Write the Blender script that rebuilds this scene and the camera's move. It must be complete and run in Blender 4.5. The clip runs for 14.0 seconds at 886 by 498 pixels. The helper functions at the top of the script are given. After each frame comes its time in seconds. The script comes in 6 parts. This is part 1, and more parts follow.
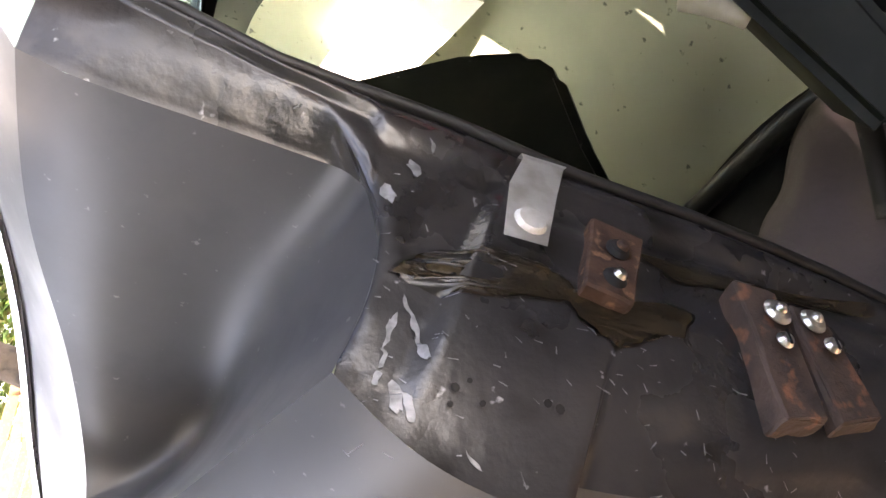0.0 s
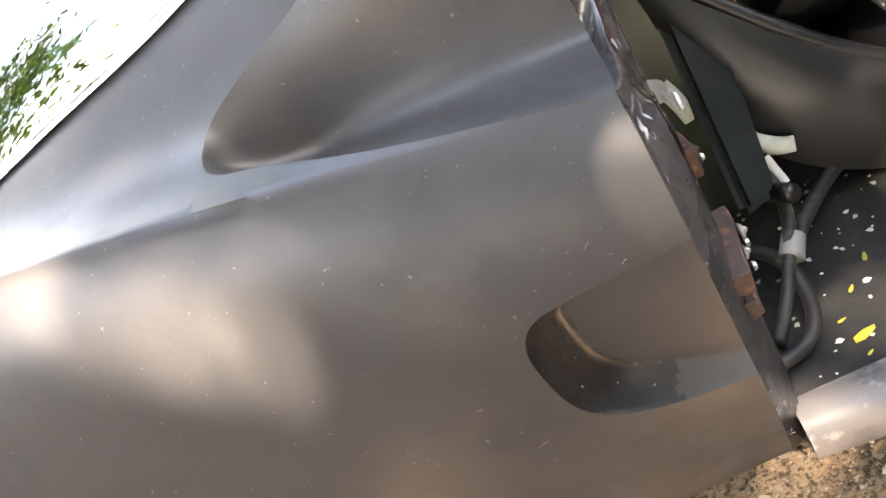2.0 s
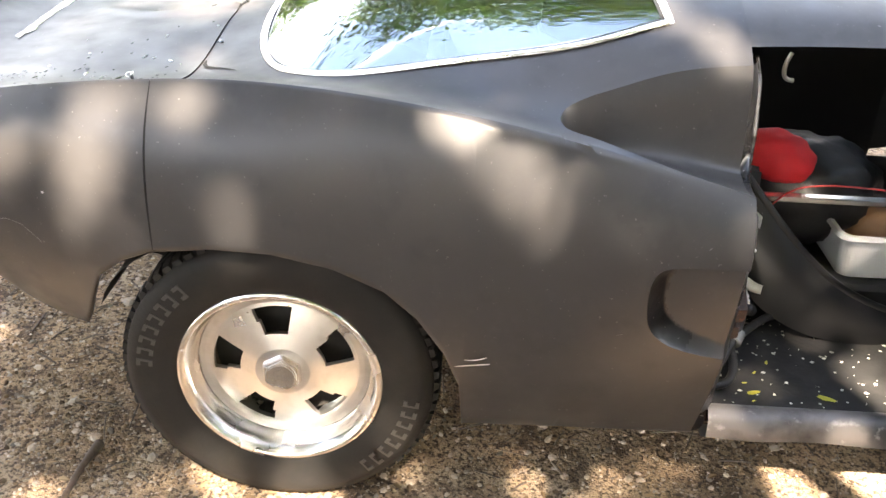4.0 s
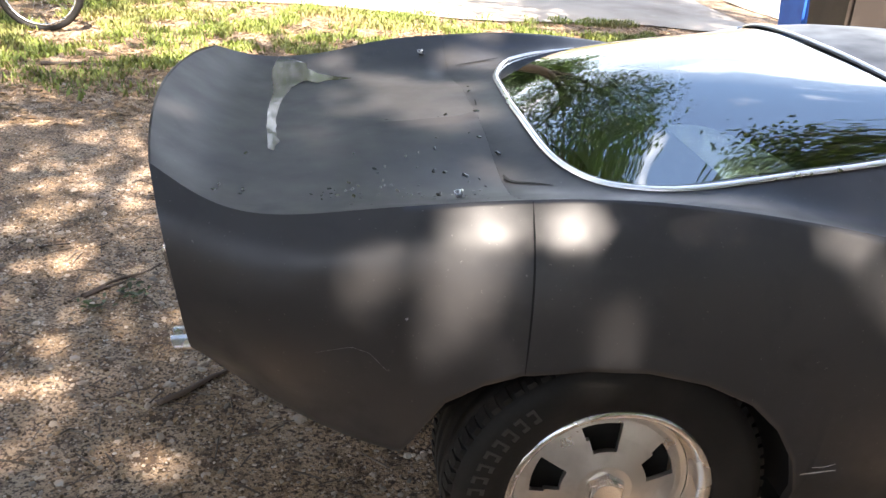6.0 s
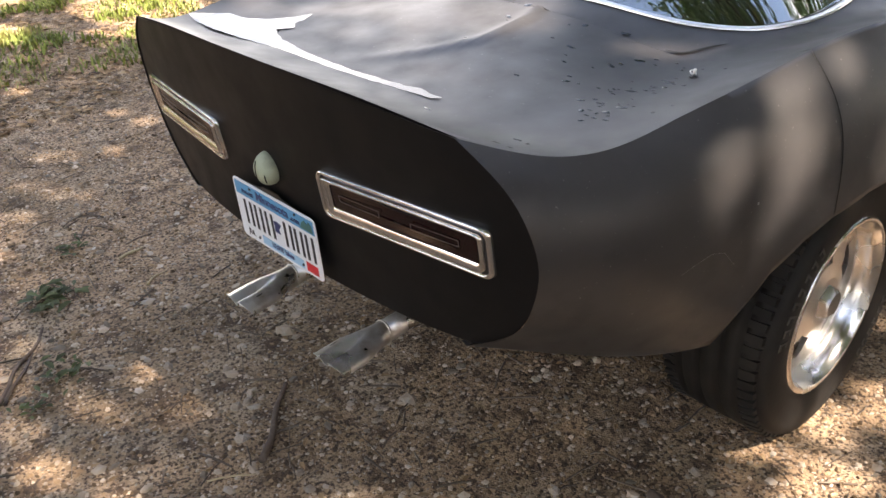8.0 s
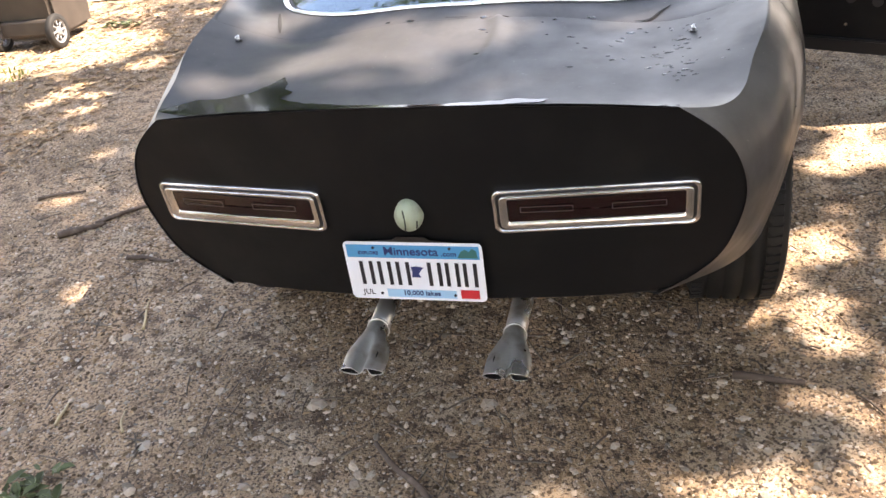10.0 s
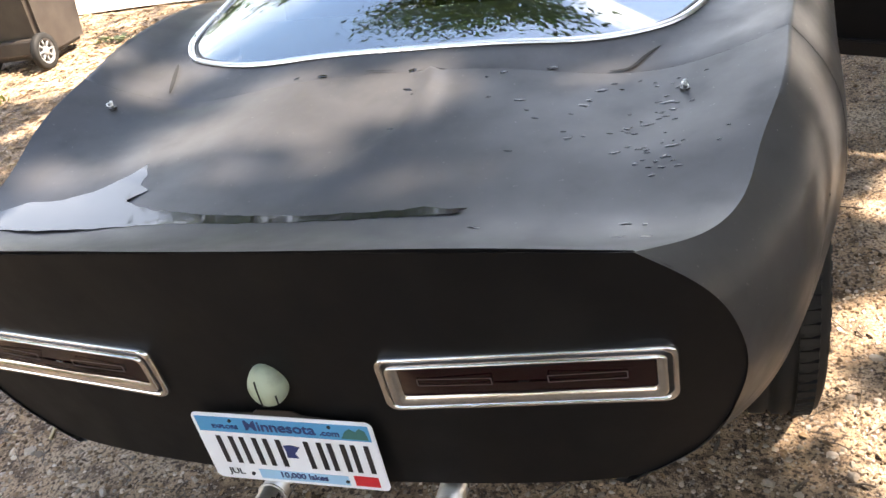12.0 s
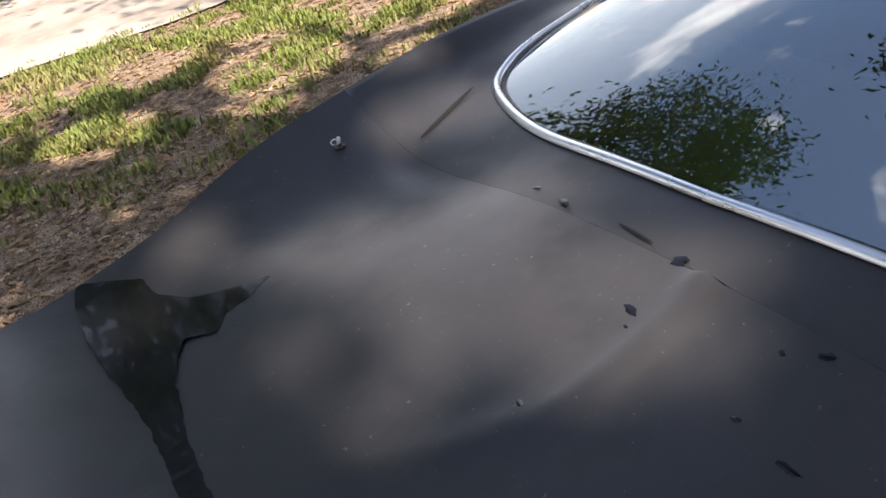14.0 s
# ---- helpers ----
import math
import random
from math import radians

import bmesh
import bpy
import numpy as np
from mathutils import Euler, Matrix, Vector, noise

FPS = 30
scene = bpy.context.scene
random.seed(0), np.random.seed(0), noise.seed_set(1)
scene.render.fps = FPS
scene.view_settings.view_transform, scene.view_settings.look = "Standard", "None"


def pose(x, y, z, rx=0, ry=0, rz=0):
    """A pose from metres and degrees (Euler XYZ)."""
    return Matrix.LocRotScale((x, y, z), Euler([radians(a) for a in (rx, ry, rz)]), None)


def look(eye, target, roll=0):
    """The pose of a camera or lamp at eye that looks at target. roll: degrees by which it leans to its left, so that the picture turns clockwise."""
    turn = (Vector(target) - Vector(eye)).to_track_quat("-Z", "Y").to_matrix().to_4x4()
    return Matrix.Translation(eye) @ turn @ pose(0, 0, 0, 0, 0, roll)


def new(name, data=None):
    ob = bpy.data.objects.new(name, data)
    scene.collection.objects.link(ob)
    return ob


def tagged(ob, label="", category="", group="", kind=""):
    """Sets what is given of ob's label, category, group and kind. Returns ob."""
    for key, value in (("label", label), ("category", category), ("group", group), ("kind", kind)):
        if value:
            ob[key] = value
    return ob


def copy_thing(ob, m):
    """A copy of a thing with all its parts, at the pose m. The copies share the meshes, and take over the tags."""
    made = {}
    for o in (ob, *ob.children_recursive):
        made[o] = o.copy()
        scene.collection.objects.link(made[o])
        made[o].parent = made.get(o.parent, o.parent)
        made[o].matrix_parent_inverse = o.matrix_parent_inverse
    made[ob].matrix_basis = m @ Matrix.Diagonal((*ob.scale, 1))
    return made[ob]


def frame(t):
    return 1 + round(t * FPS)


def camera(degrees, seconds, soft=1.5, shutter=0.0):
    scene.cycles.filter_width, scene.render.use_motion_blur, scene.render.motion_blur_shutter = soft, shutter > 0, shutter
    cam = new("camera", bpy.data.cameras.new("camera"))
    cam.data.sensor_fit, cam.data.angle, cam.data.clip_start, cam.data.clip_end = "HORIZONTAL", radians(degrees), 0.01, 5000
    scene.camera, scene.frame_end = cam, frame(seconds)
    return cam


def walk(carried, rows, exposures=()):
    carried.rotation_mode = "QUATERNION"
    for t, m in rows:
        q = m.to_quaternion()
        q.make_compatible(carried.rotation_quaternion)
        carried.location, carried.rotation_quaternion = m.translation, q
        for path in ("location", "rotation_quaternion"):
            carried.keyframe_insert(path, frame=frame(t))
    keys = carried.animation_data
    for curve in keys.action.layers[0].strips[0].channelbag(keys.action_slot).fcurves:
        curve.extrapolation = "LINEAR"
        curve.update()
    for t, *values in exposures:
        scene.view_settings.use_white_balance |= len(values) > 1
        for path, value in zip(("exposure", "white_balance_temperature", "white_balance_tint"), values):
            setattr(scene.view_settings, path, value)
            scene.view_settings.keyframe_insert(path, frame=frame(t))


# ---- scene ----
import functools
from mathutils.bvhtree import BVHTree

# ---------- camera ----------
cam = camera(53.5, 14.0, soft=1.5)
PATH = [
    (0, (1.23, -1.111, 0.943), (-0.046, 0.298, 0.318), -75.0),
    (0.5, (1.193, -1.172, 0.922), (-0.014, 0.251, 0.203), -72.6),
    (1, (1.135, -1.282, 0.915), (0.142, 0.241, 0.084), -64.4),
    (1.5, (1.003, -1.404, 0.944), (0.321, 0.248, 0.045), -49.9),
    (2, (0.881, -1.475, 1.214), (0.447, 0.139, 0.115), -36.4),
    (2.2, (0.834, -1.544, 1.329), (0.492, 0.034, 0.149), -28.7),
    (4.3, (0.292, -2.372, 1.537), (0.227, -0.616, 0.581), 2.6),
    (4.5, (0.211, -2.411, 1.537), (0.134, -0.643, 0.604), 2.5),
    (5, (-0.092, -2.466, 1.522), (-0.12, -0.675, 0.633), 2.2),
    (5.5, (-0.319, -2.392, 1.512), (-0.207, -0.589, 0.654), 3.7),
    (6, (-0.59, -2.207, 1.546), (-0.32, -0.408, 0.716), 4.9),
    (6.5, (-0.942, -2.066, 1.5), (-0.447, -0.327, 0.645), 4.1),
    (7, (-1.255, -1.904, 1.502), (-0.513, -0.279, 0.602), 2.2),
    (7.5, (-1.505, -1.645, 1.479), (-0.551, -0.16, 0.539), 0.7),
    (8, (-1.806, -1.452, 1.461), (-0.622, -0.17, 0.483), -1.0),
    (8.2, (-1.945, -1.393, 1.478), (-0.687, -0.195, 0.486), -1.9),
    (10.3, (-2.52, -0.471, 1.54), (-0.804, -0.046, 0.603), -6.7),
    (10.5, (-2.533, -0.472, 1.541), (-0.805, -0.069, 0.62), -6.4),
    (11, (-2.483, -0.489, 1.539), (-0.756, -0.116, 0.601), -7.3),
    (11.5, (-2.182, -0.58, 1.512), (-0.484, -0.143, 0.55), -8.5),
    (12, (-1.827, -0.638, 1.493), (-0.197, -0.025, 0.509), -10.8),
    (12.5, (-1.445, -0.663, 1.476), (0.04, 0.205, 0.455), -14.5),
    (13, (-1.128, -0.743, 1.435), (0.091, 0.517, 0.473), -19.7),
    (13.5, (-0.895, -0.684, 1.436), (0.102, 0.783, 0.512), -20.1),
    (14, (-0.726, -0.627, 1.455), (-0.019, 0.959, 0.463), -15.6),
]
walk(cam, [(t, look(eye, target, roll)) for t, eye, target, roll in PATH],
     exposures=[(0.0, 4.35, 8100, 21), (0.5, 5.05, 8800, 20), (1.0, 5.22, 8700, 18), (1.5, 5.1, 8050, 16), (2.2, 4.92, 8000, 15), (4.3, 4.03, 7900, 14), (5.5, 3.05, 7400, 15), (6.5, 2.5, 6700, 14), (7.5, 2.55, 7250, 16), (8.2, 2.75, 7750, 17), (10.3, 3.25, 7500, 17),
                (11.5, 2.95, 7350, 15), (12.5, 3.15, 7400, 13), (13.0, 2.3, 7200, 15), (13.5, 2.05, 7000, 16), (14.0, 1.4, 6900, 17)])

# ---------- world and sun ----------
TO_SUN = Vector((0.08, -0.62, 0.80)).normalized()
world = bpy.data.worlds.new("sky")
scene.world = world
world.use_nodes = True
wn = world.node_tree
sky = wn.nodes.new("ShaderNodeTexSky")
sky.sky_type = "NISHITA"
sky.sun_disc = False
sky.sun_elevation = math.asin(TO_SUN.z)
sky.sun_rotation = math.atan2(TO_SUN.x, TO_SUN.y)
bg = wn.nodes["Background"]
bg.inputs["Strength"].default_value = 0.125
cloud_co = wn.nodes.new("ShaderNodeTexCoord")
cloud_map = wn.nodes.new("ShaderNodeMapping")
cloud_map.inputs["Scale"].default_value = (1.0, 1.0, 2.2)
cloud = wn.nodes.new("ShaderNodeTexNoise")
cloud.inputs["Scale"].default_value = 3.2
cloud.inputs["Detail"].default_value = 7.0
cloud_fac = wn.nodes.new("ShaderNodeMapRange")
cloud_fac.inputs["From Min"].default_value = 0.54
cloud_fac.inputs["From Max"].default_value = 0.70
cloud_mix = wn.nodes.new("ShaderNodeMix")
cloud_mix.data_type = "RGBA"
cloud_mix.inputs["B"].default_value = (9.0, 9.2, 9.6, 1)
wn.links.new(cloud_co.outputs["Generated"], cloud_map.inputs["Vector"])
wn.links.new(cloud_map.outputs[0], cloud.inputs["Vector"])
wn.links.new(cloud.outputs["Fac"], cloud_fac.inputs["Value"])
wn.links.new(cloud_fac.outputs[0], cloud_mix.inputs["Factor"])
wn.links.new(sky.outputs[0], cloud_mix.inputs["A"])
haze_xyz = wn.nodes.new("ShaderNodeSeparateXYZ")
haze_fac = wn.nodes.new("ShaderNodeMapRange")
haze_fac.inputs["From Min"].default_value, haze_fac.inputs["From Max"].default_value = 0.60, 0.08
haze_fac.inputs["To Min"].default_value, haze_fac.inputs["To Max"].default_value = 0.0, 0.60
haze_mix = wn.nodes.new("ShaderNodeMix")
haze_mix.data_type = "RGBA"
haze_mix.inputs["B"].default_value = (8.0, 8.3, 8.6, 1)
wn.links.new(cloud_co.outputs["Generated"], haze_xyz.inputs[0])
wn.links.new(haze_xyz.outputs["Z"], haze_fac.inputs["Value"])
wn.links.new(haze_fac.outputs[0], haze_mix.inputs["Factor"])
wn.links.new(cloud_mix.outputs["Result"], haze_mix.inputs["A"])
wn.links.new(haze_mix.outputs["Result"], bg.inputs[0])
sun_data = bpy.data.lights.new("sun", "SUN")
sun_data.energy = 4.4
sun_data.angle = radians(0.53)
sun_data.color = (1.0, 0.945, 0.875)
sun = new("sun", sun_data)
sun.matrix_world = look((0, 0, 20), Vector((0, 0, 20)) - TO_SUN)


# ---------- materials ----------
def material(name, base, rough=0.5, metal=0.0, spots=(), bump=0.0, bump_scale=60.0, rough_var=0.0, clear=0.0,
             transmission=0.0, ior=1.5, island=0.0, per_object=0.0, spec=0.5):
    """A principled material. spots: (colour, scale, low, high, detail) layers of noise laid over the base."""
    m = bpy.data.materials.new(name)
    m.use_nodes = True
    nt = m.node_tree
    b = nt.nodes["Principled BSDF"]
    b.inputs["Roughness"].default_value = rough
    b.inputs["Metallic"].default_value = metal
    b.inputs["Coat Weight"].default_value = clear
    b.inputs["Transmission Weight"].default_value = transmission
    b.inputs["IOR"].default_value = ior
    b.inputs["Specular IOR Level"].default_value = spec
    b.inputs["Base Color"].default_value = (*base, 1)
    co = nt.nodes.new("ShaderNodeTexCoord").outputs["Object"]
    last = None

    def noise_node(scale, detail=4.0):
        n = nt.nodes.new("ShaderNodeTexNoise")
        n.inputs["Scale"].default_value = scale
        n.inputs["Detail"].default_value = detail
        nt.links.new(co, n.inputs["Vector"])
        return n.outputs["Fac"]

    def ramp(fac, low, high, a=0.0, z=1.0):
        r = nt.nodes.new("ShaderNodeMapRange")
        r.inputs["From Min"].default_value, r.inputs["From Max"].default_value = low, high
        r.inputs["To Min"].default_value, r.inputs["To Max"].default_value = a, z
        nt.links.new(fac, r.inputs["Value"])
        return r.outputs["Result"]

    def mix(a, c, fac):
        x = nt.nodes.new("ShaderNodeMix")
        x.data_type = "RGBA"
        if isinstance(a, tuple):
            x.inputs["A"].default_value = (*a, 1)
        else:
            nt.links.new(a, x.inputs["A"])
        x.inputs["B"].default_value = (*c, 1)
        nt.links.new(fac, x.inputs["Factor"])
        return x.outputs["Result"]

    last = base
    for colour, scale, low, high, detail in spots:
        last = mix(last, colour, ramp(noise_node(scale, detail), low, high))
    if island or per_object:
        info = nt.nodes.new("ShaderNodeNewGeometry").outputs["Random Per Island"] if island else nt.nodes.new("ShaderNodeObjectInfo").outputs["Random"]
        amount = island or per_object
        hsv = nt.nodes.new("ShaderNodeHueSaturation")
        if isinstance(last, tuple):
            hsv.inputs["Color"].default_value = (*last, 1)
        else:
            nt.links.new(last, hsv.inputs["Color"])
        nt.links.new(ramp(info, 0, 1, 1 - amount, 1 + amount), hsv.inputs["Value"])
        last = hsv.outputs[0]
    if not isinstance(last, tuple):
        nt.links.new(last, b.inputs["Base Color"])
    if rough_var:
        nt.links.new(ramp(noise_node(9.0, 6.0), 0.3, 0.7, rough - rough_var, rough + rough_var), b.inputs["Roughness"])
    if bump:
        bn = nt.nodes.new("ShaderNodeBump")
        bn.inputs["Strength"].default_value = 1.0
        bn.inputs["Distance"].default_value = bump
        nt.links.new(noise_node(bump_scale, 6.0), bn.inputs["Height"])
        nt.links.new(bn.outputs[0], b.inputs["Normal"])
    return m


PRIMER = material("grey_primer", (0.031, 0.030, 0.0307), 0.44, spots=[((0.040, 0.038, 0.037), 2.5, 0.45, 0.72, 6.0), ((0.021, 0.021, 0.0222), 9.0, 0.55, 0.78, 7.0), ((0.036, 0.0347, 0.0347), 34.0, 0.52, 0.70, 8.0), ((0.11, 0.105, 0.10), 130.0, 0.71, 0.78, 2.0)], bump=0.0004, bump_scale=14.0, rough_var=0.09, spec=0.5)
BLACK = material("satin_black", (0.0042, 0.0042, 0.0046), 0.5, spots=[((0.009, 0.0085, 0.008), 6.0, 0.5, 0.75, 5.0)], rough_var=0.08, bump=0.0003, bump_scale=40, spec=0.2)
UNDER = material("underbody_black", (0.012, 0.011, 0.010), 0.85, spots=[((0.03, 0.026, 0.02), 12.0, 0.5, 0.8, 5.0)])
JAMB = material("jamb_black", (0.020, 0.019, 0.020), 0.30, spots=[((0.034, 0.031, 0.031), 11.0, 0.50, 0.72, 8.0), ((0.060, 0.044, 0.033), 7.0, 0.60, 0.78, 6.0), ((0.010, 0.009, 0.009), 24.0, 0.55, 0.66, 6.0), ((0.26, 0.26, 0.27), 85.0, 0.69, 0.75, 5.0)], bump=0.0018, bump_scale=38, rough_var=0.14)
BARE = material("bare_black_gelcoat", (0.006, 0.006, 0.007), 0.34, spots=[((0.016, 0.0155, 0.017), 18.0, 0.5, 0.7, 7.0), ((0.30, 0.29, 0.29), 120.0, 0.68, 0.74, 3.0)], rough_var=0.10, bump=0.0008, bump_scale=70)
CHROME = material("chrome", (0.68, 0.67, 0.66), 0.15, 1.0, spots=[((0.55, 0.54, 0.52), 30.0, 0.55, 0.8, 6.0)], rough_var=0.06)
ALLOY = material("polished_aluminium", (0.72, 0.71, 0.695), 0.24, 1.0, spots=[((0.66, 0.65, 0.62), 22.0, 0.5, 0.8, 6.0)], rough_var=0.08)
BRUSHED = material("brushed_aluminium", (0.69, 0.68, 0.665), 0.36, 1.0, spots=[((0.62, 0.61, 0.59), 40.0, 0.5, 0.75, 7.0)], rough_var=0.09, bump=0.0003, bump_scale=60)
RUBBER = material("tyre_rubber", (0.011, 0.0105, 0.010), 0.7, spots=[((0.022, 0.0195, 0.0165), 7.0, 0.45, 0.75, 6.0)], bump=0.0006, bump_scale=120, spec=0.25)
SEAL = material("black_rubber", (0.012, 0.012, 0.012), 0.5)
LENS = material("red_lens", (0.010, 0.0015, 0.002), 0.14, clear=0.1)
GROUND = material("dirt_gravel", (0.40, 0.278, 0.178), 0.95, spots=[((0.25, 0.18, 0.115), 1.3, 0.46, 0.66, 6.0), ((0.46, 0.365, 0.265), 3.5, 0.5, 0.72, 7.0), ((0.11, 0.074, 0.050), 11.0, 0.50, 0.68, 9.0), ((0.085, 0.058, 0.040), 48.0, 0.55, 0.68, 6.0), ((0.075, 0.055, 0.042), 95.0, 0.49, 0.62, 8.0), ((0.46, 0.37, 0.29), 110.0, 0.60, 0.68, 3.0), ((0.05, 0.04, 0.034), 160.0, 0.60, 0.70, 3.0)], bump=0.0065, bump_scale=170, spec=0.2)


# ---------- mesh helpers ----------
def mesh_object(name, verts, faces, mat, parent=None, label="", smooth=True, weld=0.0):
    me = bpy.data.meshes.new(name)
    me.from_pydata([tuple(map(float, v)) for v in verts], [], [tuple(map(int, q)) for q in faces])
    if weld:
        bm = bmesh.new()
        bm.from_mesh(me)
        bmesh.ops.remove_doubles(bm, verts=bm.verts, dist=weld)
        bmesh.ops.recalc_face_normals(bm, faces=bm.faces)
        bm.to_mesh(me)
        bm.free()
    me.materials.append(mat)
    if smooth:
        me.shade_smooth()
    ob = new(name, me)
    if parent:
        ob.parent = parent
    if label:
        tagged(ob, label)
    return ob


def part(name, bm, mat, parent=None, label="", smooth=False):
    me = bpy.data.meshes.new(name)
    bmesh.ops.recalc_face_normals(bm, faces=bm.faces)
    bm.to_mesh(me)
    bm.free()
    me.materials.append(mat)
    if smooth:
        me.shade_smooth()
    ob = new(name, me)
    if parent:
        ob.parent = parent
    if label:
        tagged(ob, label)
    return ob


def grid(rows, closed=False):
    """Vertices and quads of a grid of rows of points."""
    n = len(rows[0])
    verts = [p for r in rows for p in r]
    faces = []
    for i in range(len(rows) - 1):
        for j in range(n if closed else n - 1):
            k = (j + 1) % n
            faces.append((i * n + j, i * n + k, (i + 1) * n + k, (i + 1) * n + j))
    return verts, faces


def merged(*grids):
    verts, faces = [], []
    for v, q in grids:
        o = len(verts)
        verts += list(v)
        faces += [tuple(i + o for i in face) for face in q]
    return verts, faces


def flip(g):
    return [(p[0], -p[1], p[2]) for p in g[0]], [tuple(reversed(q)) for q in g[1]]


class Spline:
    """A natural cubic spline through rows of values."""

    def __init__(self, xs, ys):
        self.x, self.y = np.asarray(xs, float), np.asarray(ys, float)
        if self.y.ndim == 1:
            self.y = self.y[:, None]
        n, h = len(self.x), np.diff(self.x)
        a, r = np.eye(n), np.zeros_like(self.y)
        for i in range(1, n - 1):
            a[i, i - 1 : i + 2] = h[i - 1], 2 * (h[i - 1] + h[i]), h[i]
            r[i] = 6 * ((self.y[i + 1] - self.y[i]) / h[i] - (self.y[i] - self.y[i - 1]) / h[i - 1])
        self.m, self.h = np.linalg.solve(a, r), h

    def __call__(self, x):
        i = int(np.clip(np.searchsorted(self.x, x) - 1, 0, len(self.h) - 1))
        h, u, v = self.h[i], self.x[i + 1] - x, x - self.x[i]
        out = (self.m[i] * u**3 + self.m[i + 1] * v**3) / (6 * h) + (self.y[i] / h - self.m[i] * h / 6) * u + (self.y[i + 1] / h - self.m[i + 1] * h / 6) * v
        return out if len(out) > 1 else float(out[0])


def curve3(points, n):
    """n points, evenly spaced along a smooth curve through the given ones."""
    p = np.asarray(points, float)
    d = np.r_[0, np.cumsum(np.linalg.norm(np.diff(p, axis=0), axis=1))]
    s = Spline(d, p)
    fine = np.array([s(u) for u in np.linspace(0, d[-1], 12 * len(p))])
    e = np.r_[0, np.cumsum(np.linalg.norm(np.diff(fine, axis=0), axis=1))]
    return np.stack([np.interp(np.linspace(0, e[-1], n), e, fine[:, k]) for k in range(p.shape[1])], 1)


def evenly(points, n):
    """n points, evenly spaced along a polyline."""
    p = np.asarray(points, float)
    e = np.r_[0, np.cumsum(np.linalg.norm(np.diff(p, axis=0), axis=1))]
    return np.stack([np.interp(np.linspace(0, e[-1], n), e, p[:, k]) for k in range(p.shape[1])], 1)


def tube(points, radius, sides=8, cap=True):
    """Vertices and faces of a round bar along points; radius may be one for each point."""
    p = [Vector(q) for q in points]
    radii = radius if isinstance(radius, (list, tuple, np.ndarray)) else [radius] * len(p)
    rows, side = [], None
    for i, q in enumerate(p):
        d = (p[min(i + 1, len(p) - 1)] - p[max(i - 1, 0)]).normalized()
        side = (side - d * side.dot(d)).normalized() if side else d.orthogonal().normalized()
        up = d.cross(side)
        rows.append([tuple(q + float(radii[i]) * (math.cos(a) * side + math.sin(a) * up)) for a in np.linspace(0, 2 * math.pi, sides, endpoint=False)])
    v, q = grid(rows, True)
    if cap:
        q.append(tuple(range(sides))[::-1])
        q.append(tuple(range(len(v) - sides, len(v))))
    return v, q


def box(x0, x1, y0, y1, z0, z1, bevel=0.004, matrix=None):
    bm = bmesh.new()
    bmesh.ops.create_cube(bm, size=1, matrix=Matrix.Translation(((x0 + x1) / 2, (y0 + y1) / 2, (z0 + z1) / 2)) @ Matrix.Diagonal((x1 - x0, y1 - y0, z1 - z0, 1)))
    if bevel:
        bmesh.ops.bevel(bm, geom=bm.edges[:], offset=bevel, segments=2, affect="EDGES", profile=0.6)
    if matrix:
        bm.transform(matrix)
    return bm


def revolve(profile, n=64, axis="y"):
    """A surface of revolution about the y axis: profile of (radius, along)."""
    rows = [[(r * math.cos(a), y, r * math.sin(a)) for a in np.linspace(0, 2 * math.pi, n, endpoint=False)] for r, y in profile]
    return grid(rows, True)


# ---------- the shape of the car: x ahead, y to its left, rear axle at x = 0 ----------
RIDGE = Spline([-0.962, -0.865, -0.73, -0.566, -0.42, -0.21, 0.0, 0.20, 0.41, 0.65, 0.905, 1.3, 1.75],
               [(0.534, 0.946), (0.604, 0.908), (0.661, 0.897), (0.690, 0.918), (0.724, 0.948), (0.746, 0.975), (0.772, 0.988), (0.802, 0.982), (0.832, 0.961), (0.850, 0.914), (0.858, 0.845), (0.860, 0.80), (0.860, 0.80)])
TOP_S = [0.0, 0.33, 0.55, 0.74, 0.85, 1.0]
TOP_X = [-0.962, -0.86, -0.72, -0.556, -0.42, -0.21, -0.05, 0.20, 0.41, 0.65, 0.76, 0.905]
TOP_Z = Spline(TOP_X, [
    (0.980, 0.976, 0.969, 0.961, 0.954, 0.946), (0.917, 0.914, 0.910, 0.904, 0.903, 0.907), (0.886, 0.886, 0.884, 0.882, 0.885, 0.897),
    (0.897, 0.896, 0.893, 0.893, 0.900, 0.918), (0.912, 0.909, 0.898, 0.897, 0.912, 0.948), (0.938, 0.929, 0.908, 0.912, 0.933, 0.975),
    (0.966, 0.957, 0.938, 0.930, 0.942, 0.988), (1.045, 1.035, 1.010, 0.968, 0.958, 0.982), (1.085, 1.075, 1.050, 0.995, 0.952, 0.961),
    (1.130, 1.118, 1.095, 1.022, 0.955, 0.914), (1.148, 1.135, 1.110, 1.050, 0.978, 0.886), (1.160, 1.150, 1.125, 1.068, 0.995, 0.845)])
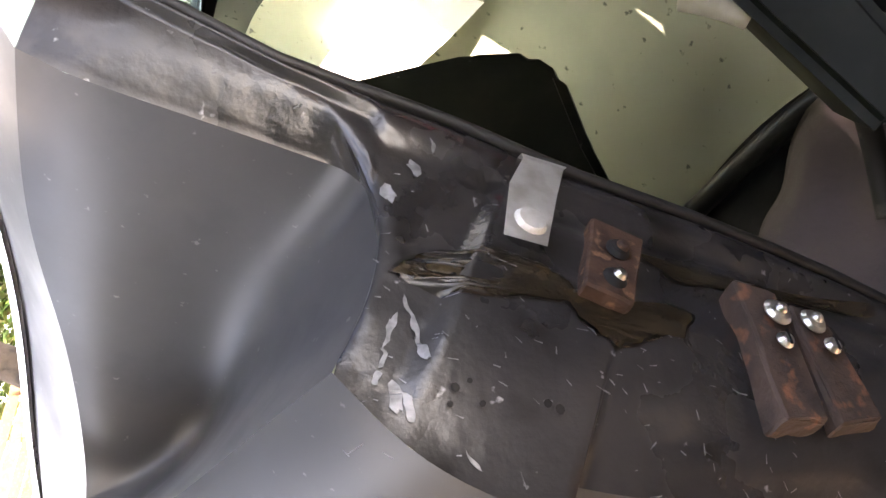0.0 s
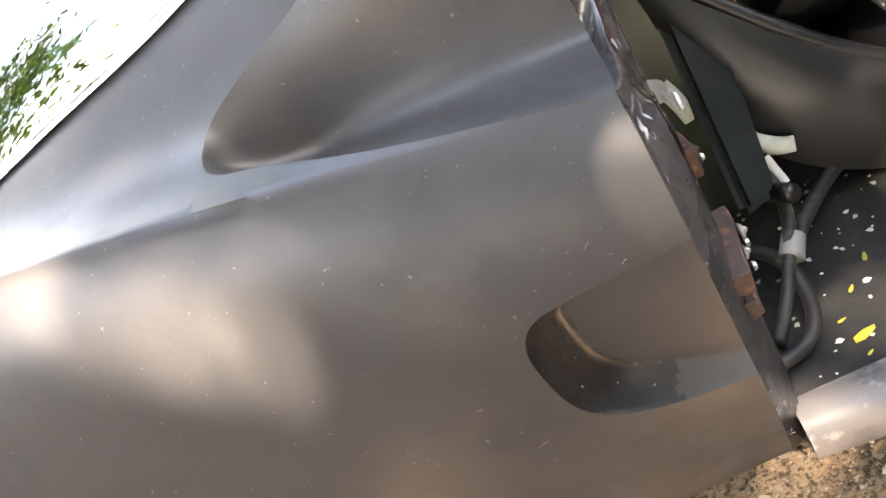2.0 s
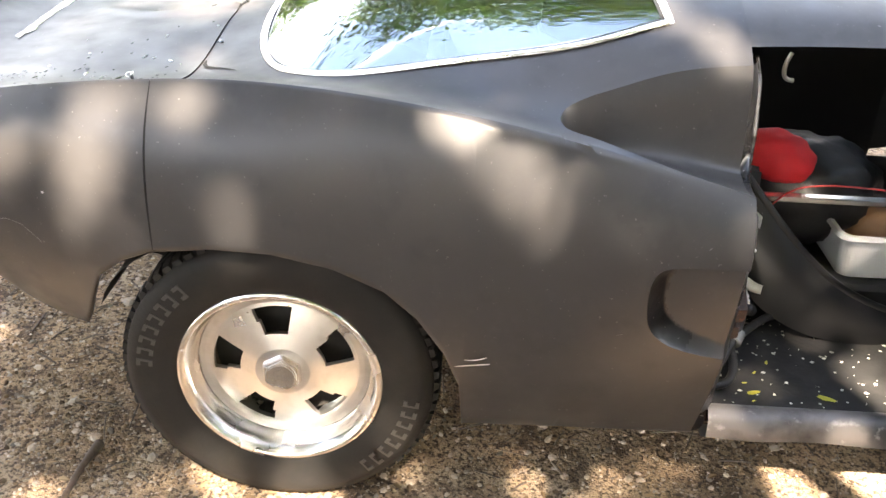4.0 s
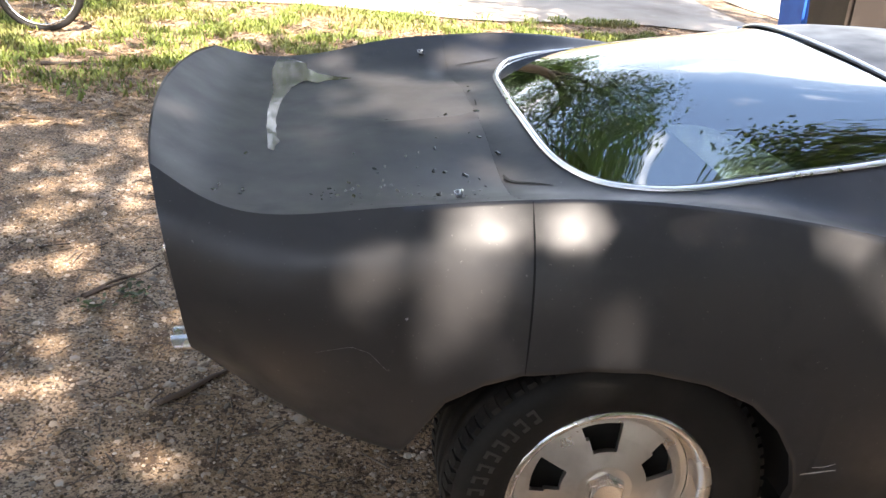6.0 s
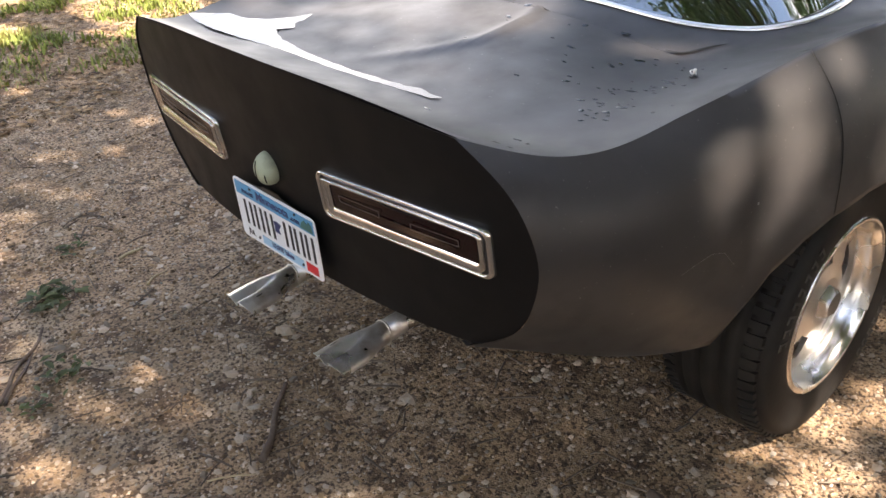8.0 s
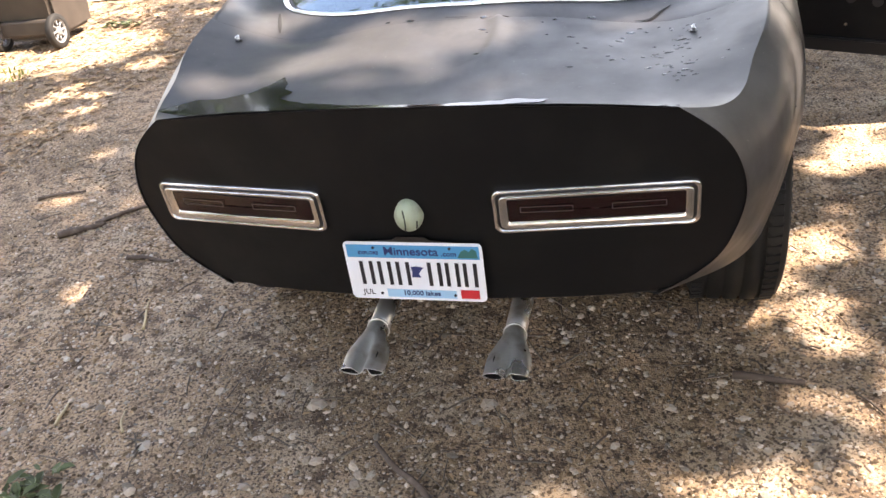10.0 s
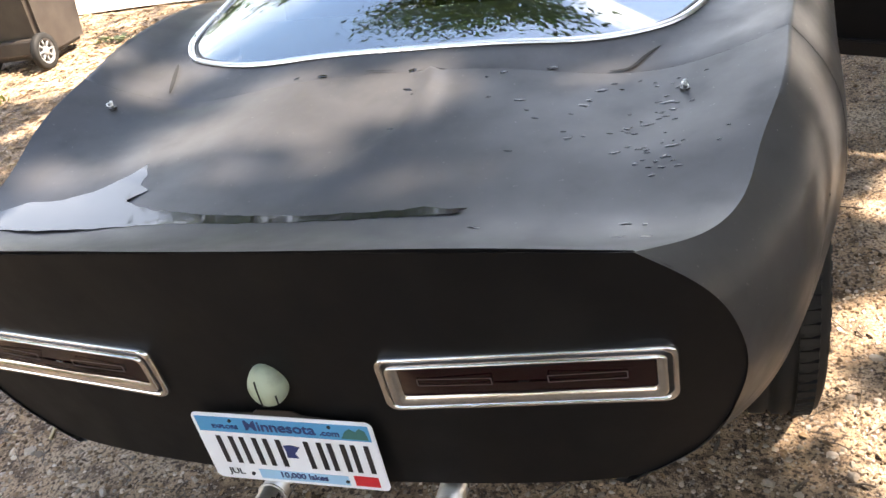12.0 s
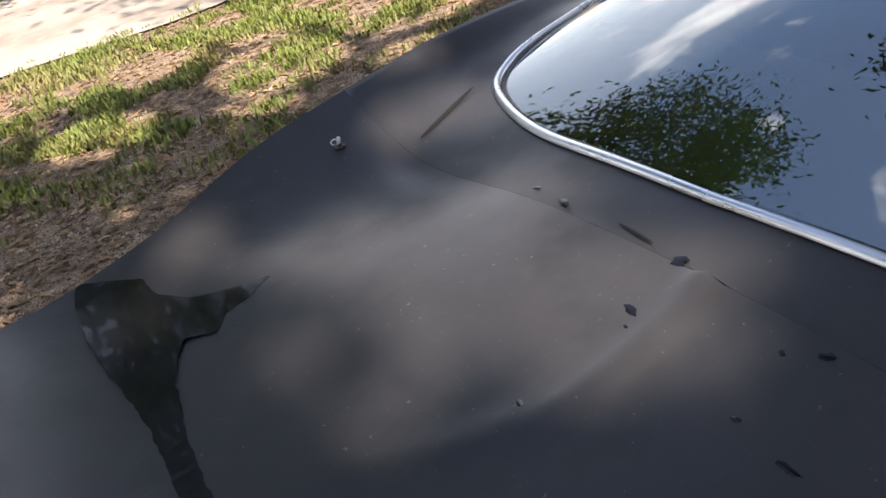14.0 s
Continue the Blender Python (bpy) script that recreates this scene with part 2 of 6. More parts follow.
SIDE = Spline([-0.962, -0.72, -0.42, -0.21, 0.10, 0.45, 0.75, 0.905, 1.3, 1.75], [
    (0.884, 0.609, 0.808, 0.653, 0.745, 0.665, 0.648, 0.645, 0.575, 0.601, 0.505, 0.500),
    (0.845, 0.715, 0.800, 0.738, 0.755, 0.747, 0.680, 0.743, 0.580, 0.715, 0.455, 0.640),
    (0.885, 0.775, 0.820, 0.797, 0.754, 0.804, 0.680, 0.801, 0.560, 0.786, 0.411, 0.749),
    (0.910, 0.800, 0.850, 0.830, 0.780, 0.846, 0.700, 0.852, 0.560, 0.850, 0.390, 0.815),
    (0.920, 0.832, 0.850, 0.858, 0.770, 0.870, 0.680, 0.874, 0.520, 0.868, 0.250, 0.800),
    (0.895, 0.868, 0.830, 0.885, 0.750, 0.895, 0.640, 0.895, 0.470, 0.881, 0.235, 0.800),
    (0.848, 0.882, 0.800, 0.902, 0.735, 0.912, 0.640, 0.911, 0.500, 0.888, 0.235, 0.792),
    (0.815, 0.885, 0.775, 0.905, 0.725, 0.914, 0.630, 0.908, 0.500, 0.884, 0.235, 0.788),
    (0.775, 0.888, 0.740, 0.905, 0.700, 0.910, 0.610, 0.905, 0.490, 0.882, 0.235, 0.788),
    (0.775, 0.888, 0.740, 0.902, 0.700, 0.905, 0.610, 0.900, 0.490, 0.878, 0.235, 0.788)])
SEAM = -0.213
DOOR = 0.905


def lean(x, y, z):
    """The tail bows in plan and leans: every point moves ahead of its nominal station by this much."""
    w = min(1.0, max(0.0, (-0.45 - x) / 0.512)) ** 1.5
    return x + w * (0.17 * y * y + 0.16 * (0.84 - z))


@functools.lru_cache(maxsize=None)
def top_section(x):
    row = list(TOP_Z(x))
    row[-1] = RIDGE(x)[1]
    return RIDGE(x)[0], Spline([-v for v in reversed(TOP_S[1:])] + TOP_S, list(reversed(row[1:])) + list(row))


# a shallow curved rib pressed into the deck, and a dent beside it
RIB = np.array([(-0.205, -0.075), (-0.26, -0.090), (-0.313, -0.096), (-0.36, -0.099), (-0.403, -0.097), (-0.45, -0.084), (-0.487, -0.066), (-0.56, -0.026), (-0.617, 0.019), (-0.66, 0.06)])


def pressed(x, y):
    """How far the deck skin is raised at a place by the rib and its dents."""
    if not -0.75 < x < -0.10:
        return 0.0
    d = np.hypot(RIB[:, 0] - x, RIB[:, 1] - y)
    k = int(d.argmin())
    best, u = 9.0, 0.0
    for i in (k - 1, k):
        if 0 <= i < len(RIB) - 1:
            a, b = RIB[i], RIB[i + 1]
            t = float(np.clip(np.dot((x - a[0], y - a[1]), b - a) / np.dot(b - a, b - a), 0, 1))
            e = math.hypot(a[0] + t * (b[0] - a[0]) - x, a[1] + t * (b[1] - a[1]) - y)
            if e < best:
                best, u = e, (i + t) / (len(RIB) - 1)
    w = 0.0125 + 0.010 * u
    h = 0.0115 * (1 - u) ** 0.7 * min(1.0, u / 0.04 + 0.25)
    rise = h * math.exp(-(best / w) ** 2)
    # dented and filled patch by the far corner of the window, low spots between
    rise -= 0.004 * math.exp(-((x + 0.235) / 0.030) ** 2 - ((y - 0.50) / 0.085) ** 2)
    rise += 0.003 * math.exp(-((x + 0.175) / 0.022) ** 2 - ((y - 0.50) / 0.08) ** 2)
    rise -= 0.003 * math.exp(-((x + 0.40) / 0.06) ** 2 - ((y - 0.02) / 0.07) ** 2)
    return rise


def top_at(x, s):
    """A point of the upper skin; s runs from -1 (right ridge) over 0 (middle) to 1 (left ridge)."""
    ry, zs = top_section(float(x))
    y, z = s * ry, zs(s)
    return (lean(x, y, z), y, z + pressed(x, y))


def side_curve(x):
    ry, rz = RIDGE(x)
    k = SIDE(x).reshape(-1, 2)
    z = np.r_[rz, k[:, 0]]
    y = np.r_[ry, k[:, 1]]
    s = Spline(-z, y)
    return rz, z[-1], lambda q: s(-q)


def side_at(x, z, curve=None):
    rz, low, f = curve or side_curve(x)
    y = f(z)
    return (lean(x, y, z), -y, z)


ARCH = np.array([(-0.425, 0.405), (-0.385, 0.50), (-0.350, 0.575), (-0.284, 0.631), (-0.217, 0.664), (-0.097, 0.685), (0.019, 0.684), (0.138, 0.66), (0.237, 0.618), (0.303, 0.559), (0.357, 0.477), (0.390, 0.385), (0.398, 0.30), (0.400, 0.236)])


def low_edge(x, low):
    """The lower edge of the side: the wheel arch, or the sill."""
    if ARCH[0, 0] < x < ARCH[-1, 0]:
        return max(low, float(np.interp(x, ARCH[:, 0], ARCH[:, 1])))
    return low
# ---------- car body ----------
car = new("sports_car")
tagged(car, "low fibreglass sports coupe in matt dark grey primer parked on gravel", "car")

S_ROW = [math.copysign(1 - (1 - abs(v)) ** 1.5, v) for v in np.linspace(-1, 1, 111)]


def side_rows(xs, levels=30, lip=True):
    """Columns of points down the right side, from the ridge to the lower edge, with a lip turned in below."""
    rows = []
    for x in xs:
        c = side_curve(x)
        end = low_edge(x, c[1])
        zs = [c[0] + (end - c[0]) * (v ** 1.15) for v in np.linspace(0, 1, levels)]
        col = [side_at(x, z, c) for z in zs]
        if lip:
            e = col[-1]
            col += [(e[0], e[1] + 0.004, e[2] - 0.003), (e[0], e[1] + 0.022, e[2] + 0.002)]
        rows.append(col)
    return rows


def stations(a, b, step, extra=()):
    xs = list(np.linspace(a, b, max(2, round((b - a) / step) + 1)))
    for e in extra:
        if a < e < b:
            xs = [x for x in xs if abs(x - e) > step * 0.3 or x in (xs[0], xs[-1])] + [e]
    return sorted(xs)


arch_x = [float(v) for v in ARCH[:, 0]] + [-0.4249, 0.3999]
xs = stations(-0.962, SEAM - 0.0004, 0.011, arch_x)
tail_side = grid(side_rows(xs))
tail_top = grid([[top_at(x, s) for s in S_ROW] for x in xs])
v, q = merged(tail_top, tail_side, flip(tail_side))
rear_body = mesh_object("rear_body", v, q, PRIMER, car, "grey primer tail section with a kicked-up deck", weld=0.0003)


def crisp(ob, test):
    """Creases the edges of a mesh whose both ends pass the test."""
    bm = bmesh.new()
    bm.from_mesh(ob.data)
    for e in bm.edges:
        if all(test(w.co) for w in e.verts):
            e.smooth = False
    bm.to_mesh(ob.data)
    bm.free()


ridge_at = [(lean(x, *RIDGE(x)), *RIDGE(x)) for x in xs]
ridge_lines = [(np.array([p[0] for p in ridge_at]), np.array([p[1] for p in ridge_at]), np.array([p[2] for p in ridge_at]))]
crisp(rear_body, lambda c: c.x < -0.44 and abs(abs(c.y) - np.interp(c.x, ridge_lines[0][0], ridge_lines[0][1])) < 0.0015 and abs(c.z - np.interp(c.x, ridge_lines[0][0], ridge_lines[0][2])) < 0.0015)

# window outline, right half, in plan; its height is the skin's
WINDOW = [(-0.116, 0.0), (-0.109, 0.20), (-0.090, 0.36), (-0.052, 0.48), (-0.008, 0.550), (0.060, 0.594), (0.25, 0.612), (0.45, 0.606), (0.62, 0.595), (0.762, 0.580)]
ROOF_EDGE = [(0.762, 0.580), (0.742, 0.42), (0.722, 0.22), (0.712, 0.0)]


def to_s(points):
    return [(x, -y / RIDGE(x)[0]) for x, y in points]


w1 = curve3(WINDOW[:6], 26)
w2 = curve3(WINDOW[4:], 80)
w2 = [p for p in w2 if p[0] > w1[-1][0] + 1e-6]
w2 = evenly([w1[-1]] + list(w2), 72)
w3 = curve3(ROOF_EDGE, 26)
win_half = to_s(list(w1) + list(w2[1:]) + list(w3[1:]))

# upper scoop outline in plan: upper edge and lower edge, both from the tip ahead
SCOOP_A = curve3([(0.553, 0.752), (0.561, 0.725), (0.592, 0.703), (0.655, 0.689), (0.74, 0.683), (0.83, 0.683), (DOOR, 0.684)], 34)
SCOOP_B = curve3([(0.553, 0.752), (0.562, 0.783), (0.605, 0.807), (0.66, 0.829), (0.75, 0.847), (0.83, 0.852), (DOOR, 0.8565)], 34)

o1 = [(SEAM + 0.0004, -v) for v in np.linspace(0, 1, 26)]
ridge_x = stations(SEAM + 0.0004, 0.553, 0.018, arch_x)
tip_s = -SCOOP_A[0][1] / RIDGE(0.553)[0]
o2 = [(x, -1.0) for x in ridge_x] + [(0.553, -1.0 + (tip_s + 1.0) * t) for t in (0.25, 0.5, 0.75)] + to_s(SCOOP_A)
o3 = [(DOOR, o2[-1][1] * (1 - v)) for v in np.linspace(0, 1, 26)]
out_half = o1 + o2[1:] + o3[1:]
n_mid = len(o2)
win_mid = evenly(np.array(win_half[25:25 + 72]), n_mid)
win_half = win_half[:25] + [tuple(p) for p in win_mid] + win_half[25 + 72:]

rows = []
for a, b in zip(win_half, out_half):
    row = []
    for t in np.linspace(0, 1, 15) ** 0.9:
        x, s = a[0] + (b[0] - a[0]) * t, a[1] + (b[1] - a[1]) * t
        p = top_at(x, s)
        row.append((p[0], p[1], p[2] - 0.0038 * math.exp(-(x - SEAM) / 0.03) * (1 - abs(s) ** 8)))
    rows.append(row)
main_top = grid(rows)

# strip between the lower scoop edge and the ridge
rows = []
for (x, y) in SCOOP_B:
    s = -y / RIDGE(x)[0]
    rows.append([top_at(x, s + (-1 - s) * t) for t in np.linspace(0, 1, 5)])
scoop_strip = grid(rows)


A3 = [top_at(x, -y / RIDGE(x)[0]) for x, y in SCOOP_A]
B3 = [top_at(x, -y / RIDGE(x)[0]) for x, y in SCOOP_B]
# the section of the scoop where the jamb cuts it: an upright wall, a corner, a rounded floor up to the ridge
FRONT = evenly(np.array([A3[-1], (0.907, -0.696, 1.005), (0.908, -0.701, 0.970), (0.910, -0.708, 0.905), (0.911, -0.714, 0.850), (0.911, -0.722, 0.834), (0.911, -0.740, 0.831), (0.911, -0.763, 0.826), (0.910, -0.790, 0.827), (0.908, -0.824, 0.835), B3[-1]]), 34)
bulge = [np.array(w) - np.array(Vector(A3[-1]).lerp(Vector(B3[-1]), k / 33)) for k, w in enumerate(FRONT)]
soft_bulge = bulge
for _ in range(14):
    soft_bulge = [soft_bulge[0]] + [(soft_bulge[k - 1] + 2 * soft_bulge[k] + soft_bulge[k + 1]) / 4 for k in range(1, 33)] + [soft_bulge[-1]]
rows = []
for i, (p, r) in enumerate(zip(A3, B3)):
    u = i / (len(A3) - 1)
    d = math.sin(min(1.0, u / 0.30) * math.pi / 2) ** 0.75
    w = max(0.0, (u - 0.70) / 0.30)
    rows.append([tuple(Vector(p).lerp(Vector(r), k / 33) + Vector(soft_bulge[k] * (1 - w) + bulge[k] * w) * d) for k in range(34)])
upper_scoop = grid(rows)

# sides: plain to x = 0.60, then round the lower scoop to the door edge
X1 = 0.60
side_x = ridge_x[:-1] + [0.553] + [X1]
main_side = grid(side_rows(side_x))
LOW_A = curve3([(0.733, 0.655), (0.735, 0.692), (0.748, 0.715), (0.778, 0.724), (0.84, 0.7260), (DOOR, 0.7265)], 30)
LOW_B = curve3([(0.733, 0.655), (0.737, 0.612), (0.748, 0.580), (0.778, 0.548), (0.84, 0.521), (DOOR, 0.507)], 30)
c1 = side_curve(X1)
line = [(X1, c1[0] + (c1[1] - c1[0]) * v ** 1.15) for v in np.linspace(0, 1, 30)]
ridge_pts = [(x, RIDGE(x)[1]) for x in [p[0] for p in reversed(SCOOP_B)] if x > X1]
outer = ridge_pts + line + [(x, side_curve(x)[1]) for x in np.linspace(X1, DOOR, 24)[1:]]
inner = evenly(np.array(list(reversed(LOW_A)) + list(LOW_B[1:])), len(outer))
rows = []
for a, b in zip(inner, outer):
    rows.append([side_at(a[0] + (b[0] - a[0]) * t, a[1] + (b[1] - a[1]) * t) for t in np.linspace(0, 1, 14)])
scoop_side = grid(rows)
SCOOP_RIM = np.array([p for p in LOW_A if p[0] < 0.752][::-1] + list(LOW_B[1:]))


def rim_distance(x, z):
    """How far a place of the scoop lies from its lower and tail rim."""
    a, b = SCOOP_RIM[:-1], SCOOP_RIM[1:]
    q = np.array((x, z))
    t = np.clip(((q - a) * (b - a)).sum(1) / ((b - a) ** 2).sum(1), 0, 1)
    return float(np.linalg.norm(a + (b - a) * t[:, None] - q, axis=1).min())


def wall_width(x):
    return 0.040 - 0.016 * min(1.0, max(0.0, (x - 0.76) / 0.145))


rows, SCOOP_BARE = [], []
for i, (p, r) in enumerate(zip(evenly(LOW_A, 46), evenly(LOW_B, 46))):
    row = []
    for t in np.linspace(0, 1, 50):
        x, z = p[0] + (r[0] - p[0]) * t, p[1] + (r[1] - p[1]) * t
        d = rim_distance(x, z)
        k = min(1.0, d / wall_width(x))
        deep = (0.046 - 0.026 * min(1.0, max(0.0, (x - 0.75) / 0.155))) * k ** 0.85 * min(1.0, t / 0.02)
        c = side_at(x, z)
        row.append((c[0], c[1] + deep, c[2]))
        if t < 1:
            worn = d + 0.006 * noise.noise((x * 60, z * 60, 0.0)) + 0.004 * noise.noise((x * 200, z * 60, 3.0))
            SCOOP_BARE.append(worn < wall_width(x) * 1.08 and x < 0.835 + 0.02 * noise.noise((z * 40, 0, 5)) or x + 0.014 * noise.noise((x * 70, z * 70, 9.0)) < 0.768)
    rows.append(row)
lower_scoop = grid(rows)
half = [main_side, scoop_side, scoop_strip]
v, q = merged(main_top, flip(main_top), *half, *[flip(g) for g in half])
main_body = mesh_object("main_body", v, q, PRIMER, car, "grey primer quarter panels and sail panels", weld=0.0006)
for g, name, text in ((upper_scoop, "upper_scoop", "hollow air scoop behind the door window"), (lower_scoop, "side_scoop", "hollow air scoop low on the flank")):
    for h in (g, flip(g)):
        hollow = mesh_object(name, *h, PRIMER, car, text)
        if name == "side_scoop":
            # bare black gelcoat shows on the lower wall and at the tail end
            hollow.data.materials.append(BARE)
            for k, face in enumerate(hollow.data.polygons):
                face.material_index = int(SCOOP_BARE[k])


def widened(ob):
    """The left half of the window and its surround stand a little further out than the right."""
    def step(v, a, b):
        v = min(1.0, max(0.0, (v - a) / (b - a)))
        return v * v * (3 - 2 * v)
    for w in ob.data.vertices:
        x, y, z = w.co
        if y > 0.30 and z > 0.88:
            w.co.y += 0.036 * step(y, 0.30, 0.57) * (1 - step(y, 0.65, 0.80)) * step(x, -0.16, 0.0) * (1 - step(x, 0.55, 0.88))
    return ob


widened(main_body)
# rear window: glass, bright trim, black seal at the roof
def pane_terms(x, y):
    return np.array([1, x, x * x, x ** 3, y * y, x * y * y, x * x * y * y, y ** 4, x * y ** 4])


edge_pts = [top_at(x, s) for x, s in win_half]
PANE_FIT = np.linalg.lstsq(np.array([pane_terms(p[0], p[1]) for p in edge_pts]), np.array([p[2] for p in edge_pts]), rcond=None)[0]
rows = []
n = len(win_half)
for i, (x, s) in enumerate(win_half):
    xc = win_half[0][0] + (win_half[-1][0] - win_half[0][0]) * (i / (n - 1))
    y = s * RIDGE(x)[0]
    row = []
    for t in np.linspace(0, 1, 30):
        px, py = x + (xc - x) * t, y * (1 - t)
        row.append((px, py, float(pane_terms(px, py) @ PANE_FIT) - 0.002))
    rows.append(row)
pane = grid(rows)
TRIMAL = material("satin_trim", (0.88, 0.87, 0.85), 0.32, 1.0, rough_var=0.08)
GLASS = material("window_glass", (0.30, 0.40, 0.38), 0.012, transmission=1.0, ior=2.8)
rear_window = new("rear_window")
rear_window.parent = car
tagged(rear_window, "large wraparound rear window with bright trim")
v, q = merged(pane, flip(pane))
glass = mesh_object("pane", v, q, GLASS, rear_window, weld=0.0005)
bm = bmesh.new()
bm.from_mesh(glass.data)
bmesh.ops.solidify(bm, geom=bm.faces[:], thickness=0.004)
bm.to_mesh(glass.data)
bm.free()
glass.visible_shadow = False
widened(glass)
edge = [top_at(x, s) for x, s in win_half]
full = edge + [(p[0], -p[1], p[2]) for p in reversed(edge[1:-1])]


def band(points, width, height, lift=0.0, closed=True):
    """A half-round moulding that lies along a closed line on the skin."""
    p = [Vector(q) for q in points]
    n = len(p)
    rows = []
    mid = sum(p, Vector()) / n
    for i, q in enumerate(p):
        d = (p[(i + 1) % n] - p[i - 1]).normalized()
        side = d.cross(Vector((0, 0, 1))).normalized()
        up = side.cross(d)
        if up.z < 0:
            up = -up
        rows.append([tuple(q + side * width / 2 * math.cos(a) + up * (lift + height * math.sin(a))) for a in np.linspace(0, math.pi, 9)])
    rows.append(rows[0])
    return grid(rows)


widened(mesh_object("trim", *band(full, 0.0165, 0.008, 0.0005), TRIMAL, rear_window, "bright metal window trim"))
widened(mesh_object("seal", *band([(p[0] + (p[0] - 0.3) * -0.02, p[1] * 0.975, p[2]) for p in full], 0.012, 0.004, 0.0005), SEAL, rear_window, "black rubber seal"))

# roof ahead of the door line
rows = []
for x in np.linspace(DOOR, 1.55, 20):
    f = (x - DOOR) / 0.65
    row = []
    for s in np.linspace(-1, 1, 41):
        a = top_at(DOOR, s * 0.757)
        k = 1 - 0.10 * f
        row.append((x + 0.10 * f * (1 - s * s), a[1] * k, a[2] + 0.02 * f * (1 - f) - 0.02 * f * f))
    rows.append(row)
mesh_object("roof", *grid(rows), PRIMER, car, "low grey primer roof panel")

# rear panel
RP = [(0.0, 0.980), (0.20, 0.977), (0.36, 0.968), (0.534, 0.946), (0.609, 0.884), (0.653, 0.808), (0.665, 0.745), (0.645, 0.648), (0.601, 0.575), (0.535, 0.525), (0.44, 0.508), (0.25, 0.504), (0.0, 0.503)]
ol = np.vstack([curve3(RP[:4], 20), curve3(RP[3:], 44)[1:]])
rows = []
for y, z in ol:
    rows.append([(lean(-0.962, y * (1 - t), 0.74 + (z - 0.74) * (1 - t)) + 0.004, -y * (1 - t), 0.74 + (z - 0.74) * (1 - t)) for t in np.linspace(0, 1, 16)])
g = grid(rows)
v, q = merged(g, flip(g))
rear_panel = mesh_object("rear_panel", v, q, BLACK, car, "flat satin black rear panel", weld=0.0005)


def panel_x(y, z):
    return lean(-0.962, y, z) + 0.004


# ---------- wheels ----------
def make_wheel(y_out):
    """The rear wheel with its outer face at y_out, turned to the right (-y)."""
    w = new("wheel")
    w.parent = car
    tagged(w, "wide black tyre on a polished aluminium slotted rim")
    R, r, W = 0.342, 0.217, 0.255
    prof = [(r - 0.004, 0.014), (r + 0.006, 0.004), (r + 0.02, 0.0), (r + 0.05, -0.006), (r + 0.085, -0.006), (r + 0.11, 0.004), (R - 0.012, 0.018), (R - 0.003, 0.032), (R, 0.05)]
    prof += [(R - 0.008, 0.054), (R - 0.008, 0.060), (R, 0.064), (R + 0.001, 0.095), (R - 0.008, 0.099), (R - 0.008, 0.107), (R + 0.001, 0.111), (R + 0.001, 0.144), (R - 0.008, 0.148), (R - 0.008, 0.156), (R + 0.001, 0.160), (R, 0.191), (R - 0.008, 0.195), (R - 0.008, 0.201), (R, 0.205)]
    prof += [(R - 0.003, W - 0.032), (R - 0.012, W - 0.018), (r + 0.08, W), (r, W - 0.01), (r - 0.03, W - 0.03)]
    tyre = mesh_object("tyre", *revolve(prof, 96), RUBBER, w, "black tyre with a dusty sidewall")
    # tread blocks: cross grooves as raised bars on the shoulder
    for (y0, y1, h) in ((0.014, 0.052, 0.0105), (0.203, 0.241, 0.0105)):
        v, q = [], []
        for k in range(72):
            a = 2 * math.pi * k / 72
            o = len(v)
            for (da, yy, rr) in ((-.030, y0, R - 0.012), (.030, y0, R - 0.012), (.030, y1, R - 0.004), (-.030, y1, R - 0.004)):
                v.append(((rr) * math.cos(a + da), yy, rr * math.sin(a + da)))
            for (da, yy, rr) in ((-.026, y0 + 0.002, R - 0.012 + h), (.026, y0 + 0.002, R - 0.012 + h), (.026, y1, R + 0.003), (-.026, y1, R + 0.003)):
                v.append((rr * math.cos(a + da), yy, rr * math.sin(a + da)))
            q += [(o + 4, o + 5, o + 6, o + 7), (o, o + 1, o + 5, o + 4), (o + 1, o + 2, o + 6, o + 5), (o + 2, o + 3, o + 7, o + 6), (o + 3, o, o + 4, o + 7)]
        tagged(mesh_object("tread", v, q, RUBBER, w, "shoulder tread blocks", smooth=False), kind="stuff")
    # raised sidewall marks, as plain bars along two arcs
    for a0 in (math.radians(150), math.radians(330)):
        v, q = [], []
        for k in range(8):
            for (ra, rb, da, db) in ((r + 0.052, r + 0.086, 0.0, 0.018), (r + 0.078, r + 0.086, 0.018, 0.06), (r + 0.052, r + 0.060, 0.018, 0.055)):
                a = a0 - (k - 3.5) * 0.105
                o = len(v)
                for rr, aa, yy in ((ra, da, 0), (rb, da, 0), (rb, db, 0), (ra, db, 0), (ra, da, -1), (rb, da, -1), (rb, db, -1), (ra, db, -1)):
                    v.append((rr * math.cos(a + aa), -0.0045 + yy * 0.0035, rr * math.sin(a + aa)))
                q += [(o + 4, o + 5, o + 6, o + 7), (o, o + 1, o + 5, o + 4), (o + 1, o + 2, o + 6, o + 5), (o + 2, o + 3, o + 7, o + 6), (o + 3, o, o + 4, o + 7)]
        mesh_object("sidewall_mark", v, q, MARK, w, "worn raised sidewall marks", smooth=False)
    # rim: stepped lip and barrel
    lip = [(r + 0.006, 0.010), (r + 0.004, 0.002), (r - 0.004, 0.0), (r - 0.010, 0.004), (r - 0.014, 0.014), (r - 0.018, 0.018), (r - 0.020, 0.030), (r - 0.023, 0.044), (r - 0.026, 0.048), (r - 0.028, 0.060), (r - 0.030, 0.075), (r - 0.030, 0.20)]
    rim = mesh_object("rim", *revolve(lip, 96), ALLOY, w, "polished stepped aluminium rim")
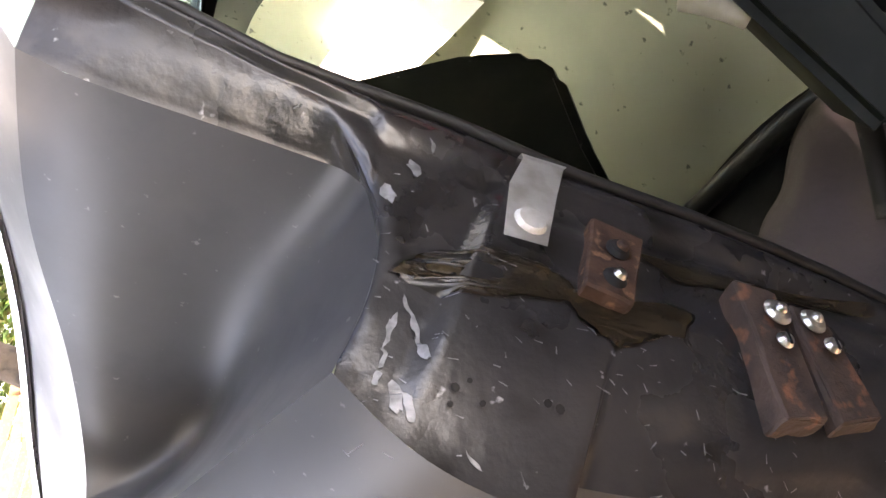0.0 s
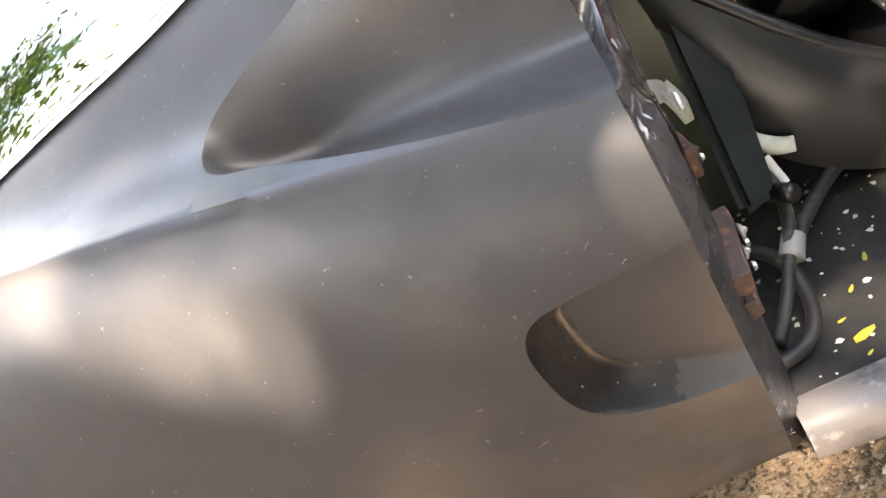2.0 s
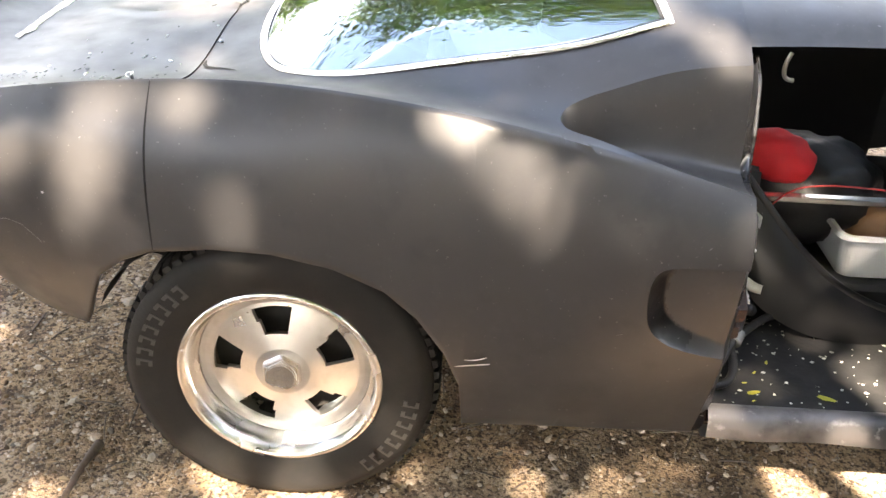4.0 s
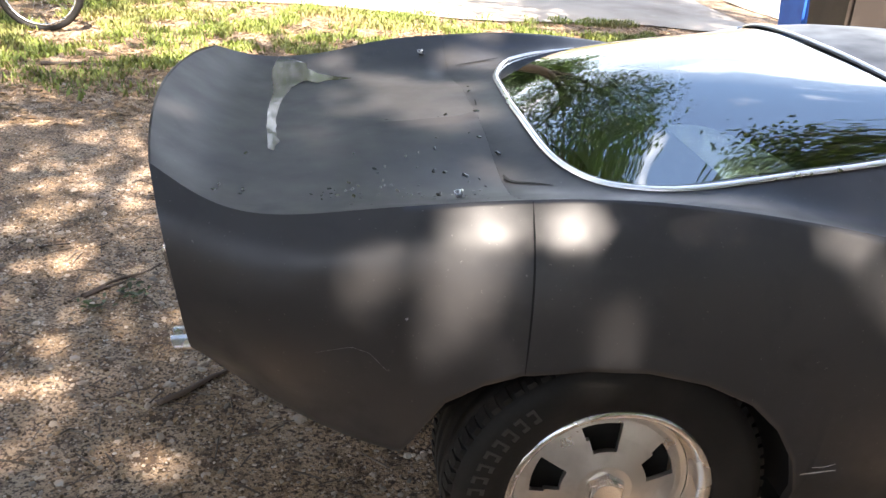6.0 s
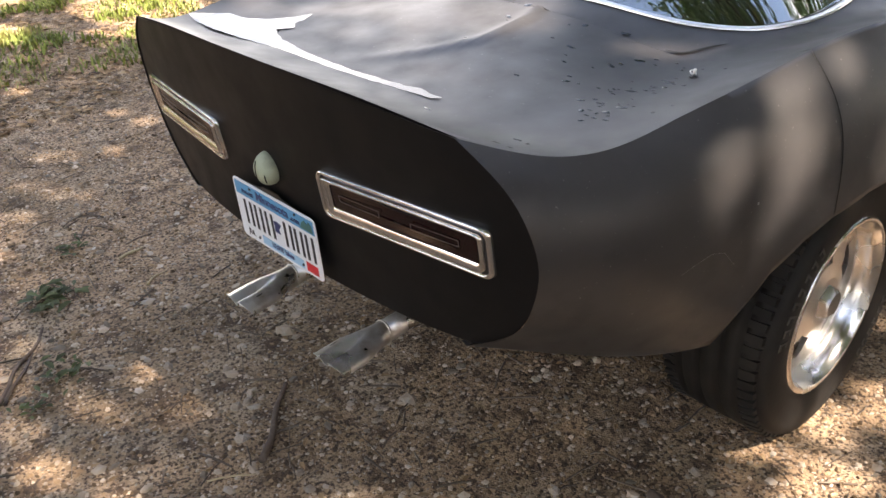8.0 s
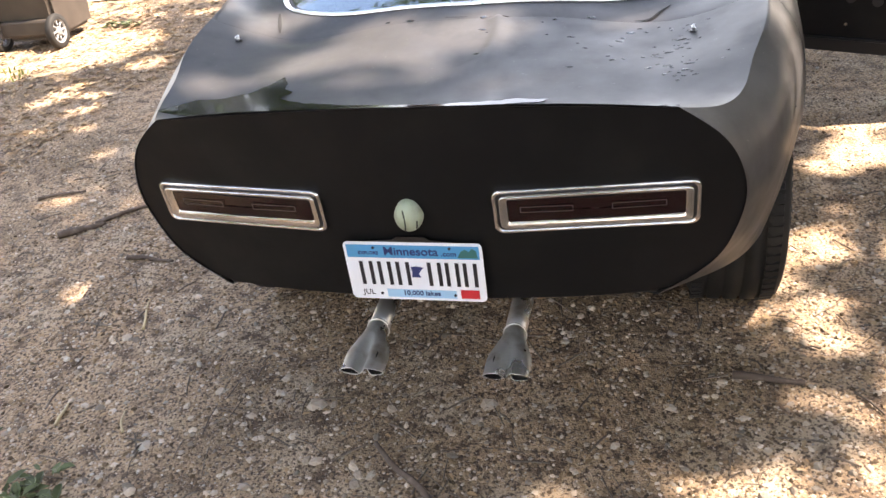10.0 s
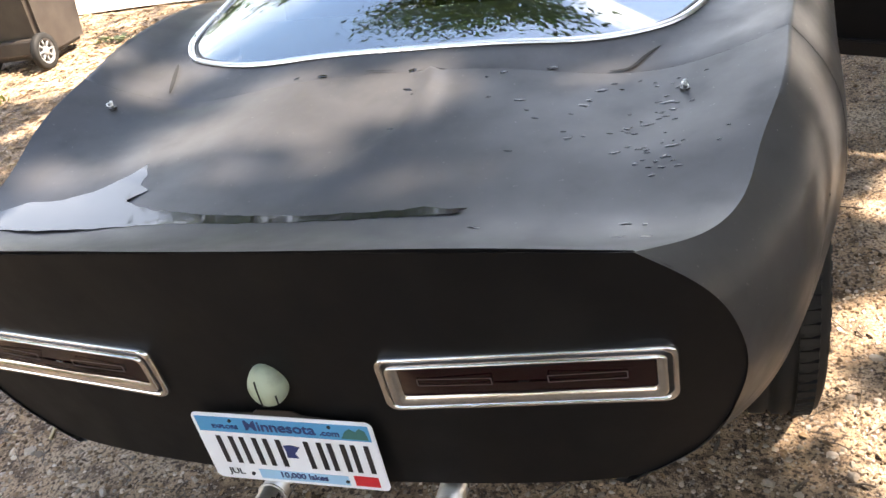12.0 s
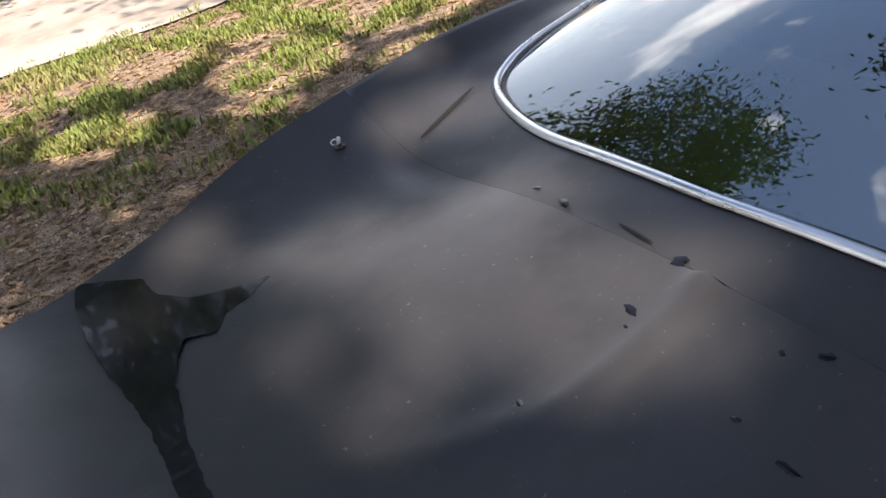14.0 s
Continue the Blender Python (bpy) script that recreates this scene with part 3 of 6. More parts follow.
    # face with five openings
    steps, v, q = 120, [], []
    radii = [0.038, 0.060, 0.086, 0.094, 0.126, 0.156, 0.164, 0.176, 0.188]
    depth = [0.034, 0.035, 0.041, 0.043, 0.050, 0.058, 0.060, 0.060, 0.058]
    first = math.radians(97)

    def hole(a, rr):
        t = (a - first) % (2 * math.pi / 5)
        t = min(t, 2 * math.pi / 5 - t)
        return 0.092 < rr < 0.152 and t < 0.325 * (0.74 + 0.26 * (rr - 0.090) / 0.070)

    def ring(back):
        rows = []
        for rr, y in zip(radii, depth):
            rows.append([(rr * math.cos(a), y + back, rr * math.sin(a)) for a in np.linspace(0, 2 * math.pi, steps, endpoint=False)])
        return grid(rows, True)
    fv, fq = ring(0.0)
    bv, bq = ring(0.012)
    keep = []
    for k, face in enumerate(fq):
        c = sum((Vector(fv[i]) for i in face), Vector()) / 4
        keep.append(not hole(math.atan2(c.z, c.x), math.hypot(c.x, c.z)))
    bm = bmesh.new()
    vs = [bm.verts.new(p) for p in fv]
    for k, face in zip(keep, fq):
        if k:
            bm.faces.new([vs[i] for i in face])
    ex = bmesh.ops.extrude_face_region(bm, geom=bm.faces[:])
    bmesh.ops.translate(bm, vec=(0, 0.012, 0), verts=[e for e in ex["geom"] if isinstance(e, bmesh.types.BMVert)])
    bmesh.ops.delete(bm, geom=[x for x in bm.verts if not x.link_faces], context="VERTS")
    part("rim_face", bm, BRUSHED, w, "brushed aluminium rim face with five openings")
    back = revolve([(0.166, 0.11), (0.02, 0.11)], 48)
    mesh_object("brake_drum", *back, UNDER, w, "dark brake drum behind the rim")
    bm = bmesh.new()
    bmesh.ops.create_cone(bm, cap_ends=True, segments=6, radius1=0.050, radius2=0.041, depth=0.022, matrix=Matrix.Translation((0, 0.030, 0)) @ Matrix.Rotation(math.pi / 2, 4, "X"))
    bmesh.ops.create_cone(bm, cap_ends=True, segments=32, radius1=0.036, radius2=0.033, depth=0.008, matrix=Matrix.Translation((0, 0.017, 0)) @ Matrix.Rotation(math.pi / 2, 4, "X"))
    bmesh.ops.bevel(bm, geom=bm.edges[:], offset=0.0025, segments=2, affect="EDGES")
    part("centre_cap", bm, ALLOY, w, "six-sided aluminium centre cap")
    return w


MARK = material("sidewall_mark_rubber", (0.035, 0.033, 0.030), 0.7)
wheel = make_wheel(0)
wheel.location = (0.008, -0.828, 0.342)
for x, y, turn in ((0.008, 0.828, 180), (2.42, 0.80, 180), (2.42, -0.80, 0)):
    copy_thing(wheel, pose(x, y, 0.342, 0, 0, turn))

# wheel houses and underbody
rows = []
for a in np.linspace(-0.05, math.pi - 0.35, 24):
    hx, hz = 0.415 * math.cos(a), 0.33 + 0.375 * math.sin(a)
    skin = side_curve(hx)
    out = min(0.838, -side_at(hx, min(max(hz, skin[1]), 0.70), skin)[1] - 0.03)
    rows.append([(hx, y, hz) for y in (-out, -0.66, -0.5)])
rows2 = [[(p[0], -0.5, p[2]) for p in (r[2],)] + [(0.0, -0.5, 0.33)] for r in rows]
g, g2 = grid(rows), grid(rows2)
mesh_object("wheel_house", *merged(g, g2), UNDER, car, "black inner wheel house")
mesh_object("wheel_house", *merged(flip(g), flip(g2)), UNDER, car, "black inner wheel house")
part("floor_pan", box(0.42, 2.9, -0.76, 0.76, 0.24, 0.27, 0.01), UNDER, car, "black underbody pan")
part("tail_floor", box(-0.86, 0.42, -0.50, 0.50, 0.50, 0.53, 0.01), UNDER, car, "black tail floor")

# ---------- tail lights ----------
def rounded(w, h, r, n=6):
    out = []
    for cx, cz, a0 in ((w / 2 - r, h / 2 - r, 0), (-w / 2 + r, h / 2 - r, 90), (-w / 2 + r, -h / 2 + r, 180), (w / 2 - r, -h / 2 + r, 270)):
        for k in range(n + 1):
            a = math.radians(a0 + 90 * k / n)
            out.append((cx + r * math.cos(a), cz + r * math.sin(a)))
    return out


def make_tail_light(sign):
    t = new("tail_light")
    t.parent = car
    tagged(t, "long rectangular tail light with double bright bezel and dark red lens")
    cy, cz, w, h = (-0.377 if sign < 0 else 0.393), 0.737, 0.405, 0.104

    def loop(dw, dh, r, out):
        pts = []
        for a, b in rounded(w - dw, h - dh, r):
            pts.append((panel_x(cy + a * 0.999, cz + b) - out, cy + a, cz + b))
        return pts
    rows = [loop(-0.002, -0.002, 0.018, 0.0), loop(0.0, 0.0, 0.018, 0.008), loop(0.005, 0.005, 0.017, 0.011), loop(0.012, 0.012, 0.016, 0.010), loop(0.017, 0.017, 0.014, 0.006)]
    mesh_object("bezel", *grid(rows, True), CHROME, t, "bright outer bezel")
    rows = [loop(0.017, 0.017, 0.014, 0.006), loop(0.027, 0.025, 0.012, 0.006)]
    mesh_object("groove", *grid(rows, True), SEAL, t, "dark groove between the bezels")
    rows = [loop(0.027, 0.025, 0.012, 0.006), loop(0.028, 0.026, 0.012, 0.013), loop(0.034, 0.031, 0.011, 0.015), loop(0.056, 0.050, 0.006, 0.0035), loop(0.060, 0.053, 0.005, 0.003)]
    mesh_object("inner_bezel", *grid(rows, True), CHROME, t, "bright inner bezel")
    rows = [loop(0.058, 0.051, 0.005, 0.004), loop(0.2, 0.102, 0.002, 0.006), loop(0.39, 0.104, 0.0008, 0.006)]
    lens = mesh_object("lens", *grid(rows, True), LENS, t, "dark red ribbed lens")
    for oy in (-0.085, 0.095):
        yy = cy + oy
        fr = [[(panel_x(yy + a, cz + b) - 0.0075, yy + a, cz + b + 0.004) for a, b in rounded(0.105 - d, 0.014 - d, 0.001)] for d in (0.0, 0.003)]
        mesh_object("lens_frame", *grid(fr, True), MARKG, lens, "thin grey outline moulded on the lens")
    return t


MARKG = material("grey_line", (0.055, 0.045, 0.045), 0.5)
for s in (-1, 1):
    make_tail_light(s)

# ---------- plate and badge ----------
PLATE = material("plate_white", (0.75, 0.77, 0.80), 0.35)
PBLUE = material("plate_blue", (0.06, 0.28, 0.50), 0.35)
INK = material("plate_ink", (0.012, 0.012, 0.016), 0.4)
NAVY = material("plate_navy", (0.02, 0.035, 0.13), 0.4)
PRED = material("sticker_red", (0.55, 0.02, 0.03), 0.4)
PGREEN = material("plate_green", (0.03, 0.13, 0.12), 0.4)
plate = new("licence_plate")
plate.parent = car
tagged(plate, "white and blue licence plate with a dark registration")
plate.matrix_basis = Matrix.Translation((-0.938, 0.009, 0.590)) @ Matrix.Rotation(math.radians(-90), 4, "Z") @ Matrix.Rotation(math.radians(95), 4, "X") @ Matrix.Rotation(math.radians(-0.5), 4, "Z")


def flat(points, z, h=0.0006):
    bm = bmesh.new()
    f = bm.faces.new([bm.verts.new((a, b, z)) for a, b in points])
    ex = bmesh.ops.extrude_face_region(bm, geom=[f])
    bmesh.ops.translate(bm, vec=(0, 0, h), verts=[e for e in ex["geom"] if isinstance(e, bmesh.types.BMVert)])
    return bm


def rect(x0, x1, y0, y1):
    return [(x0, y0), (x1, y0), (x1, y1), (x0, y1)]


part("plate_sheet", flat(rounded(0.305, 0.152, 0.012), -0.0015, 0.0015), PLATE, plate)
part("top_band", flat(rect(-0.146, 0.146, 0.036, 0.069), 0.0003), PBLUE, plate, "blue band along the top")
part("bottom_band", flat(rect(-0.070, 0.086, -0.069, -0.048), 0.0003), material("plate_pale_blue", (0.30, 0.52, 0.70), 0.35), plate, "pale blue band along the bottom")
part("sticker", flat(rect(0.096, 0.137, -0.068, -0.045), 0.0004), PRED, plate, "red year sticker")
part("tree_mark", flat([(0.098, 0.040), (0.142, 0.040), (0.140, 0.058), (0.131, 0.064), (0.124, 0.056), (0.115, 0.062), (0.106, 0.055)], 0.0010), PGREEN, plate, "dark green tree mark")
part("state_mark", flat([(-0.008, -0.014), (0.012, -0.014), (0.008, -0.004), (0.020, 0.012), (0.004, 0.015), (-0.008, 0.013), (-0.006, 0.0)], 0.0005), NAVY, plate, "small navy map shape")
# the registration, as plain bars
for x in (-0.108, -0.067, -0.026, 0.044, 0.083, 0.122):
    for dx in (-0.011, 0.011):
        part("registration_bar", flat(rect(x + dx - 0.0042, x + dx + 0.0042, -0.036, 0.026), 0.0005), INK, plate)


def words(text, x, y, size, mat, name, bold=0.0):
    cu = bpy.data.curves.new(name, "FONT")
    cu.body, cu.size, cu.extrude, cu.offset = text, size, 0.0004, bold
    cu.align_x, cu.align_y = "CENTER", "CENTER"
    tmp = bpy.data.objects.new("tmp", cu)
    scene.collection.objects.link(tmp)
    bpy.context.view_layer.update()
    me = bpy.data.meshes.new_from_object(tmp.evaluated_get(bpy.context.evaluated_depsgraph_get()))
    bpy.data.objects.remove(tmp)
    me.materials.clear()
    me.materials.append(mat)
    ob = new(name, me)
    ob.parent = plate
    ob.location = (x, y, 0.0013)
    return ob


words("Minnesota", -0.003, 0.053, 0.029, NAVY, "state_name", 0.0005)
words(".com", 0.080, 0.049, 0.017, NAVY, "web_suffix", 0.0004)
words("EXPLORE", -0.098, 0.048, 0.011, NAVY, "slogan", 0.0003)
words("10,000 lakes", 0.008, -0.057, 0.017, NAVY, "motto", 0.0004)
words("JUL", -0.112, -0.057, 0.019, INK, "month")
for x, y in ((-0.085, 0.062), (0.083, 0.063), (-0.083, -0.060), (0.083, -0.060)):
    bm = bmesh.new()
    bmesh.ops.create_cone(bm, cap_ends=True, segments=12, radius1=0.0035, radius2=0.003, depth=0.003, matrix=Matrix.Translation((x, y, 0.001)))
    part("bolt", bm, INK, plate)
bracket = part("plate_bracket", flat([(-0.10, 0.070), (0.085, 0.070), (0.085, 0.076), (0.040, 0.080), (0.030, 0.088), (-0.030, 0.088), (-0.040, 0.080), (-0.10, 0.076)], -0.004, 0.002), material("bracket_metal", (0.06, 0.055, 0.05), 0.4, 0.8), plate, "dull metal plate bracket")

KNOB = material("pale_green_plastic", (0.34, 0.39, 0.28), 0.45, spots=[((0.22, 0.25, 0.18), 25.0, 0.5, 0.7, 5.0)])
bm = bmesh.new()
bmesh.ops.create_uvsphere(bm, u_segments=32, v_segments=20, radius=1.0)
for vert in bm.verts:
    x, y, z = vert.co
    k = 1.0 - 0.16 * max(0.0, z)
    vert.co = (x * 0.030, y * 0.031 * k, z * 0.037)
bm.transform(Matrix.Translation((panel_x(0, 0.735) - 0.004, 0.002, 0.733)))
knob = part("badge_knob", bm, KNOB, car, "pale green egg-shaped knob with a groove", smooth=True)
kx = panel_x(0, 0.735) - 0.004
for y0, a0, a1 in ((0.004, 55, 165), (-0.020, 95, 130)):
    mesh_object("groove", *tube([(kx - 0.0302 * math.sin(math.radians(a)) * math.cos(y0 * 30), 0.002 + y0 + 0.003 * math.sin(a / 20), 0.733 + 0.0372 * math.cos(math.radians(a)) * math.cos(y0 * 20)) for a in np.linspace(a0, a1, 14)], 0.0014, 6), UNDER, knob, "dark groove")

# ---------- exhaust ----------
STEEL = material("stained_steel", (0.66, 0.64, 0.60), 0.30, 0.80, spots=[((0.36, 0.29, 0.21), 20.0, 0.5, 0.75, 6.0)], rough_var=0.12)


def make_tip(y, z0, z1, x1):
    """A flared tip that parts into two flat outlets, cut so that the upper lip stands further back."""
    t = new("exhaust_tip")
    t.parent = car
    tagged(t, "stained chrome twin-outlet exhaust tip")
    x0 = x1 + 0.150
    rows = []
    for u in np.linspace(0, 1, 26):
        flare = 0.5 - 0.5 * math.cos(math.pi * min(1, u / 0.72))
        wide, tall = 0.0265 + 0.0255 * flare, 0.0285 - 0.0055 * u
        split = min(1.0, max(0.0, (u - 0.30) / 0.38))
        ring = []
        for a in np.linspace(0, 2 * math.pi, 56, endpoint=False):
            c, q = math.cos(a), math.sin(a)
            pinch = 1 - 0.94 * split * math.exp(-(c / 0.19) ** 2)
            ring.append((x0 + (x1 - x0) * u - 0.016 * q * u ** 3 + 0.007 * u ** 6 * math.exp(-(c / 0.2) ** 2), y + wide * c, z0 + (z1 - z0) * u + tall * q * pinch))
        rows.append(ring)
    mesh_object("shell", *grid(rows, True), STEEL, t, "stained chrome shell")
    # inner surface of the tip, in plain black
    inner = [[(p[0] + 0.001, y + (p[1] - y) * 0.95, z0 + (z1 - z0) * i / 25 + (p[2] - z0 - (z1 - z0) * i / 25) * 0.93) for p in rows[i]] for i in range(10, 26)]
    mesh_object("inside", *grid(inner, True), UNDER, t, "sooty inside")
    mesh_object("lip", *tube([rows[-1][k % 56] for k in range(57)], 0.0012, 6, False), STEEL, t, "rolled bright lip")
    side = 1 if y < 0 else -1
    mesh_object("slot", *tube([(x0 + (x1 - x0) * u, y + side * 0.030, z0 + (z1 - z0) * u + 0.0205 - 0.003 * u) for u in (0.66, 0.76, 0.88)], [0.0016, 0.0030, 0.0018], 8), UNDER, t, "dark slot cut in the tip")
    mesh_object("weld_seam", *tube([(x0, y + 0.0275 * math.cos(a), z0 + 0.0295 * math.sin(a)) for a in np.linspace(0, 2 * math.pi, 33)], 0.0020, 6, False), STEEL, t, "bright weld ring")
    mesh_object("pipe", *tube([(x0 - 0.004, y, z0), (x0 + 0.07, y, z0 + 0.006), (x0 + 0.20, y, z0 + 0.012), (x0 + 0.36, y * 1.2, z0 + 0.01)], 0.0262, 24), STEEL, t, "stained exhaust pipe")
    return t


make_tip(-0.172, 0.345, 0.333, -0.958)
make_tip(0.162, 0.354, 0.338, -0.970)

# ---------- ground ----------
def height(x, y):
    return 0.012 * noise.noise((x * 0.9, y * 0.9, 0.0)) + 0.006 * noise.noise((x * 4.0, y * 4.0, 3.0))


xs = np.unique(np.r_[np.linspace(-400, -12, 14), np.linspace(-12, -5, 12), np.linspace(-5, 6, 150), np.linspace(6, 12, 12), np.linspace(12, 400, 14)])
ys = np.unique(np.r_[np.linspace(-400, -12, 14), np.linspace(-12, -4, 12), np.linspace(-4, 7, 150), np.linspace(7, 14, 14), np.linspace(14, 400, 14)])
rows = [[(x, y, height(x, y) if max(abs(x), abs(y)) < 12 else 0.0) for y in ys] for x in xs]
ground = mesh_object("ground", *grid(rows), GROUND)
tagged(ground, "brown dirt and gravel yard with leaf litter", "ground", kind="structure")

# ---------- door jamb ----------
J_OUT = [tuple(p) for p in upper_scoop[0][-34:]] + [side_at(DOOR, z) for z in np.linspace(0.836, 0.735, 9)] + [tuple(p) for p in lower_scoop[0][-50:]] + [side_at(DOOR, z) for z in np.linspace(0.50, 0.238, 9)]
J_IN = [(0.930, -0.610, 1.030), (0.936, -0.640, 0.990), (0.938, -0.672, 0.900), (0.938, -0.676, 0.850), (0.938, -0.678, 0.815), (0.938, -0.680, 0.790), (0.938, -0.683, 0.770), (0.938, -0.688, 0.745), (0.938, -0.692, 0.722), (0.938, -0.695, 0.700), (0.938, -0.697, 0.665), (0.938, -0.700, 0.620), (0.938, -0.709, 0.550), (0.938, -0.716, 0.510), (0.938, -0.732, 0.450), (0.936, -0.752, 0.370), (0.930, -0.775, 0.270)]
a, b = evenly(J_OUT, 150), evenly(J_IN, 150)
rows = []
for p, q in zip(a, b):
    p, q = Vector(p), Vector(q)
    row = []
    for t in np.linspace(0, 1, 30):
        m = p.lerp(q, t)
        u = t
        if m.z < 0.835:
            skin = -side_at(DOOR, max(0.24, m.z))[1]
            u = min(1.0, max(0.0, 1 - (-m.y + q.y) / (skin + q.y)))
        m.x += 0.014 * math.sin(math.pi * min(1, u * 1.1)) * (1 if p.z < 0.82 else 0.3) * min(1, t / 0.10)
        if u > 0.85:
            m.x += 0.006 * math.sin(math.pi * (u - 0.85) / 0.15)
        if 0.5 < u < 0.97 and p.z < 0.80:
            m.x += 0.0016 * math.sin((u - 0.5) * 33) + 0.0012 * noise.noise((m.z * 25, u * 8, 0.0))
        row.append(tuple(m))
    row += [(q.x - 0.006, q.y + 0.006, q.z + 0.003), (q.x - 0.03, q.y + 0.010, q.z + 0.004)]
    rows.append(row)
jamb = mesh_object("door_jamb", *grid(rows), JAMB, car, "scuffed black door jamb flange")
edge_rail = mesh_object("jamb_seal", *tube([(p[0] + 0.002, p[1] + 0.003, p[2]) for p in b], 0.0045, 8), SEAL, car, "worn rubber edge along the jamb")

RUST = material("rusty_steel", (0.075, 0.037, 0.023), 0.75, 0.2, spots=[((0.030, 0.014, 0.010), 45.0, 0.42, 0.62, 7.0), ((0.24, 0.13, 0.075), 110.0, 0.58, 0.7, 5.0)], bump=0.0015, bump_scale=160)
WOOD = material("weathered_block", (0.062, 0.038, 0.029), 0.8, spots=[((0.025, 0.018, 0.016), 40.0, 0.45, 0.7, 6.0), ((0.20, 0.085, 0.045), 60.0, 0.58, 0.70, 5.0)], bump=0.002, bump_scale=140)
TINPLATE = material("tin_plate", (0.62, 0.61, 0.58), 0.5, 0.4, spots=[((0.45, 0.43, 0.39), 50.0, 0.5, 0.7, 5.0)], bump=0.0005, bump_scale=80)
ZINC = material("zinc", (0.75, 0.74, 0.71), 0.28, 1.0)


JAMB_TREE = BVHTree.FromPolygons([w.co.copy() for w in jamb.data.vertices], [tuple(f.vertices) for f in jamb.data.polygons])


def on_jamb(y, z):
    """x of the jamb flange at a place."""
    place = JAMB_TREE.ray_cast(Vector((1.2, y, z)), Vector((-1, 0, 0)))[0]
    if place is None:
        place = JAMB_TREE.find_nearest(Vector((0.92, y, z)))[0]
    return place.x


def jamb_patch(name, outline, mat, lift, label, ragged=0.0015):
    """A thin film on the jamb inside an outline of (y, z)."""
    ring = evenly(list(outline) + [outline[0]], 60)[:-1]
    ring = [(y + ragged * noise.noise((y * 160, z * 160, 1.0)), z + ragged * noise.noise((y * 160, z * 160, 7.0))) for y, z in ring]
    bm = bmesh.new()
    bm.faces.new([bm.verts.new((0, y, z)) for y, z in ring])
    bmesh.ops.triangulate(bm, faces=bm.faces[:])
    bmesh.ops.subdivide_edges(bm, edges=[e for e in bm.edges if e.calc_length() > 0.006], cuts=2, use_grid_fill=True)
    bmesh.ops.triangulate(bm, faces=bm.faces[:])
    for w in bm.verts:
        w.co.x = on_jamb(w.co.y, w.co.z) + lift
    return part(name, bm, mat, car, label, smooth=True)


def block(name, corners, thick, mat, label, chip=0.0):
    """A bent-cornered slab on the jamb: its corners as (y, z), and how far it stands out ahead."""
    bm = bmesh.new()
    base = [bm.verts.new((on_jamb(y, z) - 0.002, y, z)) for y, z in corners]
    tops = [bm.verts.new((on_jamb(y, z) + thick, y + 0.001, z)) for y, z in corners]
    bm.faces.new(base)
    bm.faces.new(list(reversed(tops)))
    n = len(corners)
    for i in range(n):
        bm.faces.new((base[i], base[(i + 1) % n], tops[(i + 1) % n], tops[i]))
    bmesh.ops.bevel(bm, geom=bm.edges[:], offset=0.0015, segments=1, affect="EDGES")
    if chip:
        bmesh.ops.subdivide_edges(bm, edges=bm.edges[:], cuts=3)
        for vert in bm.verts:
            vert.co += Vector([noise.noise(vert.co * 90 + Vector((k * 9, 0, 0))) for k in range(3)]) * chip
    return part(name, bm, mat, car, label)


def screw(y, z, r, out, mat=ZINC, name="screw"):
    bm = bmesh.new()
    bmesh.ops.create_cone(bm, cap_ends=True, segments=20, radius1=r, radius2=r * 0.6, depth=0.0045, matrix=Matrix.Translation((on_jamb(y, z) + out, y, z)) @ Matrix.Rotation(math.pi / 2, 4, "Y"))
    bmesh.ops.bevel(bm, geom=bm.edges[:], offset=r * 0.15, segments=1, affect="EDGES")
    return part(name, bm, mat, car, "", smooth=False)


DAMP_GROOVE = material("damp_stain", (0.017, 0.012, 0.007), 0.22, spots=[((0.040, 0.028, 0.015), 60.0, 0.5, 0.7, 6.0), ((0.006, 0.005, 0.004), 140.0, 0.55, 0.65, 4.0)], rough_var=0.10, bump=0.0010, bump_scale=140)
DAMP_GROOVE_EDGE = material("stain_edge", (0.006, 0.005, 0.0045), 0.30, bump=0.0008, bump_scale=120)
# two damp stains; the last outline paints a groove's dark line by the seal
STAINS_GROOVE = [[(-0.796, 0.822), (-0.783, 0.808), (-0.777, 0.790), (-0.777, 0.773), (-0.778, 0.745), (-0.788, 0.724), (-0.801, 0.722), (-0.803, 0.740), (-0.806, 0.762), (-0.808, 0.787), (-0.803, 0.808)],
          [(-0.800, 0.730), (-0.814, 0.714), (-0.822, 0.698), (-0.816, 0.684), (-0.808, 0.672), (-0.803, 0.652), (-0.787, 0.641), (-0.783, 0.660), (-0.790, 0.690), (-0.790, 0.715)],
          [(-0.752, 0.668), (-0.764, 0.645), (-0.757, 0.604), (-0.750, 0.560), (-0.744, 0.489), (-0.737, 0.489), (-0.742, 0.560), (-0.746, 0.620), (-0.745, 0.668)]]
for ring in STAINS_GROOVE:
    cy, cz = sum(p[0] for p in ring) / len(ring), sum(p[1] for p in ring) / len(ring)
    jamb_patch("stain_edge", [(cy + (y - cy) * 1.09, cz + (z - cz) * 1.05) for y, z in ring], DAMP_GROOVE_EDGE, 0.0006, "dark rim round the jamb's damp stains and painted groove line", 0.003)
    jamb_patch("damp_stain", ring, DAMP_GROOVE, 0.0010, "brown oily film for the jamb's damp stains and dark groove line", 0.003)
block("rusty_plate", [(-0.735, 0.703), (-0.746, 0.672), (-0.801, 0.690), (-0.797, 0.722)], 0.011, RUST, "rusty steel striker block", 0.0014)
HOLE = material("hole_black", (0.004, 0.003, 0.003), 0.8)
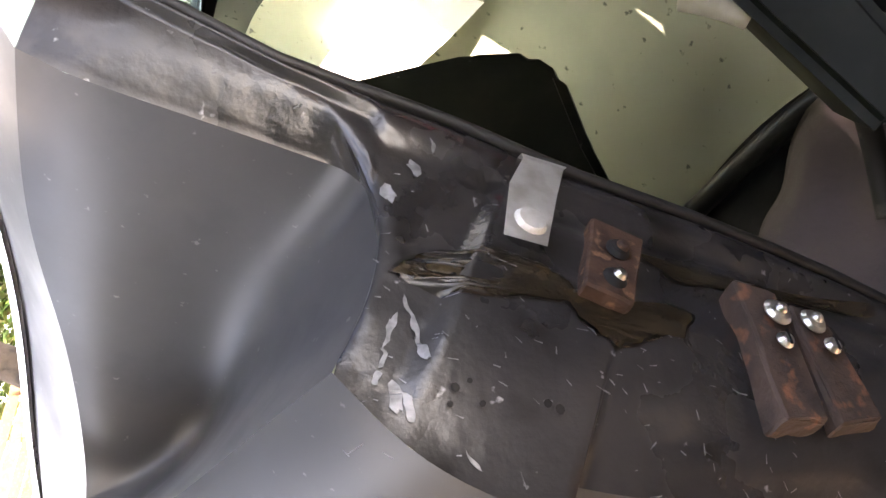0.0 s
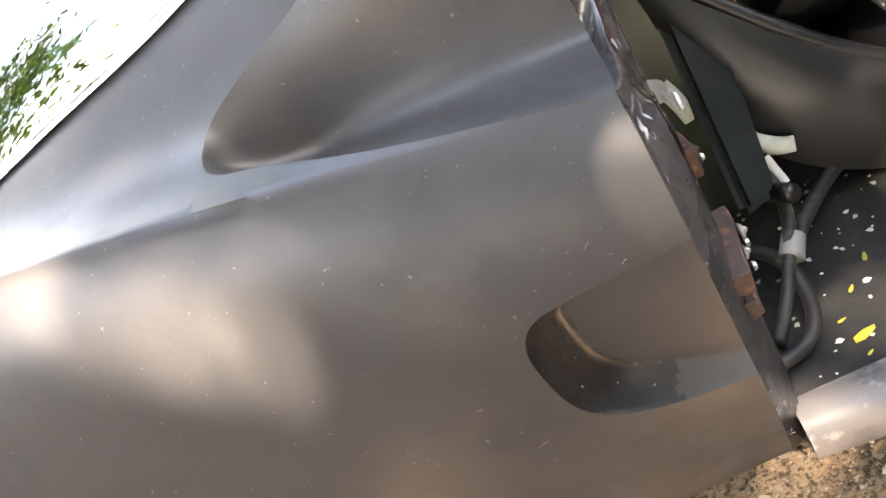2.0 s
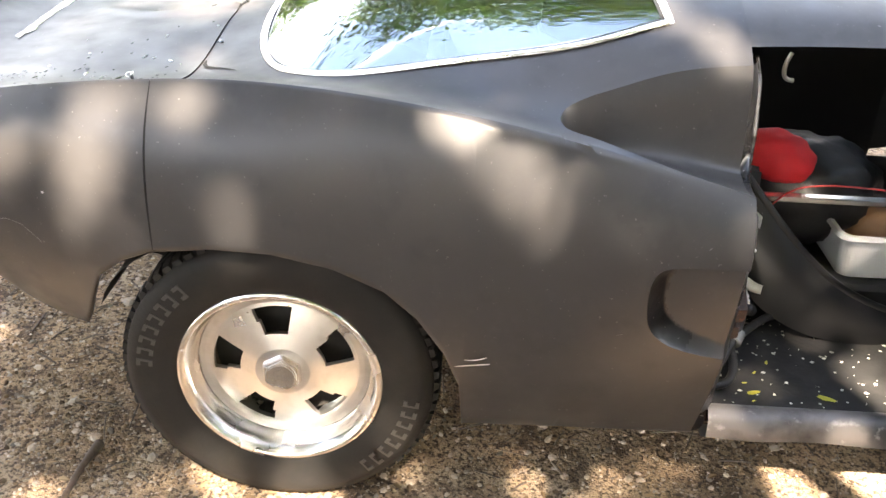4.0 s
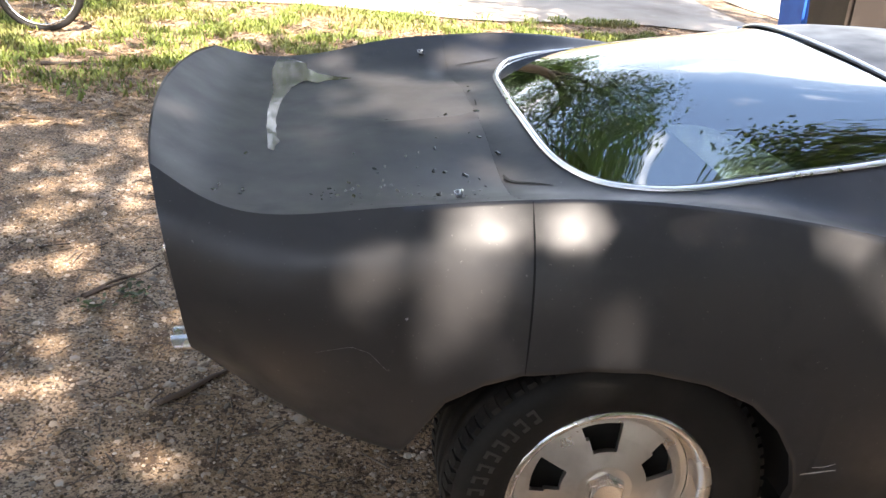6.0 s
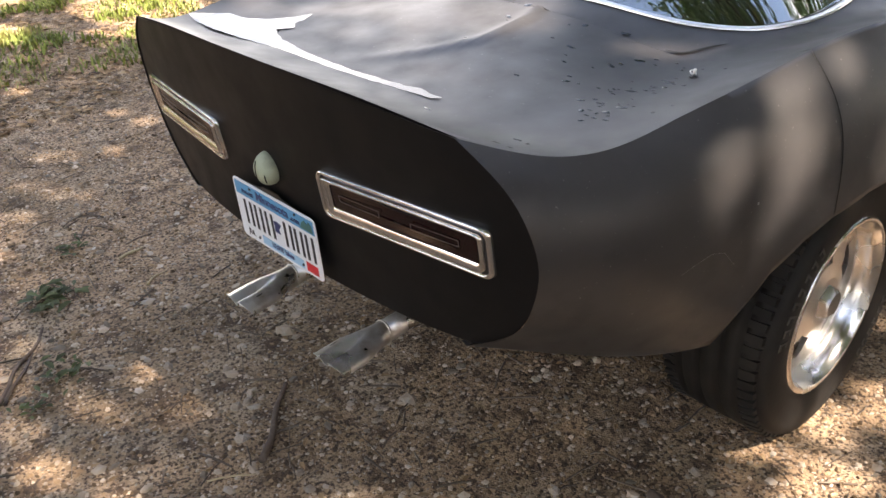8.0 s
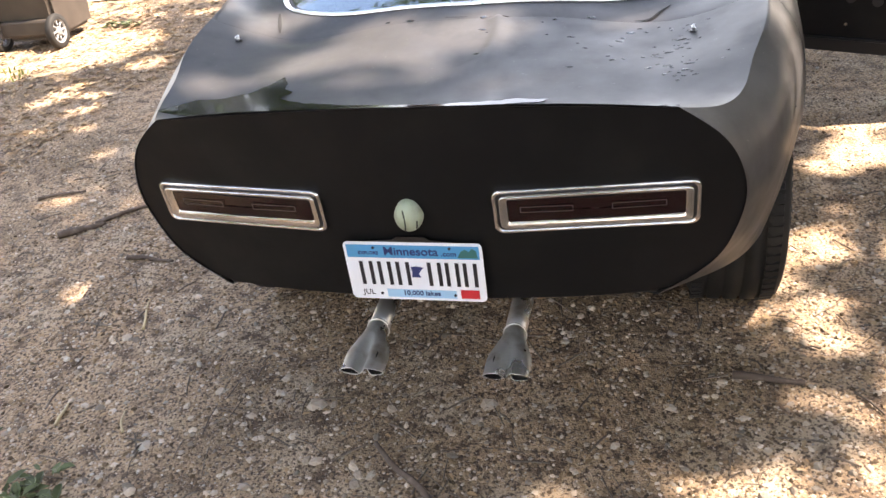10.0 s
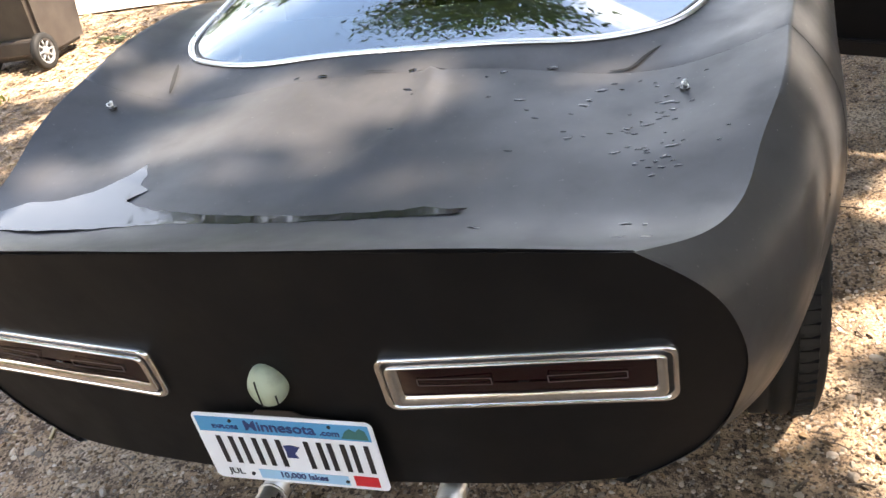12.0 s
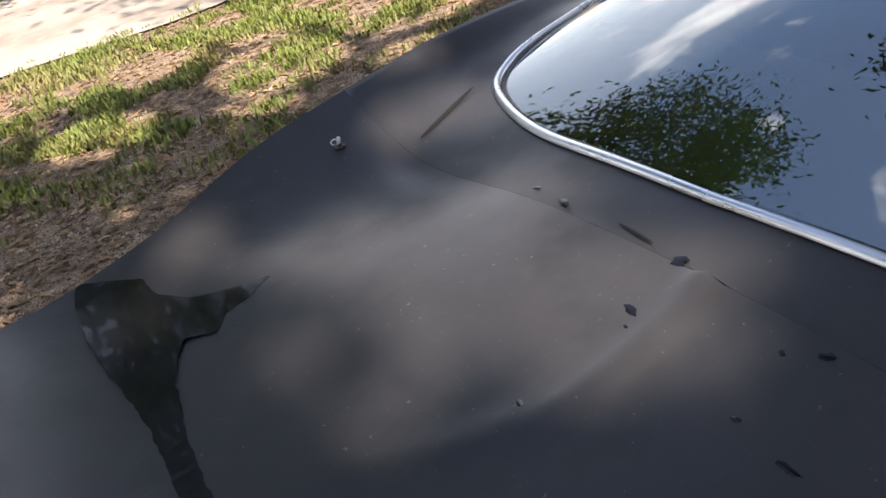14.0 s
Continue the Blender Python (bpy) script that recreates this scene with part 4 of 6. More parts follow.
for y, z in ((-0.785, 0.700), (-0.762, 0.694)):
    screw(y, z, 0.0085, 0.0122, HOLE, "bolt_recess")
    screw(y, z - 0.001, 0.0048, 0.0150, RUST if y > -0.77 else ZINC)
block("wooden_block", [(-0.766, 0.618), (-0.768, 0.586), (-0.846, 0.570), (-0.852, 0.604)], 0.018, WOOD, "splintered brown block screwed to the jamb", 0.0024)
block("wooden_block", [(-0.768, 0.576), (-0.772, 0.546), (-0.834, 0.522), (-0.844, 0.556)], 0.014, WOOD, "splintered brown block screwed to the jamb", 0.0024)
for y, z, r in ((-0.785, 0.594, 0.0105), (-0.779, 0.561, 0.0100), (-0.805, 0.595, 0.0062), (-0.797, 0.555, 0.0064)):
    out = 0.021 if z > 0.575 else 0.017
    head = screw(y, z, r, out)
    if r < 0.008:
        part("screw_slot", box(on_jamb(y, z) + out + 0.0018, on_jamb(y, z) + out + 0.0028, y - 0.0052, y + 0.0052, z - 0.0007, z + 0.0007, 0), HOLE, head)
    else:
        bm = bmesh.new()
        bmesh.ops.create_uvsphere(bm, u_segments=16, v_segments=8, radius=0.0042, matrix=Matrix.Translation((on_jamb(y, z) + out + 0.0016, y, z)))
        part("rivet_dome", bm, ZINC, head, smooth=True)
bm = bmesh.new()
pts = [(0.930, -0.688, 0.729), (0.944, -0.692, 0.730), (0.951, -0.706, 0.734), (0.952, -0.735, 0.747), (0.9525, -0.781, 0.756)]
lo = [bm.verts.new((x, y, z - 0.015 - 0.004 * math.sin(y * 90))) for x, y, z in pts]
hi = [bm.verts.new((x, y, z + 0.015)) for x, y, z in pts]
for i in range(len(pts) - 1):
    bm.faces.new((lo[i], lo[i + 1], hi[i + 1], hi[i]))
bmesh.ops.solidify(bm, geom=bm.faces[:], thickness=0.0015)
clip = part("metal_clip", bm, TINPLATE, car, "bent tinplate clip over the jamb edge")
bm = bmesh.new()
bmesh.ops.create_cone(bm, cap_ends=True, segments=24, radius1=0.010, radius2=0.008, depth=0.003, matrix=Matrix.Translation((0.9545, -0.765, 0.753)) @ Matrix.Rotation(math.pi / 2, 4, "Y"))
part("rivet", bm, TINPLATE, clip)
# pale paint marks on the jamb
PAINTED = material("pale_paint_smear", (0.22, 0.22, 0.23), 0.5, spots=[((0.07, 0.07, 0.07), 120.0, 0.4, 0.7, 4.0)])
def smear(y, z, ly, lz, turn, k):
    c, n = math.cos(turn), math.sin(turn)
    ring = []
    for j in range(12):
        a = j * math.pi / 6
        u, w = ly * math.cos(a) * (1 + 0.30 * math.sin(3 * j + k)), lz * math.sin(a) * (1 + 0.35 * math.cos(5 * j + k))
        ring.append((y + u * c - w * n, z + u * n + w * c))
    jamb_patch("paint_mark", ring, PAINTED, 0.0016, "", 0.002)


for k, (y, z, ly, lz, turn) in enumerate(((-0.867, 0.817, 0.008, 0.0045, 0.3), (-0.872, 0.810, 0.006, 0.0035, 0.5), (-0.832, 0.821, 0.009, 0.0030, -0.2), (-0.818, 0.813, 0.008, 0.0016, 0.3), (-0.829, 0.809, 0.011, 0.0020, 0.35), (-0.841, 0.806, 0.007, 0.0026, 0.4), (-0.847, 0.824, 0.005, 0.0022, 0.0), (-0.858, 0.826, 0.004, 0.0026, 0.0),
        (-0.723, 0.811, 0.006, 0.0055, 0.4), (-0.743, 0.826, 0.007, 0.0045, 0.2), (-0.893, 0.778, 0.0065, 0.0009, 0.9), (-0.737, 0.774, 0.0034, 0.0030, 0.0), (-0.704, 0.803, 0.004, 0.0020, 0.5))):
    smear(y, z, ly, lz * 0.7, turn, k)
for y, z, r in ((-0.7365, 0.773, 0.0022), (-0.863, 0.742, 0.0022), (-0.8645, 0.735, 0.0028), (-0.862, 0.790, 0.0024), (-0.870, 0.792, 0.0016), (-0.868, 0.776, 0.0018), (-0.858, 0.783, 0.0015)):
    jamb_patch("screw_hole", [(y + r * math.cos(a), z + r * math.sin(a)) for a in np.linspace(0, 6.0, 9)], HOLE, 0.0022, "", 0.0005)

# fine scuffs on the jamb
scuff = random.Random(31)
v, q = [], []
for k in range(230):
    z = scuff.uniform(0.30, 0.84)
    y = -0.72 - 0.18 * scuff.random() ** 0.8
    l, w, t = scuff.uniform(0.0005, 0.0028) * (1 if k % 7 else 2.0), scuff.uniform(0.0002, 0.0005), scuff.gauss(1.2, 0.6)
    o = len(v)
    for s1, s2 in ((-1, -1), (1, -0.5), (1, 0.5), (-1, 1)):
        py, pz = y + s1 * l * math.cos(t) - s2 * w * math.sin(t), z + s1 * l * math.sin(t) + s2 * w * math.cos(t)
        v.append((on_jamb(py, pz) + 0.0008, py, pz))
    q.append((o, o + 1, o + 2, o + 3))
tagged(mesh_object("scuff_rest", v, q, PAINTED, car, "fine pale scuffs on the jamb", smooth=False), kind="stuff")

# ---------- cabin ----------
CARPET = material("black_floor_liner", (0.010, 0.0095, 0.009), 0.8, spots=[((0.03, 0.027, 0.024), 14.0, 0.5, 0.75, 7.0)], bump=0.001, bump_scale=90)
GELCOAT = material("pale_green_gelcoat", (0.40, 0.42, 0.32), 0.42, spots=[((0.28, 0.31, 0.25), 5.0, 0.45, 0.7, 6.0), ((0.52, 0.50, 0.36), 2.5, 0.5, 0.75, 5.0), ((0.10, 0.11, 0.09), 60.0, 0.66, 0.72, 4.0)], rough_var=0.1, bump=0.0008, bump_scale=25)
TRIMBLK = material("black_plastic", (0.008, 0.008, 0.009), 0.38, rough_var=0.08, bump=0.0004, bump_scale=60)
SILLM = material("scuffed_sill", (0.16, 0.145, 0.135), 0.45, spots=[((0.05, 0.047, 0.045), 9.0, 0.45, 0.6, 7.0), ((0.33, 0.31, 0.29), 30.0, 0.6, 0.72, 6.0)], bump=0.0008, bump_scale=60)
part("cabin_floor", box(0.60, 1.80, -0.78, 0.78, 0.285, 0.308, 0.004), CARPET, car, "black cabin floor")
part("left_wall", box(0.60, 1.80, 0.66, 0.70, 0.30, 1.03, 0.01), TRIMBLK, car, "black inner side wall")
rows = []
for x in np.linspace(0.925, 1.80, 20):
    wob = 0.004 * math.sin(x * 23)
    rows.append([(x, -0.775, 0.309), (x, -0.790, 0.316 + wob * 0.4), (x, -0.812, 0.318), (x, -0.828 + wob, 0.306), (x, -0.835 + wob, 0.262), (x, -0.80, 0.236), (x, -0.76, 0.236)])
mesh_object("door_sill", *grid(rows), SILLM, car, "scuffed grey door sill")
# gelcoat bulkhead behind the seats: from its lower edge it rises and leans to the left
E_LOW = [(0.50, -0.27, 0.330), (0.68, -0.32, 0.338), (0.84, -0.355, 0.346), (0.975, -0.41, 0.355)]
E_TOP = [(0.30, 0.10, 0.86), (0.46, 0.12, 0.88), (0.66, 0.02, 0.84), (0.86, -0.14, 0.72)]
a, b = curve3(E_LOW, 26), curve3(E_TOP, 26)
rows = []
for p, q in zip(a, b):
    rows.append([tuple(Vector(p).lerp(Vector(q), t) + Vector((0.05, 0.03, -0.05)) * math.sin(math.pi * t) + Vector((0, 0, 0.012 * math.sin(9 * p[0] + 4 * t)))) for t in np.linspace(0, 1, 20)])
mesh_object("bulkhead", *grid(rows), GELCOAT, car, "pale green bare gelcoat bulkhead")
a2 = [Vector(p) + Vector((0.008, -0.012, -0.004)) for p in curve3(E_LOW + [(1.045, -0.565, 0.430)], 34)]
mesh_object("bulkhead_trim", *tube([tuple(p) for p in a2], 0.014, 10), TRIMBLK, car, "black edge trim along the bulkhead")
# dark box that carries on the end of the bulkhead
bm = bmesh.new()
lowp = [(0.975, -0.41, 0.352), (1.045, -0.57, 0.428), (0.99, -0.60, 0.44), (0.93, -0.46, 0.37)]
topp = [(1.075, -0.20, 0.63), (1.11, -0.30, 0.66), (1.02, -0.34, 0.69), (0.98, -0.22, 0.66)]
vs = [bm.verts.new(p) for p in lowp + topp]
for q in ((0, 1, 5, 4), (1, 2, 6, 5), (2, 3, 7, 6), (3, 0, 4, 7), (0, 3, 2, 1), (4, 5, 6, 7)):
    bm.faces.new([vs[i] for i in q])
bmesh.ops.bevel(bm, geom=bm.edges[:], offset=0.012, segments=3, affect="EDGES")
part("console_box", bm, material("dark_green_black", (0.010, 0.014, 0.012), 0.5, spec=0.25, spots=[((0.018, 0.022, 0.019), 20.0, 0.5, 0.7, 5.0)], rough_var=0.1), car, "dark green-black box at the end of the bulkhead", smooth=False)
DK = [(0.728, 0.807), (0.767, 0.757), (0.812, 0.696), (0.836, 0.640), (0.826, 0.598), (0.758, 0.527), (0.68, 0.43), (0.60, 0.45), (0.60, 0.80)]
bm = bmesh.new()
f = bm.faces.new([bm.verts.new((x, -0.36, z)) for x, z in DK])
ex = bmesh.ops.extrude_face_region(bm, geom=[f])
bmesh.ops.translate(bm, vec=(-0.03, 0.045, -0.03), verts=[e for e in ex["geom"] if isinstance(e, bmesh.types.BMVert)])
bmesh.ops.bevel(bm, geom=bm.edges[:], offset=0.010, segments=2, affect="EDGES")
part("seat_belt_housing", bm, material("dark_olive_moulding", (0.020, 0.024, 0.019), 0.4, spots=[((0.06, 0.06, 0.045), 8.0, 0.55, 0.75, 5.0)], rough_var=0.1), car, "dark olive moulded housing")
# white panel added over the upper bulkhead, its colour standing in for a bright patch
PATCH_WHITE = material("white_sheet", (0.82, 0.82, 0.80), 0.5, spots=[((0.72, 0.72, 0.70), 8.0, 0.5, 0.7, 4.0)], bump=0.002, bump_scale=9)
rows = []
for i, u in enumerate(np.linspace(0, 1, 12)):
    top, low = Vector((0.50, -0.016, 0.775)).lerp(Vector((0.70, -0.035, 0.745)), u), Vector((0.575, -0.100, 0.680)).lerp(Vector((0.760, -0.128, 0.628)), u)
    rows.append([tuple(top.lerp(low, t) + Vector((0, -0.006, 0.004)) * math.sin(9 * u + 5 * t)) for t in np.linspace(0, 1, 10)])
tagged(mesh_object("white_sheet", *grid(rows), PATCH_WHITE, None, "crumpled white sheet lying on the gelcoat bulkhead"), "", "sheet")
# inner lining round the cabin, behind and to the left
rows = [[(0.28, y, z) for z in np.linspace(0.30, 0.93, 8)] for y in np.linspace(-0.62, 0.66, 14)]
mesh_object("rear_lining", *grid(rows), GELCOAT, car, "pale bare gelcoat lining behind the cabin")
rows = [[(x, y, 0.52 + 0.05 * math.sin(5 * x)) for y in np.linspace(-0.60, 0.64, 14)] for x in np.linspace(-0.20, 0.28, 8)]
mesh_object("parcel_floor", *grid(rows), CARPET, car, "dark luggage floor under the rear window")
part("inner_wall", box(-0.20, 0.60, 0.63, 0.66, 0.30, 0.92, 0.01), GELCOAT, car, "pale gelcoat inner side wall")
part("seat_rail", box(1.06, 1.75, -0.36, -0.335, 0.60, 0.615, 0.004), ZINC, car, "bare metal rail across the cabin")


def swept(name, pts, radii, mat, label, sides=12):
    p = curve3(pts, 40)
    r = np.interp(np.linspace(0, 1, 40), np.linspace(0, 1, len(radii)), radii)
    return mesh_object(name, *tube([tuple(x) for x in p], list(r), sides), mat, car, label)


# black seat side: a thin panel with a rolled upper edge, bowed outwards
SEAT_TOP = curve3([(0.985, -0.335, 0.735), (1.06, -0.39, 0.655), (1.16, -0.44, 0.545), (1.28, -0.475, 0.445), (1.42, -0.49, 0.385), (1.62, -0.495, 0.36)], 44)
SEAT_LOW = curve3([(1.005, -0.40, 0.52), (1.06, -0.46, 0.42), (1.15, -0.50, 0.35), (1.27, -0.515, 0.312), (1.42, -0.52, 0.309), (1.62, -0.52, 0.309)], 44)
rows = []
for p, r in zip(SEAT_TOP, SEAT_LOW):
    p, r = Vector(p), Vector(r)
    rows.append([tuple(p + Vector((0.0, 0.030, -0.012))), tuple(p + Vector((0, 0.015, 0.002)))] + [tuple(p.lerp(r, t) + Vector((0.010, -0.016, 0.010)) * math.sin(math.pi * t) + Vector((0, -0.004, 0)) * noise.noise((p.x * 14, t * 5, 2.0))) for t in np.linspace(0, 1, 12)])
mesh_object("seat_side", *grid(rows), TRIMBLK, car, "black seat side panel with a rolled edge")
mesh_object("seat_edge", *tube([tuple(Vector(p) + Vector((0, 0.004, -0.003))) for p in SEAT_TOP], 0.011, 10), TRIMBLK, car, "rolled black edge of the seat")
part("seat_shell", box(1.18, 1.75, -0.42, 0.05, 0.31, 0.40, 0.03), TRIMBLK, car, "black seat base")
HOSE = material("dusty_hose", (0.020, 0.0185, 0.017), 0.55, spots=[((0.12, 0.11, 0.10), 30.0, 0.55, 0.75, 5.0)])
swept("hose", [(0.93, -0.735, 0.325), (0.985, -0.715, 0.322), (1.010, -0.665, 0.330), (1.010, -0.615, 0.345), (0.985, -0.57, 0.355), (0.94, -0.55, 0.352)], [0.010] * 4, HOSE, "dusty black rubber hose")
swept("hose", [(0.95, -0.70, 0.318), (0.985, -0.655, 0.335), (1.02, -0.605, 0.365), (1.045, -0.55, 0.40), (1.03, -0.48, 0.45)], [0.009] * 4, HOSE, "dusty black rubber hose")
swept("hose", [(1.025, -0.60, 0.360), (1.08, -0.54, 0.36), (1.16, -0.47, 0.35), (1.30, -0.42, 0.34)], [0.010] * 4, HOSE, "dusty black rubber hose")
swept("hose", [(0.90, -0.55, 0.33), (0.94, -0.50, 0.36), (0.98, -0.46, 0.40)], [0.011] * 3, HOSE, "dusty black rubber hose")
swept("cable_tie_tape", [(1.018, -0.612, 0.358), (1.035, -0.585, 0.366)], [0.017, 0.016], material("clear_tape", (0.30, 0.29, 0.28), 0.25), "grey tape wrapped round the hoses")
WHITEP = material("white_plastic", (0.72, 0.71, 0.64), 0.4, spots=[((0.60, 0.58, 0.50), 30.0, 0.5, 0.7, 5.0)])
swept("lever", [(0.975, -0.44, 0.575), (0.985, -0.455, 0.552), (0.990, -0.47, 0.525)], [0.013, 0.012, 0.010], WHITEP, "white plastic lever")
swept("lever", [(1.05, -0.46, 0.45), (1.075, -0.49, 0.437), (1.095, -0.50, 0.435)], [0.010, 0.013, 0.011], WHITEP, "white plastic lever")
swept("lever", [(1.052, -0.50, 0.436), (1.060, -0.53, 0.405)], [0.008, 0.007], WHITEP, "white plastic lever")
swept("wire", [(1.10, -0.40, 0.60), (1.16, -0.36, 0.63), (1.25, -0.34, 0.64), (1.40, -0.33, 0.63)], [0.0022] * 3, material("red_wire", (0.45, 0.03, 0.03), 0.4), "thin red wire")
swept("grab_hook", [(1.215, 0.0, 0.86), (1.205, 0.0, 0.82), (1.215, 0.0, 0.79), (1.235, 0.0, 0.785)], [0.006] * 3, ZINC, "bright metal hook")

# loose things in the cabin
CLOTH = material("brown_vinyl", (0.085, 0.062, 0.066), 0.6, spots=[((0.06, 0.045, 0.05), 12.0, 0.45, 0.7, 6.0)], bump=0.0008, bump_scale=140)
bm = bmesh.new()
bmesh.ops.create_grid(bm, x_segments=24, y_segments=24, size=0.5)
for vert in bm.verts:
    u, w = vert.co.x + 0.5, vert.co.y + 0.5
    p = Vector((0.80, -0.66, 0.316)) + Vector((0.17, 0.12, 0.0)) * u + Vector((-0.03, 0.18, 0.035)) * w
    p += Vector((0.006 * math.sin(11 * w), 0.004 * math.sin(13 * u), 0.012 * math.exp(-((w - 0.8) / 0.12) ** 2) + 0.006 * noise.noise((u * 4, w * 4, 0))))
    vert.co = p
bmesh.ops.solidify(bm, geom=bm.faces[:], thickness=0.004)
tagged(part("vinyl_sheet", bm, CLOTH, None, "torn piece of brown vinyl lying on the cabin floor", smooth=True), "", "vinyl scrap")

bm = bmesh.new()
bmesh.ops.create_uvsphere(bm, u_segments=40, v_segments=24, radius=1.0)
for vert in bm.verts:
    c = vert.co.copy()
    k = 1 + 0.10 * noise.noise(c * 2.4) + 0.05 * noise.noise(c * 6)
    vert.co = Vector((1.27 + c.x * 0.20 * k, -0.14 + c.y * 0.17 * k, 0.56 + c.z * (0.12 if c.z > 0 else 0.16) * k))
bag = part("duffel_bag", bm, material("black_nylon", (0.010, 0.010, 0.011), 0.5, bump=0.004, bump_scale=16, rough_var=0.1), None, "crumpled black nylon bag on the seat", smooth=True)
tagged(bag, "", "bag")
bm = bmesh.new()
bmesh.ops.create_uvsphere(bm, u_segments=32, v_segments=16, radius=1.0)
for vert in bm.verts:
    c = vert.co.copy()
    k = 1 + 0.08 * noise.noise(c * 3)
    vert.co = Vector((1.165 + c.x * 0.095 * k, -0.21 + c.y * 0.085 * k, 0.660 + 0.062 * k * math.copysign(abs(c.z) ** 0.7, c.z) - 0.25 * max(0.0, c.x) * 0.10))
tagged(part("red_cloth", bm, material("red_cloth_weave", (0.62, 0.020, 0.030), 0.7, bump=0.001, bump_scale=200), None, "bright red folded cloth on the black bag", smooth=True), "", "cloth")

# plastic tub with a brown thing in it
tub = new("plastic_tub")
tagged(tub, "translucent white plastic storage tub on the seat", "tub")
tx, ty, tz = 1.46, -0.26, 0.402
def frustum(w0, d0, w1, d1, z0, z1, r=0.03):
    lo = [(tx + a, ty + b, z0) for a, b in rounded(w0, d0, r)]
    hi = [(tx + a, ty + b, z1) for a, b in rounded(w1, d1, r)]
    return lo, hi
lo, hi = frustum(0.26, 0.20, 0.31, 0.25, tz, tz + 0.13)
lip = [(tx + a, ty + b, tz + 0.132) for a, b in rounded(0.33, 0.27, 0.035)]
lip2 = [(tx + a, ty + b, tz + 0.120) for a, b in rounded(0.335, 0.275, 0.035)]
inn, inl = frustum(0.254, 0.194, 0.304, 0.244, tz + 0.004, tz + 0.129)
v, q = grid([lo, hi, lip2, lip, inl, inn], True)
q.append(tuple(range(len(lo)))[::-1])
q.append(tuple(range(len(v) - len(lo), len(v))))
mesh_object("tub_body", v, q, material("milky_plastic", (0.70, 0.71, 0.72), 0.35, transmission=0.25), tub, smooth=False)
bm = bmesh.new()
bmesh.ops.create_icosphere(bm, subdivisions=3, radius=1.0)
for vert in bm.verts:
    c = vert.co.copy()
    vert.co = Vector((1.45 + c.x * 0.09, -0.27 + c.y * 0.06, 0.49 + c.z * 0.07)) + c * 0.015 * noise.noise(c * 3)
tagged(part("leather_pouch", bm, material("brown_leather", (0.24, 0.12, 0.05), 0.55, bump=0.002, bump_scale=50), None, "crumpled brown leather pouch in the plastic tub", smooth=True), "", "pouch")
# flecks on the cabin floor
rng = random.Random(4)
v, q = [], []
for k in range(170):
    x, y = rng.uniform(0.96, 1.5), rng.uniform(-0.77, -0.42)
    s = rng.choice([0.0015, 0.002, 0.003, 0.004]) * rng.uniform(0.7, 1.3)
    a = rng.uniform(0, 6.28)
    o = len(v)
    for c in range(5):
        v.append((x + s * (1 + 0.5 * math.sin(c * 2.3 + k)) * math.cos(a + c * 1.257), y + s * math.sin(a + c * 1.257), 0.3095))
    q.append(tuple(range(o, o + 5)))
tagged(mesh_object("paint_flecks", v, q, material("fleck_white", (0.6, 0.58, 0.5), 0.7, island=0.4), None, "scattered white paint flecks on the cabin floor", smooth=False), "", "flecks", kind="stuff")
YEL = material("yellow_flake", (0.62, 0.55, 0.08), 0.6)
for x, y, l, a in ((1.042, -0.733, 0.016, 0.3), (1.062, -0.66, 0.007, 0.9), (1.03, -0.70, 0.006, 0.2), (1.10, -0.62, 0.008, 1.2), (1.035, -0.762, 0.005, 0.5), (1.20, -0.74, 0.020, -0.4)):
    bm = bmesh.new()
    bm.faces.new([bm.verts.new((x + l * (math.cos(a) * u - math.sin(a) * w), y + l * (math.sin(a) * u + math.cos(a) * w), 0.311 + 0.001 * abs(u))) for u, w in ((-1, -0.25), (-0.3, -0.45), (0.9, -0.25), (1.1, 0.1), (0.2, 0.4), (-0.8, 0.3))])
    bmesh.ops.solidify(bm, geom=bm.faces[:], thickness=0.0015)
    tagged(part("yellow_flake", bm, YEL, None, "small bright yellow flake on the black floor"), "", "flake", "flakes on the cabin floor")

# ---------- open passenger door ----------
hinge, end = Vector((1.80, -0.90, 0.0)), Vector((1.36, -1.80, 0.0))
door = new("passenger_door")
door.parent = car
tagged(door, "passenger door standing wide open, inside bare black")
d = (end - hinge).normalized()
nrm = Vector((d.y, -d.x, 0))


def slab(s0, s1, z0, z1, t0, t1, bevel):
    bm = bmesh.new()
    vs = []
    for t in (t0, t1):
        for s, z in ((s0, z0), (s1, z0), (s1, z1), (s0, z1)):
            p = hinge + d * s + nrm * t
            vs.append(bm.verts.new((p.x, p.y, z)))
    for q in ((0, 1, 2, 3), (7, 6, 5, 4), (0, 4, 5, 1), (1, 5, 6, 2), (2, 6, 7, 3), (3, 7, 4, 0)):
        bm.faces.new([vs[i] for i in q])
    bmesh.ops.bevel(bm, geom=bm.edges[:], offset=bevel, segments=2, affect="EDGES")
    return bm


inward = 1 if nrm.x < 0 else -1
part("door_skin", slab(0, 1.0, 0.24, 0.84, -inward * 0.06, -inward * 0.05, 0.004), PRIMER, door, "grey primer outer skin")
part("inner_panel", slab(0.01, 0.99, 0.26, 0.83, -inward * 0.045, inward * 0.0, 0.008), BLACK, door, "bare black inner panel")
part("door_bottom_rail", slab(0.01, 0.99, 0.225, 0.285, -inward * 0.05, inward * 0.022, 0.006), TRIMBLK, door, "black lower rail")
